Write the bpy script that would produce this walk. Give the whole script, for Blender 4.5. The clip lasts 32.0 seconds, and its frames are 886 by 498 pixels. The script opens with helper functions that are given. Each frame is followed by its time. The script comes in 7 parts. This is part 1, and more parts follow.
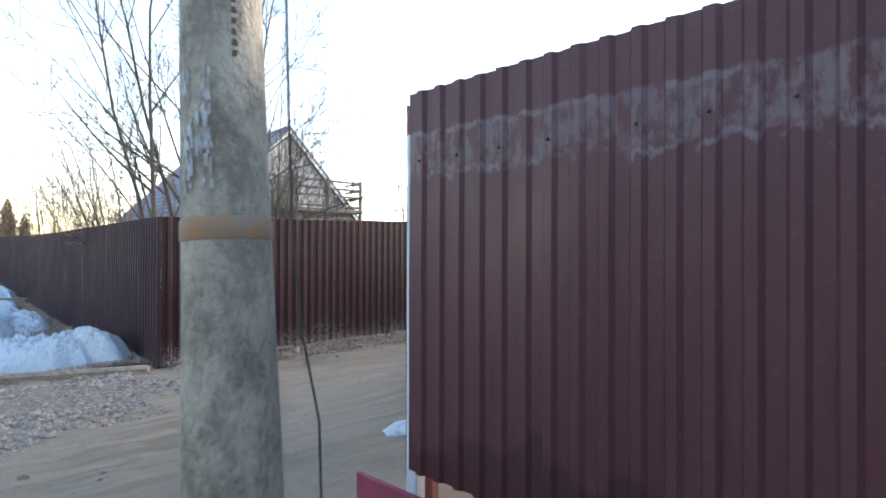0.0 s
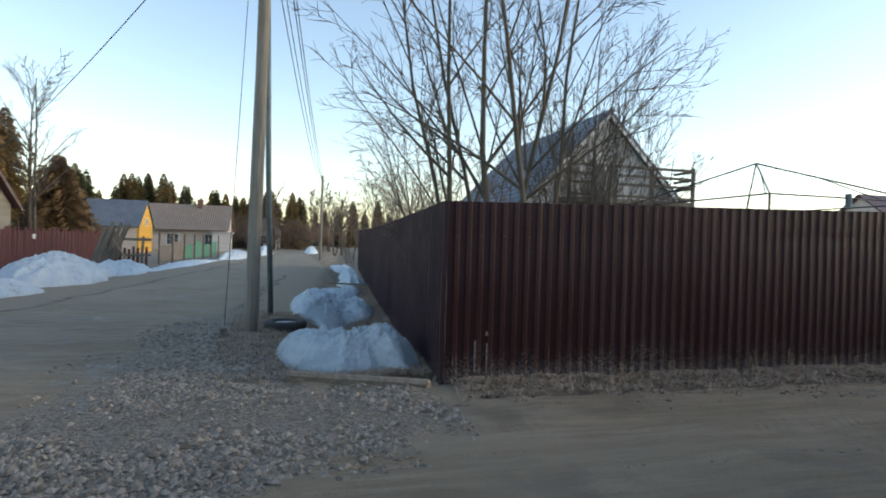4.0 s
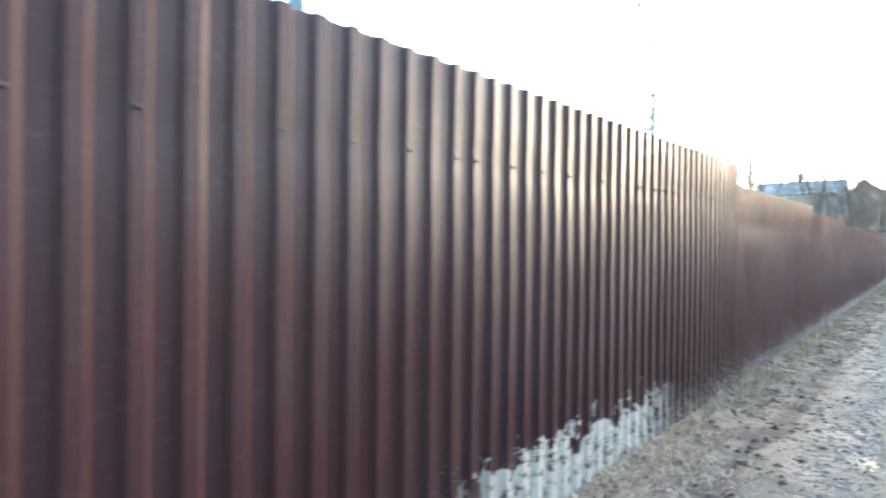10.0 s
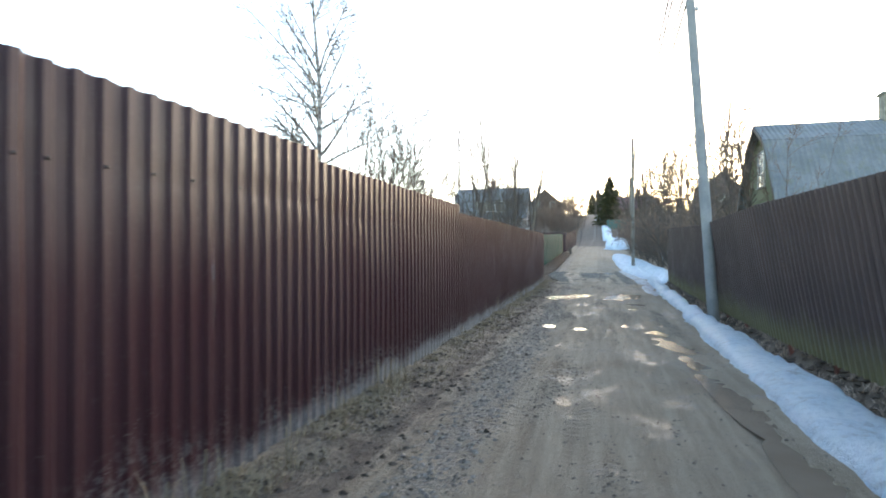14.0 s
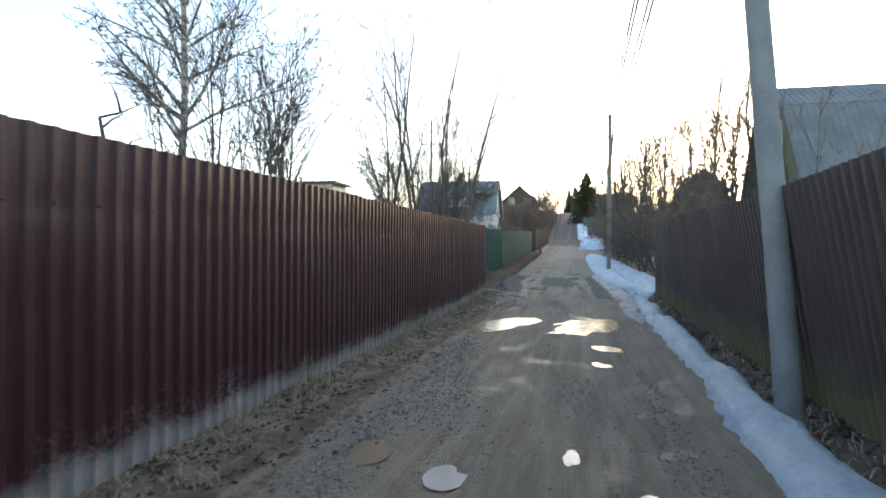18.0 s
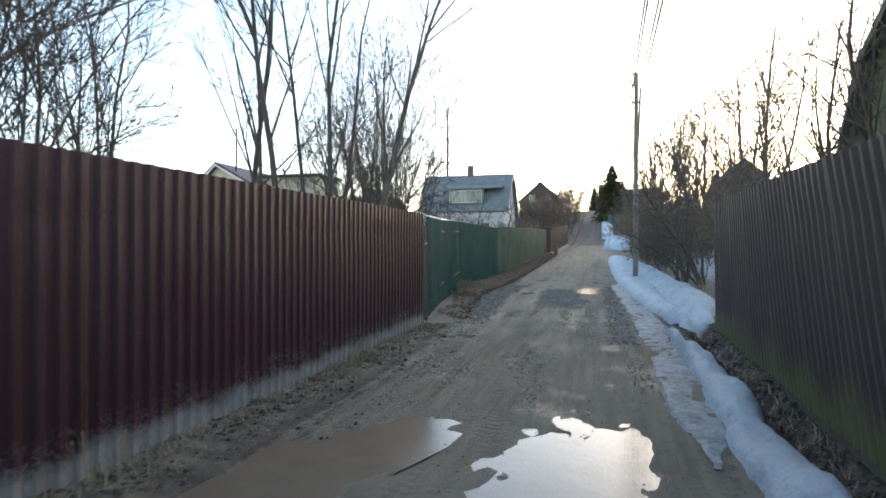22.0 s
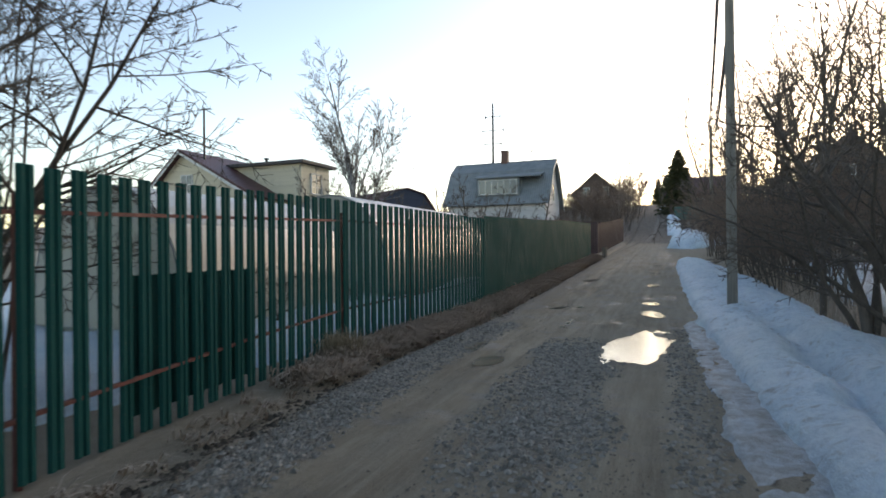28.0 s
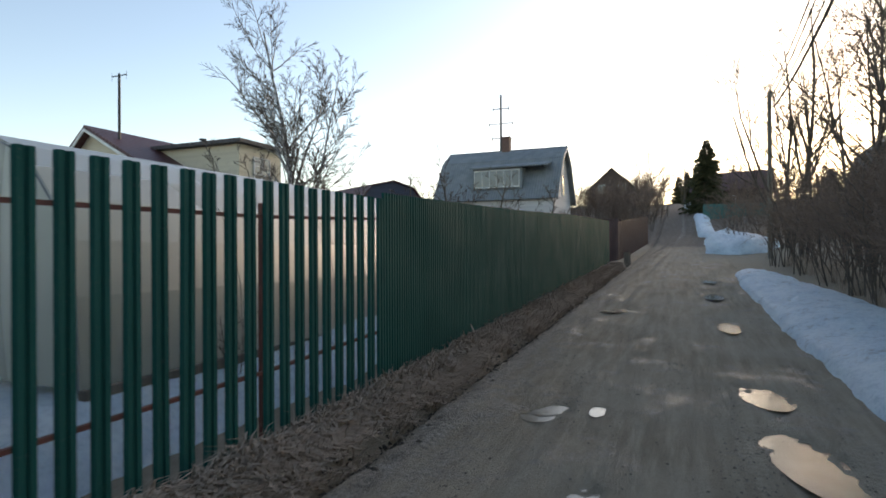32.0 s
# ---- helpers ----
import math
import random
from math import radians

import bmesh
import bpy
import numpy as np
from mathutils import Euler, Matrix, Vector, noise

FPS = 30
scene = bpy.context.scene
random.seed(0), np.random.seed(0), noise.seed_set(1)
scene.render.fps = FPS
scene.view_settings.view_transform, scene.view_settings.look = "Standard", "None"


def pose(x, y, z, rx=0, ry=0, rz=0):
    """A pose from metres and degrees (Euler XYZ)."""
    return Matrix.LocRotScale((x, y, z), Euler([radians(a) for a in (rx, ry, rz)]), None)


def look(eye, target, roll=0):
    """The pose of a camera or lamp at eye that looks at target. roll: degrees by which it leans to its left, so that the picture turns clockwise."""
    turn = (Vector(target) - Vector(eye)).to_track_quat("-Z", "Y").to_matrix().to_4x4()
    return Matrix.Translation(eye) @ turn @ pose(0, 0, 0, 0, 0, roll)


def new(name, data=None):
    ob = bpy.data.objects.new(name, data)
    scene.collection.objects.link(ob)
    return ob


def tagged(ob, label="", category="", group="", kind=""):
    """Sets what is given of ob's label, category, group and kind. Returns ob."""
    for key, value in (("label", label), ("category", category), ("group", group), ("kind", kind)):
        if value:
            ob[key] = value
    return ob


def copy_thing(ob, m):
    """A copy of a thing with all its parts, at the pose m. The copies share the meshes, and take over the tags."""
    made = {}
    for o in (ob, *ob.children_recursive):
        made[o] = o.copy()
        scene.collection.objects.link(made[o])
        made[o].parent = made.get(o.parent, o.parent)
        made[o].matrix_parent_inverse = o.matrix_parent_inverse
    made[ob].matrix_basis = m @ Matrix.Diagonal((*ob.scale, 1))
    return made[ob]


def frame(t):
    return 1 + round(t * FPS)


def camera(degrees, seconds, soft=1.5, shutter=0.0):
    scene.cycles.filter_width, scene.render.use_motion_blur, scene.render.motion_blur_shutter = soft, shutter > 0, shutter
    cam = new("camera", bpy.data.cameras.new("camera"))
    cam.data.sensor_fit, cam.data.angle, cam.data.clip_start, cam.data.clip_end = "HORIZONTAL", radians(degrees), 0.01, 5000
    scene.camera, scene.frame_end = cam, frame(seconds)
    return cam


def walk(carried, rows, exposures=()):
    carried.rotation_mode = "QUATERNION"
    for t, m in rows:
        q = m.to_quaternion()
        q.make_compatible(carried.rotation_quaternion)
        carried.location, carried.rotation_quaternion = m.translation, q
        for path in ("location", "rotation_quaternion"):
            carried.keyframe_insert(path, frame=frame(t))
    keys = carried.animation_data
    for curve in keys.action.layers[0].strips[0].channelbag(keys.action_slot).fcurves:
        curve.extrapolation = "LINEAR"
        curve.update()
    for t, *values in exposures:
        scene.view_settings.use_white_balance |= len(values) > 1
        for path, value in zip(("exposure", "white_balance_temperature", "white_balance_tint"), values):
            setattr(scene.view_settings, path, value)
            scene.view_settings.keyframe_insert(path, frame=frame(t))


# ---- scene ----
cam = camera(75.4, 32.0, soft=1.7, shutter=0.3)
PATH = [
    (0, (0.29, 0.39, 1.541), (-1.104, 1.825, 1.549), 0.1),
    (0.5, (0.15, 0.771, 1.492), (-1.237, 2.211, 1.494), 0.4),
    (1, (-0.165, 1.088, 1.571), (-1.574, 2.507, 1.554), 0.2),
    (1.5, (-0.465, 1.417, 1.583), (-2.101, 2.568, 1.575), 0.6),
    (2, (-0.65, 1.609, 1.605), (-2.475, 2.426, 1.597), 0.9),
    (2.5, (-0.813, 1.645, 1.59), (-2.67, 2.389, 1.592), 1.3),
    (4.5, (-2.14, 1.567, 1.43), (-4.113, 1.897, 1.407), 1.3),
    (5, (-2.797, 1.731, 1.321), (-4.793, 1.855, 1.296), 0.9),
    (5.5, (-3.503, 2.061, 1.294), (-5.502, 2.122, 1.269), 1.1),
    (6, (-3.952, 2.565, 1.302), (-5.93, 2.86, 1.292), 1.2),
    (6.5, (-4.329, 3.167, 1.269), (-6.251, 3.72, 1.275), 1.1),
    (7, (-4.665, 3.736, 1.273), (-6.484, 4.566, 1.291), 0.8),
    (7.5, (-5.019, 4.337, 1.293), (-6.828, 5.189, 1.31), 0.8),
    (8, (-5.309, 5.001, 1.326), (-7.132, 5.822, 1.346), 0.8),
    (8.5, (-5.556, 5.585, 1.337), (-7.391, 6.38, 1.362), 0.6),
    (9, (-5.921, 6.262, 1.317), (-7.707, 7.161, 1.356), 0.3),
    (9.6, (-6.071, 7.272, 1.323), (-7.675, 8.467, 1.353), 0.7),
    (10, (-6.138, 7.963, 1.397), (-7.439, 9.482, 1.387), 0.7),
    (10.5, (-6.041, 8.78, 1.387), (-7.156, 10.44, 1.394), 0.1),
    (11, (-6.041, 9.675, 1.337), (-7.073, 11.389, 1.349), -0.2),
    (11.5, (-6.028, 10.587, 1.332), (-6.999, 12.336, 1.344), -0.2),
    (12, (-6.066, 11.462, 1.3), (-6.992, 13.235, 1.313), -0.2),
    (12.5, (-6.018, 12.338, 1.292), (-6.892, 14.137, 1.31), -0.3),
    (13, (-5.948, 13.101, 1.278), (-6.718, 14.947, 1.293), -0.3),
    (13.5, (-5.798, 13.892, 1.303), (-6.45, 15.783, 1.32), -0.4),
    (14, (-5.594, 14.779, 1.32), (-6.107, 16.712, 1.333), -0.2),
    (14.5, (-5.386, 15.578, 1.351), (-5.807, 17.533, 1.366), -0.3),
    (16.5, (-5.085, 18.967, 1.336), (-5.483, 20.927, 1.344), 0.4),
    (17, (-5.066, 19.89, 1.314), (-5.47, 21.849, 1.325), 0.0),
    (17.5, (-5.102, 20.755, 1.317), (-5.527, 22.71, 1.327), 0.2),
    (18, (-5.098, 21.716, 1.34), (-5.541, 23.666, 1.346), 0.5),
    (18.5, (-5.101, 22.659, 1.354), (-5.573, 24.603, 1.363), 0.1),
    (19, (-5.061, 23.565, 1.379), (-5.543, 25.506, 1.389), -0.1),
    (19.5, (-5.025, 24.5, 1.403), (-5.526, 26.437, 1.408), 0.3),
    (20, (-4.982, 25.434, 1.41), (-5.486, 27.37, 1.417), 0.4),
    (20.5, (-4.929, 26.373, 1.407), (-5.449, 28.304, 1.413), 0.3),
    (21, (-4.871, 27.249, 1.398), (-5.395, 29.179, 1.406), 0.2),
    (21.5, (-4.78, 28.136, 1.408), (-5.316, 30.063, 1.413), 0.3),
    (22, (-4.606, 28.876, 1.429), (-5.137, 30.804, 1.436), 0.2),
    (22.5, (-4.51, 29.822, 1.432), (-5.047, 31.749, 1.435), 0.5),
    (23, (-4.464, 30.646, 1.447), (-4.994, 32.574, 1.455), 0.1),
    (23.5, (-4.486, 31.518, 1.437), (-5.033, 33.442, 1.442), 0.3),
    (24, (-4.455, 32.388, 1.44), (-5.023, 34.306, 1.447), 0.2),
    (24.5, (-4.459, 33.251, 1.439), (-5.055, 35.16, 1.446), 0.1),
    (26.5, (-4.548, 36.59, 1.563), (-5.238, 38.467, 1.573), -0.8),
    (27, (-4.531, 37.568, 1.606), (-5.237, 39.439, 1.61), -0.5),
    (27.5, (-4.471, 38.573, 1.606), (-5.19, 40.44, 1.615), -0.7),
    (28, (-4.529, 39.569, 1.607), (-5.257, 41.432, 1.614), -0.6),
    (28.5, (-4.69, 40.711, 1.65), (-5.433, 42.568, 1.654), -0.5),
    (29, (-4.836, 41.693, 1.709), (-5.604, 43.54, 1.714), -0.6),
    (29.5, (-5.008, 42.788, 1.759), (-5.79, 44.629, 1.762), -0.3),
    (30, (-5.13, 43.818, 1.784), (-5.928, 45.651, 1.786), -0.5),
    (30.5, (-5.294, 44.902, 1.823), (-6.096, 46.734, 1.824), -0.4),
    (31, (-5.409, 45.999, 1.824), (-6.223, 47.826, 1.829), -0.3),
    (31.5, (-5.585, 47.047, 1.831), (-6.355, 48.893, 1.835), -0.3),
    (32, (-5.739, 48.062, 1.824), (-6.51, 49.908, 1.833), -0.3),
]
EXPOSURES = [
    (0, 2.6, 6900, 19), (1.0, 3.25, 6950, 17), (2.0, 2.55, 7050, 13), (2.5, 2.3, 7050, 13), (4.5, 1.2, 6850, 13), (5.8, 1.25, 6850, 13), (7, 3.0, 6900, 15), (8.5, 4.0, 6600, 13), (10, 3.75, 6550, 10), (11, 3.25, 6650, 10), (12.5, 3.05, 6750, 11), (14, 2.5, 6900, 12),
    (17, 1.95, 6950, 13), (22, 1.85, 6950, 13), (27, 1.3, 7200, 16), (32, 1.1, 7200, 16),
]
walk(cam, [(t, look(e, g, r)) for t, e, g, r in PATH], EXPOSURES)

# ---- light: a clear sky with the sun just over the trees at the end of the lane ----
SUN_AZIMUTH = 15.0      # degrees to the right of the lane's direction (+y)
SUN_HEIGHT = 12.0
world = bpy.data.worlds.new("evening_sky")
scene.world = world
world.use_nodes = True
wn, wl = world.node_tree.nodes, world.node_tree.links
sky = wn.new("ShaderNodeTexSky")
sky.sky_type = "NISHITA"
sky.sun_disc = False
sky.sun_elevation = radians(SUN_HEIGHT)
sky.sun_rotation = radians(SUN_AZIMUTH)
sky.air_density, sky.dust_density, sky.ozone_density = 1.0, 0.6, 1.2
wl.new(sky.outputs["Color"], wn["Background"].inputs["Color"])
wn["Background"].inputs["Strength"].default_value = 0.15

sun = new("sun", bpy.data.lights.new("sun", "SUN"))
sun.data.energy = 0.5
sun.data.angle = radians(12.0)
sun.data.color = (1.0, 0.82, 0.6)
_d = Vector((math.sin(radians(SUN_AZIMUTH)), math.cos(radians(SUN_AZIMUTH)), math.tan(radians(SUN_HEIGHT))))
sun.matrix_world = look((0, 0, 60), Vector((0, 0, 60)) - _d)

# ---- materials ----


class Nodes:
    """Short hand for building a node material."""

    def __init__(self, name, rough=0.7, metal=0.0, spec=0.5):
        self.m = bpy.data.materials.new(name)
        self.m.use_nodes = True
        self.n, self.l = self.m.node_tree.nodes, self.m.node_tree.links
        self.b = self.n["Principled BSDF"]
        self.b.inputs["Roughness"].default_value = rough
        self.b.inputs["Metallic"].default_value = metal
        self.b.inputs["Specular IOR Level"].default_value = spec
        self.co = self.n.new("ShaderNodeNewGeometry").outputs["Position"]

    def put(self, socket, value):
        if hasattr(value, "links"):
            self.l.new(value, socket)
        else:
            socket.default_value = value
        return self

    def scaled(self, sx, sy, sz, co=None):
        k = self.n.new("ShaderNodeVectorMath")
        k.operation = "MULTIPLY"
        self.l.new(co or self.co, k.inputs[0])
        k.inputs[1].default_value = (sx, sy, sz)
        return k.outputs[0]

    def objco(self):
        return self.n.new("ShaderNodeTexCoord").outputs["Object"]

    def noise(self, scale, detail=4, rough=0.6, co=None, dist=0.0):
        k = self.n.new("ShaderNodeTexNoise")
        k.inputs["Scale"].default_value, k.inputs["Detail"].default_value = scale, detail
        k.inputs["Roughness"].default_value, k.inputs["Distortion"].default_value = rough, dist
        self.l.new(co or self.co, k.inputs["Vector"])
        return k.outputs["Fac"]

    def voronoi(self, scale, co=None, feature="F1", out="Distance"):
        k = self.n.new("ShaderNodeTexVoronoi")
        k.feature = feature
        k.inputs["Scale"].default_value = scale
        self.l.new(co or self.co, k.inputs["Vector"])
        return k.outputs[out]

    def ramp(self, fac, lo, hi, a=0.0, b=1.0):
        k = self.n.new("ShaderNodeMapRange")
        k.interpolation_type = "SMOOTHSTEP"
        self.put(k.inputs["Value"], fac)
        k.inputs["From Min"].default_value, k.inputs["From Max"].default_value = lo, hi
        k.inputs["To Min"].default_value, k.inputs["To Max"].default_value = a, b
        return k.outputs["Result"]

    def math(self, op, a, b=0.0, clamp=False):
        k = self.n.new("ShaderNodeMath")
        k.operation, k.use_clamp = op, clamp
        self.put(k.inputs[0], a)
        self.put(k.inputs[1], b)
        return k.outputs[0]

    def mix(self, fac, a, b):
        k = self.n.new("ShaderNodeMix")
        k.data_type = "RGBA"
        self.put(k.inputs[0], fac)
        for sock, v in ((k.inputs[6], a), (k.inputs[7], b)):
            self.put(sock, (*v, 1.0) if isinstance(v, tuple) and len(v) == 3 else v)
        return k.outputs[2]

    def random(self):
        return self.n.new("ShaderNodeObjectInfo").outputs["Random"]

    def island(self):
        return self.n.new("ShaderNodeNewGeometry").outputs["Random Per Island"]

    def z(self, co=None):
        k = self.n.new("ShaderNodeSeparateXYZ")
        self.l.new(co or self.co, k.inputs[0])
        return k.outputs

    def bump(self, height, strength=0.3, distance=0.01, base=None):
        k = self.n.new("ShaderNodeBump")
        k.inputs["Strength"].default_value, k.inputs["Distance"].default_value = strength, distance
        self.l.new(height, k.inputs["Height"])
        if base is not None:
            self.l.new(base, k.inputs["Normal"])
        self.l.new(k.outputs[0], self.b.inputs["Normal"])
        return k.outputs[0]

    def color(self, value):
        return self.put(self.b.inputs["Base Color"], (*value, 1.0) if isinstance(value, tuple) and len(value) == 3 else value)

    def rough(self, value):
        return self.put(self.b.inputs["Roughness"], value)


def mat_plain(name, a, b, scale=6.0, rough=0.75, fine=60.0, bump=0.25, vary=0.0, stretch=(1, 1, 1), metal=0.0, dist=0.006):
    """Two tones mixed at two scales, with fine relief; vary: tone from object to object."""
    k = Nodes(name, rough, metal)
    co = k.scaled(*stretch)
    big, small = k.noise(scale, 5, 0.6, co), k.noise(fine, 3, 0.6, co)
    f = k.ramp(k.math("ADD", k.math("MULTIPLY", big, 0.7), k.math("MULTIPLY", small, 0.3)), 0.35, 0.65)
    c = k.mix(f, a, b)
    if vary:
        c = k.mix(k.math("MULTIPLY", k.random(), vary), c, tuple(v * 0.45 for v in a))
    k.color(c)
    k.rough(k.ramp(big, 0.3, 0.7, max(rough - 0.12, 0.05), min(rough + 0.1, 1.0)))
    k.bump(small, bump, dist)
    return k.m


def mat_sheet(name, a, b, low=0.0, frost=0.0, moss=0.0, splash=0.0, rough=0.38, clip=0.35, spec=0.5, damp=0.0):
    """Coated steel sheet: faded tone, run-off streaks, pale splashes near the ground, hoar band under the rail."""
    k = Nodes(name, rough, 0.0, spec)
    oz = k.z(k.objco())[2]
    big = k.noise(0.9, 4)
    streak = k.noise(9.0, 3, 0.6, k.scaled(1.6, 1.6, 0.10))
    grime = k.noise(38.0, 4, 0.7)
    c = k.mix(k.ramp(big, 0.3, 0.7), a, b)
    c = k.mix(k.math("MULTIPLY", k.random(), 0.35), c, tuple(v * 0.7 for v in a))
    c = k.mix(k.math("MULTIPLY", k.ramp(streak, 0.5, 0.75), 0.35), c, tuple(v * 0.55 for v in a))
    c = k.mix(k.math("MULTIPLY", k.ramp(grime, 0.55, 0.8), 0.18), c, (0.22, 0.19, 0.17))
    if splash:
        edge = k.math("ADD", oz, k.math("MULTIPLY", k.math("SUBTRACT", k.noise(2.2, 5, 0.7), 0.5), -0.9))
        near = k.ramp(edge, 0.02, clip + 0.1, 1.0, 0.0)
        spots = k.ramp(k.noise(30.0, 5, 0.8), 0.47, 0.60)
        along = k.z()[1]
        wash = k.math("MULTIPLY", k.ramp(along, 9.5, 10.4), k.ramp(along, 11.6, 12.6, 1.0, 0.0))       # a stretch splashed with whitewash
        few = k.math("ADD", k.ramp(along, 5.0, 7.0, 0.6, 0.22), k.ramp(along, 9.0, 14.0, 0.0, 0.35))
        c = k.mix(k.math("MULTIPLY", k.math("MULTIPLY", near, spots), k.math("MULTIPLY", few, splash)), c, (0.46, 0.44, 0.38))
        blot = k.math("MULTIPLY", k.ramp(k.math("ADD", oz, k.math("MULTIPLY", k.math("SUBTRACT", k.noise(4.0, 5, 0.75), 0.5), -1.1)), 0.30, 0.36, 1.0, 0.0), k.ramp(k.noise(16.0, 4, 0.7), 0.36, 0.52))
        c = k.mix(k.math("MULTIPLY", k.math("MULTIPLY", wash, blot), splash), c, (0.62, 0.60, 0.50))
        dust = k.math("MULTIPLY", k.ramp(k.math("ADD", oz, k.math("MULTIPLY", k.math("SUBTRACT", k.noise(3.0, 4), 0.5), -0.25)), 0.08, 0.24, 1.0, 0.0), k.ramp(k.z()[1], 12.0, 24.0, 0.15, 1.0))
        c = k.mix(k.math("MULTIPLY", dust, splash), c, (0.40, 0.375, 0.34))
        dots = k.ramp(k.voronoi(36.0), 0.10, 0.2, 1.0, 0.0)
        far = k.ramp(oz, clip * 0.6, clip * 2.2, 1.0, 0.0)
        c = k.mix(k.math("MULTIPLY", k.math("MULTIPLY", dots, far), k.math("MULTIPLY", k.ramp(k.noise(3.0, 3), 0.5, 0.7), splash)), c, (0.5, 0.48, 0.42))
    if moss:
        c = k.mix(k.math("MULTIPLY", k.ramp(k.math("ADD", oz, k.math("MULTIPLY", k.noise(1.4, 4), -0.7)), -0.35, 0.2, 1.0, 0.0), moss), c, (0.20, 0.19, 0.085))
    if damp:
        edge = k.math("ADD", oz, k.math("MULTIPLY", k.math("SUBTRACT", k.noise(3.0, 4, 0.6, k.scaled(1, 1, 0.5)), 0.5), 0.7))
        c = k.mix(k.math("MULTIPLY", k.ramp(edge, 0.22, 0.30, 1.0, 0.0), damp), c, tuple(v * 0.35 for v in a))
    r = k.ramp(big, 0.3, 0.7, rough - 0.06, rough + 0.12)
    if frost:
        wob = k.math("MULTIPLY", k.math("SUBTRACT", k.noise(7.0, 4, 0.7, k.scaled(1, 1, 0.35)), 0.5), 0.24)
        low_edge = k.math("ADD", oz, wob)
        top_edge = k.math("ADD", oz, k.math("MULTIPLY", wob, 0.35))
        band = k.math("MULTIPLY", k.ramp(low_edge, 1.61, 1.66), k.ramp(top_edge, 1.84, 1.865, 1.0, 0.0))
        patch = k.ramp(k.noise(14.0, 4, 0.7, k.scaled(1, 1, 0.45)), 0.42, 0.60, 0.05, 0.8)
        rim = k.math("ADD", k.math("MULTIPLY", k.ramp(low_edge, 1.59, 1.61), k.ramp(low_edge, 1.62, 1.64, 1.0, 0.0)), k.math("MULTIPLY", k.ramp(top_edge, 1.825, 1.842), k.ramp(top_edge, 1.85, 1.87, 1.0, 0.0)))
        rim = k.math("MULTIPLY", rim, k.ramp(k.noise(9.0, 3), 0.42, 0.6))
        band = k.math("MULTIPLY", k.math("ADD", k.math("MULTIPLY", band, patch), rim, True), frost)
        c = k.mix(band, c, (0.42, 0.46, 0.5))
        r = k.math("ADD", r, k.math("MULTIPLY", band, 0.2))
    k.color(c)
    k.rough(r)
    k.bump(k.noise(5.0, 3), 0.10, 0.02)
    return k.m


def mat_wood(name, a, b, rough=0.8, axis=2, vary=0.5, grain=30.0):
    s = [grain / 10, grain / 10, grain / 10]
    s[axis] = 0.25
    k = Nodes(name, rough)
    g = k.noise(5.0, 6, 0.65, k.scaled(*s), 0.4)
    blot = k.noise(1.7, 3)
    c = k.mix(k.ramp(g, 0.35, 0.68), a, b)
    c = k.mix(k.math("MULTIPLY", k.ramp(blot, 0.45, 0.75), 0.4), c, tuple(v * 0.55 for v in a))
    c = k.mix(k.math("MULTIPLY", k.random(), vary), c, tuple(v * 0.5 for v in b))
    k.color(c)
    k.bump(g, 0.35, 0.006)
    return k.m


def mat_leaf(name, a, b):
    k = Nodes(name, 0.75, 0.0, 0.3)
    c = k.mix(k.island(), a, b)
    k.color(k.mix(k.math("MULTIPLY", k.random(), 0.4), c, tuple(v * 0.6 for v in a)))
    return k.m


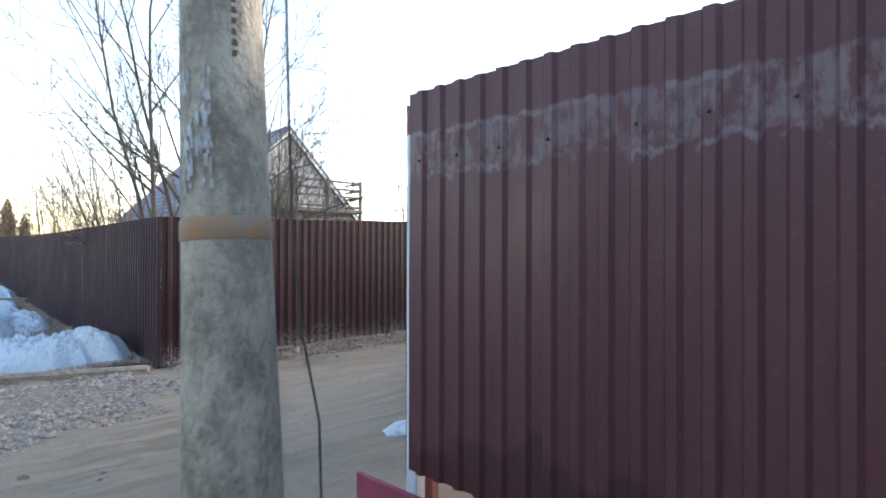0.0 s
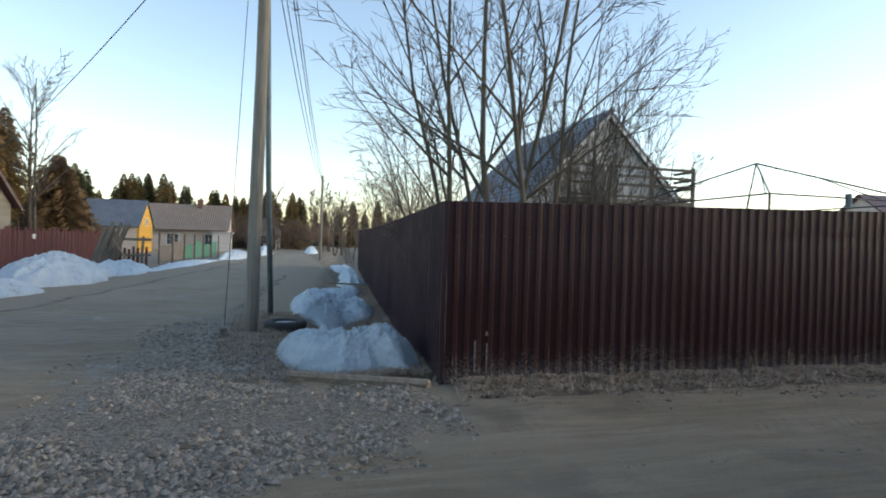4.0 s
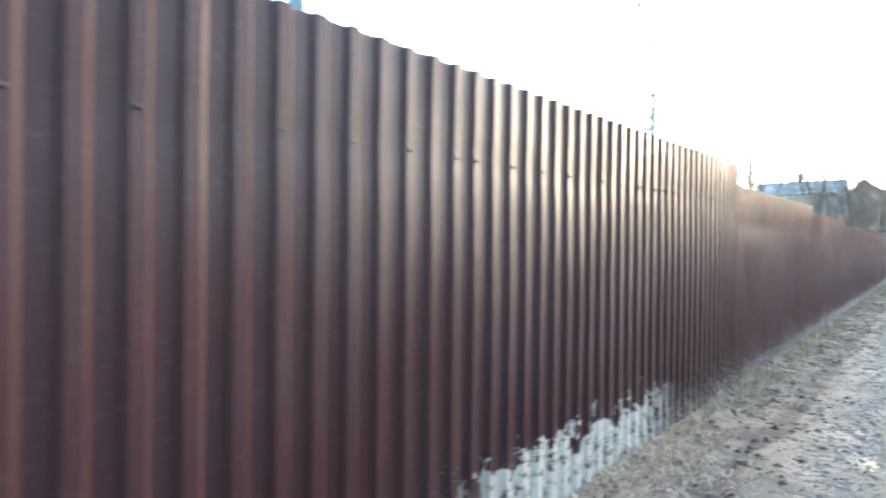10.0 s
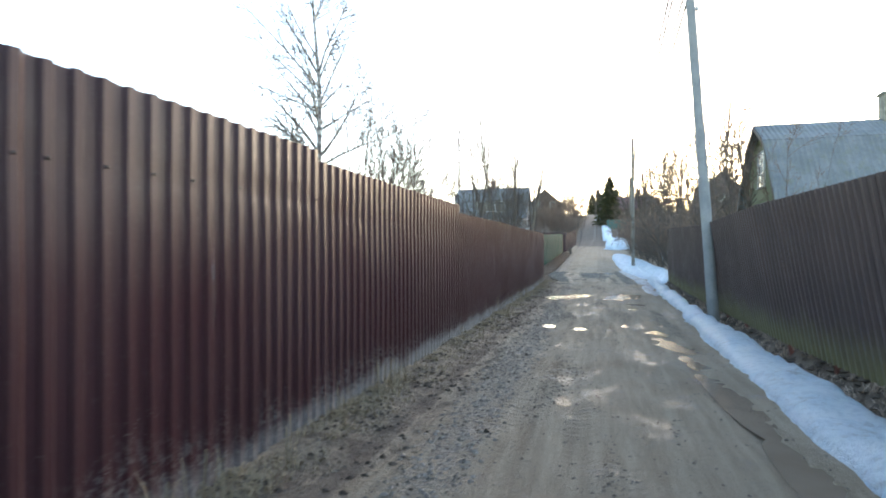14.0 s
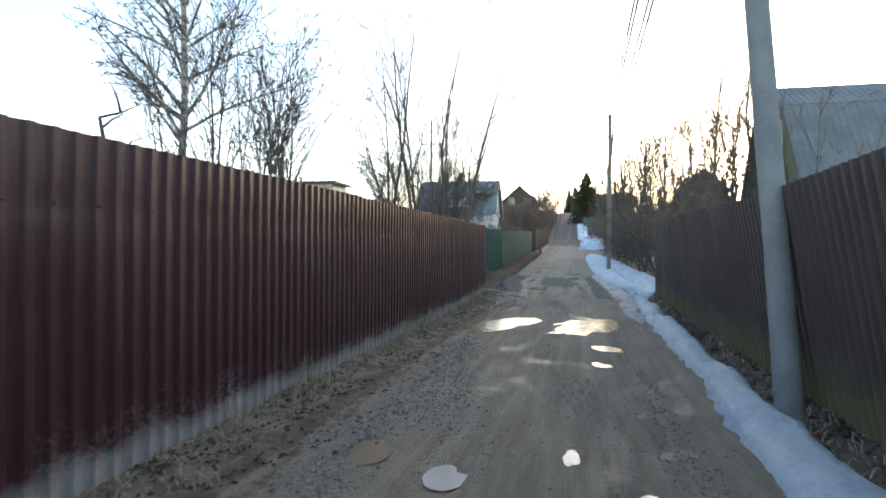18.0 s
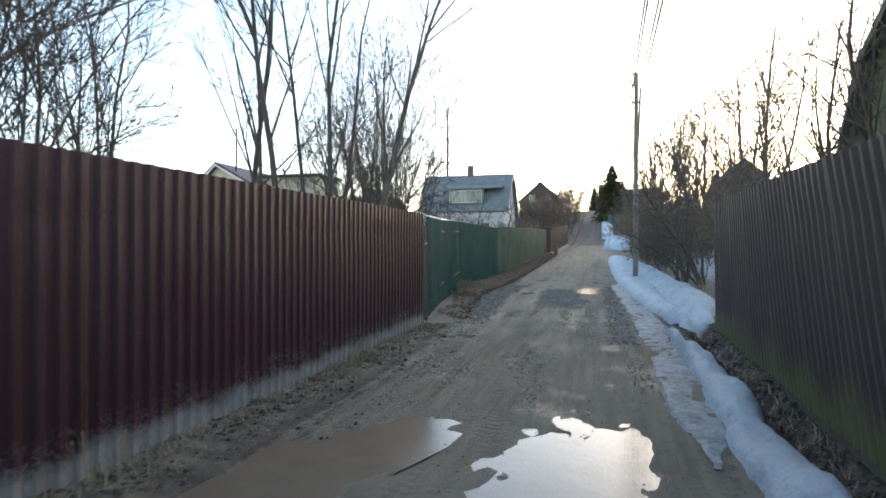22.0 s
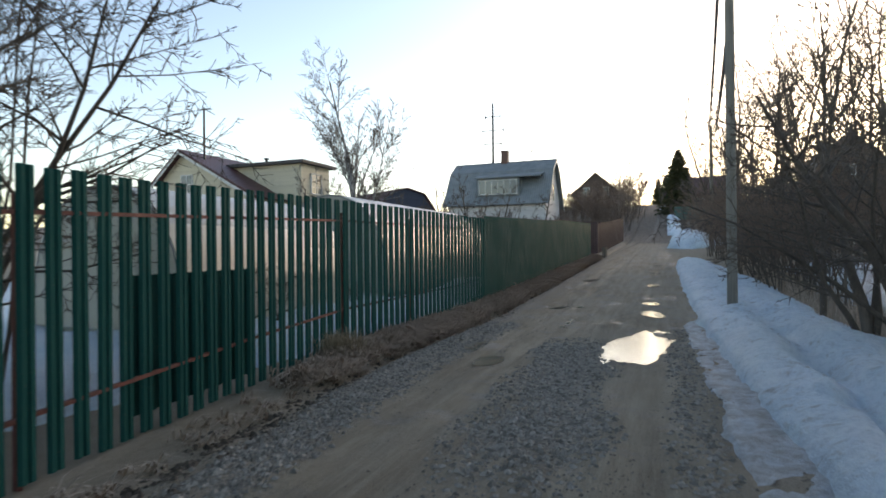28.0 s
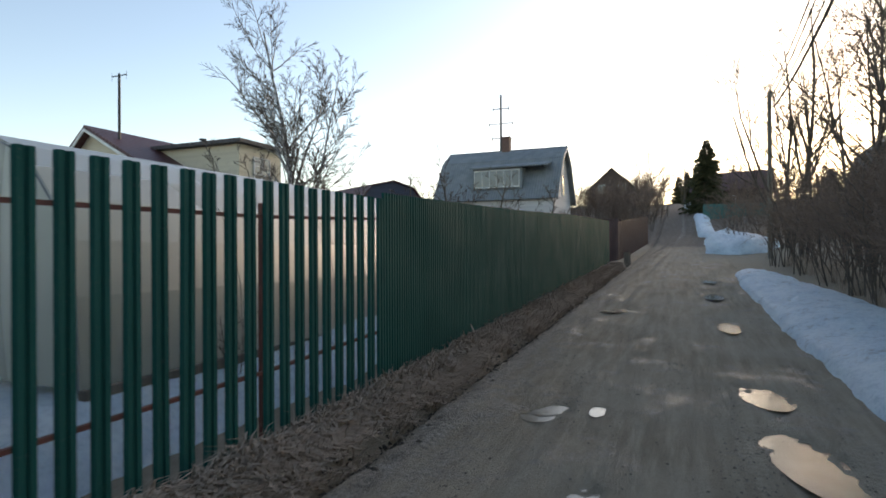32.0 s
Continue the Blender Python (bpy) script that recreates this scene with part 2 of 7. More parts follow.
def mat_ground():
    """Earth road, crushed stone, withered grass and soil, mixed by the masks laid on the mesh (red: road, green: stone, blue: grass)."""
    k = Nodes("mud_road_and_verge", 0.9)
    at = k.n.new("ShaderNodeAttribute")
    at.attribute_name = "cover"
    sep = k.n.new("ShaderNodeSeparateColor")
    k.l.new(at.outputs["Color"], sep.inputs[0])
    road, stone, grass = sep.outputs
    n1, n2, n3, n4 = k.noise(0.5, 4), k.noise(4.0, 6, 0.7), k.noise(45.0, 5, 0.7), k.noise(160.0, 3, 0.7)
    soil = k.mix(k.ramp(n2, 0.35, 0.65), (0.11, 0.082, 0.06), (0.21, 0.165, 0.122))
    tracks = k.noise(7.0, 6, 0.7, k.scaled(1.0, 0.07, 1.0))
    dirt = k.mix(k.ramp(tracks, 0.35, 0.7), (0.235, 0.180, 0.120), (0.385, 0.315, 0.224))
    dirt = k.mix(k.math("MULTIPLY", k.ramp(n1, 0.35, 0.65), 0.6), dirt, (0.36, 0.302, 0.225))
    dirt = k.mix(k.math("MULTIPLY", k.ramp(k.math("ADD", k.math("MULTIPLY", n3, 0.6), k.math("MULTIPLY", n2, 0.4)), 0.50, 0.66), 0.45), dirt, (0.17, 0.132, 0.092))
    dirt = k.mix(k.math("MULTIPLY", k.ramp(k.noise(90.0, 3, 0.7), 0.6, 0.72), 0.5), dirt, (0.5, 0.46, 0.4))
    v = k.voronoi(42.0, None, "F1", "Color")
    vs = k.n.new("ShaderNodeSeparateColor")
    k.l.new(v, vs.inputs[0])
    peb = k.mix(vs.outputs[0], (0.15, 0.125, 0.098), (0.39, 0.34, 0.278))
    straw = k.mix(k.noise(24.0, 5, 0.75, k.scaled(1, 0.45, 1)), (0.19, 0.152, 0.11), (0.42, 0.35, 0.255))

    def mask(m, gain=0.55):
        return k.ramp(k.math("ADD", m, k.math("MULTIPLY", k.math("SUBTRACT", k.math("ADD", k.math("MULTIPLY", n2, 0.6), k.math("MULTIPLY", n3, 0.4)), 0.5), gain * 2)), 0.38, 0.62)

    c = k.mix(mask(road), soil, dirt)
    c = k.mix(mask(grass), c, straw)
    c = k.mix(k.math("MULTIPLY", mask(stone), 0.9), c, peb)
    wet = k.ramp(k.noise(1.3, 5, 0.65), 0.52, 0.66)
    c = k.mix(k.math("MULTIPLY", wet, k.math("MULTIPLY", road, 0.55)), c, (0.13, 0.104, 0.078))
    k.color(c)
    k.rough(k.math("SUBTRACT", 0.92, k.math("MULTIPLY", wet, k.math("MULTIPLY", road, 0.5))))
    h = k.math("ADD", k.math("MULTIPLY", n3, 0.6), k.math("ADD", k.math("MULTIPLY", n4, 0.25), k.math("MULTIPLY", k.math("MULTIPLY", k.voronoi(42.0), stone), -0.7)))
    xyz = k.z()
    lugs = k.math("SINE", k.math("ADD", k.math("MULTIPLY", xyz[1], 62.0), k.math("MULTIPLY", k.math("SINE", k.math("MULTIPLY", xyz[0], 24.0)), 1.6)))
    pressed = k.math("MULTIPLY", k.ramp(k.noise(2.2, 3, 0.5, k.scaled(1.0, 0.06, 1.0)), 0.52, 0.60), k.ramp(k.noise(0.8, 4), 0.42, 0.56))
    tread = k.math("MULTIPLY", k.math("MULTIPLY", lugs, k.math("MULTIPLY", pressed, road)), 0.13)
    k.bump(k.math("ADD", k.math("ADD", h, tread), k.math("ADD", k.math("MULTIPLY", n2, 0.35), k.math("MULTIPLY", tracks, 0.9))), 1.0, 0.045)
    return k.m


def mat_snow(name, dirt=0.25, mud=0.0):
    k = Nodes(name, 0.55, 0.0, 0.35)
    n1, n2, n3 = k.noise(1.6, 5, 0.65), k.noise(9.0, 5, 0.7), k.noise(70.0, 3, 0.7)
    c = k.mix(k.ramp(n1, 0.35, 0.7), (0.80, 0.90, 0.96), (0.66, 0.81, 0.91))
    c = k.mix(k.math("MULTIPLY", k.ramp(k.noise(13.0, 5, 0.75), 0.45, 0.66), 0.45), c, (0.46, 0.58, 0.67))
    spots = k.ramp(k.math("ADD", k.math("MULTIPLY", n2, 0.6), k.math("MULTIPLY", n1, 0.4)), 0.52, 0.68)
    c = k.mix(k.math("MULTIPLY", spots, dirt), c, (0.26, 0.23, 0.19))
    grit = k.ramp(k.noise(55.0, 4, 0.8), 0.56, 0.68)
    c = k.mix(k.math("MULTIPLY", k.math("MULTIPLY", grit, k.ramp(n1, 0.35, 0.6)), dirt * 0.6), c, (0.30, 0.27, 0.23))
    specks = k.ramp(k.voronoi(30.0), 0.05, 0.13, 1.0, 0.0)
    c = k.mix(k.math("MULTIPLY", k.math("MULTIPLY", specks, k.ramp(n1, 0.4, 0.65)), dirt * 1.6), c, (0.16, 0.13, 0.10))
    if mud:
        c = k.mix(k.ramp(k.noise(6.0, 5, 0.7), 0.25, 0.7, mud, mud * 0.35), c, (0.27, 0.245, 0.215))
    k.color(c)
    k.b.inputs["Subsurface Weight"].default_value = 0.15
    k.b.inputs["Subsurface Radius"].default_value = (0.05, 0.07, 0.1)
    k.bump(k.math("ADD", n2, k.math("MULTIPLY", n3, 0.6)), 1.0, 0.09)
    return k.m


def mat_water():
    k = Nodes("muddy_water", 0.07, 0.0, 0.5)
    k.color(k.mix(k.noise(3.0, 3), (0.17, 0.13, 0.09), (0.24, 0.19, 0.14)))
    k.bump(k.math("ADD", k.noise(9.0, 3, 0.6), k.noise(40.0, 2, 0.6)), 0.35, 0.004)
    return k.m


def mat_glass():
    k = Nodes("window_glass", 0.06, 0.0, 0.8)
    k.color(k.mix(k.noise(0.8, 2), (0.03, 0.04, 0.05), (0.09, 0.11, 0.13)))
    return k.m


def mat_siding(name, a, b, pitch=0.14):
    """Lapped boards: soft relief lines with slightly different boards."""
    k = Nodes(name, 0.6)
    z = k.z()[2]
    w = k.math("FRACT", k.math("DIVIDE", z, pitch))
    board = k.n.new("ShaderNodeTexWhiteNoise")
    board.noise_dimensions = "1D"
    k.l.new(k.math("FLOOR", k.math("DIVIDE", z, pitch)), board.inputs["W"])
    c = k.mix(board.outputs["Value"], a, b)
    c = k.mix(k.math("MULTIPLY", k.ramp(k.noise(3.0, 5), 0.5, 0.75), 0.3), c, tuple(v * 0.6 for v in a))
    k.color(c)
    k.bump(w, 0.6, 0.02)
    return k.m


def mat_roof(name, a, b, pitch=0.18, along="x", moss=0.0, rough=0.75):
    """Wave-formed roof sheets."""
    k = Nodes(name, rough)
    s = k.z()[0 if along == "x" else 1]
    w = k.math("SINE", k.math("MULTIPLY", s, 2 * math.pi / pitch))
    c = k.mix(k.ramp(k.noise(1.1, 6, 0.7), 0.3, 0.7), a, b)
    c = k.mix(k.math("MULTIPLY", k.ramp(k.noise(10.0, 4), 0.5, 0.75), 0.4), c, tuple(v * 0.6 for v in a))
    if moss:
        c = k.mix(k.math("MULTIPLY", k.ramp(k.noise(2.6, 5), 0.5, 0.7), moss), c, (0.16, 0.17, 0.09))
    k.color(c)
    k.bump(w, 0.7, 0.03)
    return k.m


# darker copy of BROWN: shade on the fence's first stretch, put into the colour
BROWN_SHADED = mat_sheet("shaded_brown_coated_sheet", (0.040, 0.0132, 0.0142), (0.034, 0.0130, 0.0142), splash=0.75, rough=0.43, spec=0.28)
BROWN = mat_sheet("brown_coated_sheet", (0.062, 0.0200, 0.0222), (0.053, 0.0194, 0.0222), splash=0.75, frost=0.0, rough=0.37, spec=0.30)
BROWN_NEAR = mat_sheet("brown_coated_sheet_by_the_pole", (0.086, 0.032, 0.039), (0.075, 0.030, 0.037), splash=0.0, frost=0.19, damp=0.55, rough=0.40, spec=0.28)
BROWN_STREET = mat_sheet("brown_coated_sheet_street", (0.044, 0.021, 0.028), (0.037, 0.020, 0.026), splash=0.2, frost=0.0, rough=0.5, spec=0.15)
GREY_SHEET = mat_sheet("weathered_brown_grey_sheet", (0.098, 0.068, 0.062), (0.076, 0.056, 0.052), moss=0.7, rough=0.45, spec=0.3)
PALE_SHEET = mat_plain("pale_primed_sheet", (0.50, 0.58, 0.60), (0.42, 0.50, 0.53), 3.0, 0.5)
MAROON = mat_plain("maroon_sheet", (0.055, 0.019, 0.019), (0.042, 0.017, 0.018), 3.0, 0.5)
SCREW = mat_plain("dark_screw_head", (0.03, 0.022, 0.02), (0.05, 0.04, 0.035), 40.0, 0.4, metal=0.4)
GREEN = mat_sheet("green_coated_slat", (0.010, 0.084, 0.070), (0.009, 0.072, 0.060), splash=0.0, rough=0.7, spec=0.12)
RED_RAIL = mat_plain("rust_red_primer", (0.20, 0.055, 0.035), (0.13, 0.05, 0.035), 8.0, 0.7)
STEEL_OLD = mat_plain("old_painted_steel", (0.16, 0.22, 0.23), (0.11, 0.15, 0.16), 5.0, 0.5)
DARK_STEEL = mat_plain("dark_rusty_steel", (0.05, 0.055, 0.05), (0.09, 0.075, 0.06), 7.0, 0.7)
WIRE = mat_plain("galvanised_wire", (0.26, 0.27, 0.28), (0.15, 0.15, 0.15), 5.0, 0.5, metal=0.5)
CABLE = mat_plain("black_cable", (0.025, 0.025, 0.027), (0.045, 0.045, 0.045), 9.0, 0.6)
CONCRETE = mat_plain("stained_concrete", (0.35, 0.33, 0.262), (0.155, 0.145, 0.115), 7.0, 0.9, 42.0, 0.9, stretch=(1, 1, 0.6), dist=0.02)
POLE_WOOD = mat_wood("weathered_pole_wood", (0.20, 0.185, 0.155), (0.31, 0.285, 0.24), 0.85, 2, 0.3, 60)
OLD_WOOD = mat_wood("grey_weathered_boards", (0.14, 0.115, 0.09), (0.24, 0.2, 0.155), 0.85, 2, 0.5)
PLANK_WOOD = mat_wood("pale_muddy_plank", (0.20, 0.155, 0.11), (0.33, 0.27, 0.2), 0.85, 0, 0.2)
RED_WOOD = mat_wood("faded_red_brown_pickets", (0.10, 0.030, 0.027), (0.16, 0.052, 0.043), 0.8, 2, 0.5)
BARK = mat_plain("grey_brown_bark", (0.085, 0.068, 0.054), (0.16, 0.13, 0.102), 9.0, 0.9, 50, 0.6, 0.4, (1, 1, 0.3), dist=0.01)
BARK_GREEN = mat_plain("olive_willow_bark", (0.085, 0.07, 0.05), (0.15, 0.125, 0.09), 9.0, 0.85, 50, 0.5, 0.3, (1, 1, 0.3), dist=0.01)
BARK_BIRCH = mat_plain("birch_bark", (0.55, 0.53, 0.5), (0.09, 0.08, 0.075), 2.2, 0.8, 12, 0.4, 0.1, (1, 1, 2.5))
TWIG = mat_plain("dark_twigs", (0.10, 0.079, 0.064), (0.175, 0.138, 0.11), 5.0, 0.9, 20, 0.1, 0.4)
TWIG_RED = mat_plain("red_brown_brush", (0.16, 0.105, 0.08), (0.26, 0.18, 0.13), 5.0, 0.9, 20, 0.1, 0.4)
NEEDLES = mat_leaf("spruce_needles", (0.062, 0.078, 0.040), (0.135, 0.118, 0.055))
NEEDLES_WARM = mat_leaf("brownish_needles", (0.155, 0.112, 0.045), (0.26, 0.18, 0.08))
STRAW = mat_leaf("withered_grass", (0.26, 0.20, 0.125), (0.46, 0.385, 0.26))
STRAW_BROWN = mat_leaf("brown_matted_grass", (0.29, 0.22, 0.165), (0.64, 0.51, 0.40))
STONE = mat_leaf("crushed_stone", (0.13, 0.114, 0.092), (0.38, 0.335, 0.28))
CLOD = mat_leaf("mud_clods", (0.14, 0.112, 0.085), (0.30, 0.25, 0.195))
GROUND = mat_ground()
SNOW = mat_snow("old_spring_snow", 0.62)
SNOW_LUMP = mat_snow("crusted_ditch_snow", 0.30)
SNOW_MELT = mat_snow("melting_roadside_snow", 0.45)
RUSTY_SCRUB = mat_leaf("russet_scrub", (0.16, 0.105, 0.055), (0.30, 0.20, 0.11))
SNOW_CLEAN = mat_snow("garden_snow", 0.08)
SNOW_DIRTY = mat_snow("dirty_ice_crust", 0.75, 0.9)
WATER = mat_water()
GLASS = mat_glass()
WHITE_TRIM = mat_plain("white_trim", (0.72, 0.72, 0.70), (0.6, 0.6, 0.58), 4.0, 0.6)
WHITE_SIDING = mat_siding("white_siding", (0.62, 0.60, 0.58), (0.54, 0.52, 0.51))
CREAM_SIDING = mat_siding("cream_siding", (0.62, 0.56, 0.42), (0.54, 0.48, 0.36))
GREY_PLANKS = mat_siding("grey_plank_wall", (0.26, 0.24, 0.20), (0.20, 0.185, 0.155), 0.18)
GREEN_PLANKS = mat_siding("olive_plank_wall", (0.17, 0.19, 0.10), (0.14, 0.155, 0.085), 0.16)
DARK_PLANKS = mat_siding("dark_brown_log_wall", (0.10, 0.062, 0.048), (0.075, 0.05, 0.04), 0.2)
YELLOW = mat_siding("yellow_board_gable", (0.62, 0.36, 0.05), (0.55, 0.31, 0.045))
PINK_WALL = mat_siding("pale_plastered_wall", (0.55, 0.46, 0.40), (0.5, 0.43, 0.38), 0.3)
BLUE_ROOF = mat_roof("blue_grey_roof", (0.10, 0.13, 0.17), (0.15, 0.18, 0.22), 0.2, "y")
SLATE_ROOF = mat_roof("grey_wave_roof", (0.16, 0.185, 0.20), (0.24, 0.26, 0.27), 0.2, "x", 0.15)
MOSSY_ROOF = mat_roof("mossy_grey_wave_roof", (0.15, 0.165, 0.17), (0.22, 0.235, 0.24), 0.2, "x", 0.35)
TAN_ROOF = mat_roof("tan_wave_roof", (0.27, 0.215, 0.175), (0.22, 0.175, 0.145), 0.25, "y", 0.1)
RED_ROOF = mat_roof("dark_red_metal_roof", (0.11, 0.032, 0.036), (0.085, 0.030, 0.036), 0.5, "y", 0.0, 0.5)
MAROON_ROOF = mat_roof("maroon_tile_roof", (0.10, 0.035, 0.035), (0.075, 0.03, 0.032), 0.25, "x", 0.0, 0.5)
DARK_ROOF = mat_roof("dark_felt_roof", (0.06, 0.055, 0.055), (0.09, 0.08, 0.075), 0.4, "x")
NAVY_ROOF = mat_roof("navy_blue_roof", (0.045, 0.06, 0.11), (0.035, 0.045, 0.08), 0.22, "y", 0.0, 0.5)
BRICK = mat_plain("red_brick", (0.19, 0.105, 0.08), (0.12, 0.075, 0.06), 9.0, 0.85)
TYRE = mat_plain("tyre_rubber", (0.03, 0.03, 0.032), (0.055, 0.052, 0.05), 9.0, 0.8)
PAINT_MARK = mat_plain("worn_white_paint", (0.34, 0.31, 0.28), (0.16, 0.10, 0.09), 30.0, 0.7)
EARTH = mat_leaf("dark_wet_earth", (0.055, 0.042, 0.03), (0.14, 0.108, 0.078))
POLYCARB = Nodes("milky_polycarbonate", 0.6, 0.0, 0.2)
POLYCARB.color(POLYCARB.mix(POLYCARB.noise(1.5, 4), (0.62, 0.61, 0.53), (0.50, 0.50, 0.43)))
POLYCARB.b.inputs["Transmission Weight"].default_value = 0.55
POLYCARB.b.inputs["IOR"].default_value = 1.15
POLYCARB = POLYCARB.m

# ---- mesh helpers ----


class Mesh:
    """Collects vertices and faces of one part."""

    def __init__(self):
        self.v, self.f = [], []

    def add(self, verts, faces):
        o = len(self.v)
        self.v += [tuple(p) for p in verts]
        self.f += [tuple(i + o for i in f) for f in faces]
        return self

    def box(self, x0, y0, z0, x1, y1, z1, m=None, c=0.0):
        """A box, with its edges cut back by c where given; m: a pose."""
        x0, x1, y0, y1, z0, z1 = min(x0, x1), max(x0, x1), min(y0, y1), max(y0, y1), min(z0, z1), max(z0, z1)
        if c <= 0:
            p = [(x, y, z) for z in (z0, z1) for y in (y0, y1) for x in (x0, x1)]
            f = [(0, 2, 3, 1), (4, 5, 7, 6), (0, 1, 5, 4), (2, 6, 7, 3), (0, 4, 6, 2), (1, 3, 7, 5)]
        else:
            ring = [(x0 + c, y0), (x1 - c, y0), (x1, y0 + c), (x1, y1 - c), (x1 - c, y1), (x0 + c, y1), (x0, y1 - c), (x0, y0 + c)]
            inner = [(x0 + c, y0 + c), (x1 - c, y0 + c), (x1 - c, y0 + c), (x1 - c, y1 - c), (x1 - c, y1 - c), (x0 + c, y1 - c), (x0 + c, y1 - c), (x0 + c, y0 + c)]
            p = [(x, y, z0) for x, y in inner] + [(x, y, z0 + c) for x, y in ring] + [(x, y, z1 - c) for x, y in ring] + [(x, y, z1) for x, y in inner]
            f = []
            for r in range(3):
                for i in range(8):
                    j = (i + 1) % 8
                    f.append((r * 8 + i, r * 8 + j, r * 8 + 8 + j, r * 8 + 8 + i))
            f += [(7, 5, 3, 1), (25, 27, 29, 31)]
        if m is not None:
            p = [m @ Vector(q) for q in p]
        return self.add(p, f)

    def tube(self, pts, radii, n=6, cap=True):
        pts = [Vector(p) for p in pts]
        if not hasattr(radii, "__len__"):
            radii = [radii] * len(pts)
        verts, faces = [], []
        u = None
        for i, p in enumerate(pts):
            d = (pts[min(i + 1, len(pts) - 1)] - pts[max(i - 1, 0)]).normalized()
            if u is None:
                u = d.orthogonal().normalized()
            u = (u - d * u.dot(d))
            u = u.normalized() if u.length > 1e-6 else d.orthogonal().normalized()
            w = d.cross(u)
            for j in range(n):
                a = 2 * math.pi * j / n
                verts.append(p + (u * math.cos(a) + w * math.sin(a)) * radii[i])
        for i in range(len(pts) - 1):
            for j in range(n):
                k = (j + 1) % n
                faces.append((i * n + j, i * n + k, i * n + n + k, i * n + n + j))
        if cap:
            faces.append(tuple(range(n - 1, -1, -1)))
            faces.append(tuple(range((len(pts) - 1) * n, len(pts) * n)))
        return self.add(verts, faces)

    def prism(self, outline, axis, a, b):
        """A flat outline of pairs, pushed along an axis from a to b."""
        def put(p, s):
            q = list(p)
            q.insert(axis, s)
            return tuple(q)
        n = len(outline)
        v = [put(p, a) for p in outline] + [put(p, b) for p in outline]
        f = [(i, (i + 1) % n, n + (i + 1) % n, n + i) for i in range(n)]
        return self.add(v, f + [tuple(range(n - 1, -1, -1)), tuple(range(n, 2 * n))])

    def mesh(self, name, material, smooth=False):
        me = bpy.data.meshes.new(name)
        me.from_pydata(self.v, [], self.f)
        me.materials.append(material)
        if smooth:
            me.polygons.foreach_set("use_smooth", [True] * len(me.polygons))
        me.update()
        return me


def part(name, m, material, parent=None, label="", smooth=False):
    """Links collected geometry as one mesh object, under its thing where one is given."""
    ob = new(name, m if isinstance(m, bpy.types.Mesh) else m.mesh(name, material, smooth))
    if parent is not None:
        ob.parent = parent
    if label:
        tagged(ob, label)
    return ob


def thing(name, label, category, group="", at=(0, 0, 0), turn=0.0):
    ob = new(name)
    ob.empty_display_size = 0.2
    ob.matrix_world = pose(*at, 0, 0, turn)
    return tagged(ob, label, category, group)


def lerp(table, x):
    for (a, va), (b, vb) in zip(table, table[1:]):
        if x <= b:
            f = min(max((x - a) / (b - a), 0.0), 1.0)
            return va + (vb - va) * f
    return table[-1][1]


def step01(a, b, x):
    f = min(max((x - a) / (b - a), 0.0), 1.0)
    return f * f * (3 - 2 * f)


# ---- the lie of the land ----
RISE = [(-200, 0.0), (33, 0.0), (38.6, 0.10), (46, 0.10), (52, 0.12), (60, 0.42), (75, 1.15), (93, 2.2), (104, 3.2), (116, 5.0), (150, 9.3), (190, 12.5), (400, 14.0)]
LEFT_FENCE_X = -7.65
GREEN_LINE = [(39.5, -7.86), (43.0, -8.55), (46.5, -9.0), (60.0, -9.0), (75.3, -8.85), (90, -8.5)]
RIGHT_FENCE_LINE = [(2.6, -2.15), (17.0, -3.0), (23.5, -3.14), (27.6, -3.08), (39.2, -2.75)]
PUDDLES = [  # x, y, half width, half length, turn
    (-6.62, 32.2, 0.42, 1.2, -28), (-6.25, 33.0, 0.2, 0.5, -20), (-4.85, 32.7, 0.42, 1.15, -12), (-4.62, 30.1, 0.13, 0.22, 30), (-4.75, 28.9, 0.08, 0.12, 20), (-6.46, 25.4, 0.12, 0.18, 10), (-5.84, 25.1, 0.10, 0.14, 0),
    (-4.66, 24.85, 0.11, 0.2, 10), (-4.5, 24.6, 0.05, 0.12, 0), (-4.7, 24.2, 0.06, 0.16, 20), (-4.62, 23.72, 0.12, 0.22, -10), (-4.48, 23.35, 0.15, 0.2, 0), (-4.36, 23.0, 0.08, 0.2, 10), (-4.5, 22.5, 0.06, 0.16, 0), (-4.4, 22.0, 0.1, 0.22, 6), (-4.5, 21.4, 0.05, 0.15, 0), (-5.1, 25.6, 0.04, 0.12, 0), (-4.4, 20.4, 0.11, 0.8, 2), (-4.38, 18.5, 0.10, 0.6, 1),
    (-4.93, 49.1, 0.36, 1.45, -8), (-4.92, 55.15, 0.17, 0.38, 10), (-4.84, 53.35, 0.19, 0.62, 10), (-4.95, 59.9, 0.16, 0.6, 0), (-5.0, 64.5, 0.18, 0.8, 0), (-4.97, 68.5, 0.18, 0.8, 0),
    (-7.0, 54.0, 0.10, 0.18, -30), (-6.55, 54.1, 0.06, 0.14, 0), (-6.4, 52.1, 0.07, 0.16, -20), (-6.4, 51.4, 0.06, 0.14, 20), (-6.43, 50.9, 0.07, 0.13, 10), (-7.1, 61.5, 0.15, 0.4, -30),
    (-7.35, 48.3, 0.1, 0.35, 0), (-6.85, 47.2, 0.14, 0.28, 0), (-7.1, 53.8, 0.13, 0.18, 0),
]
SPLAY = 0.08            # how far the side street turns from the x axis
STREET = lambda x: -1.75 - SPLAY * (x + 12.0)   # the middle of the side street


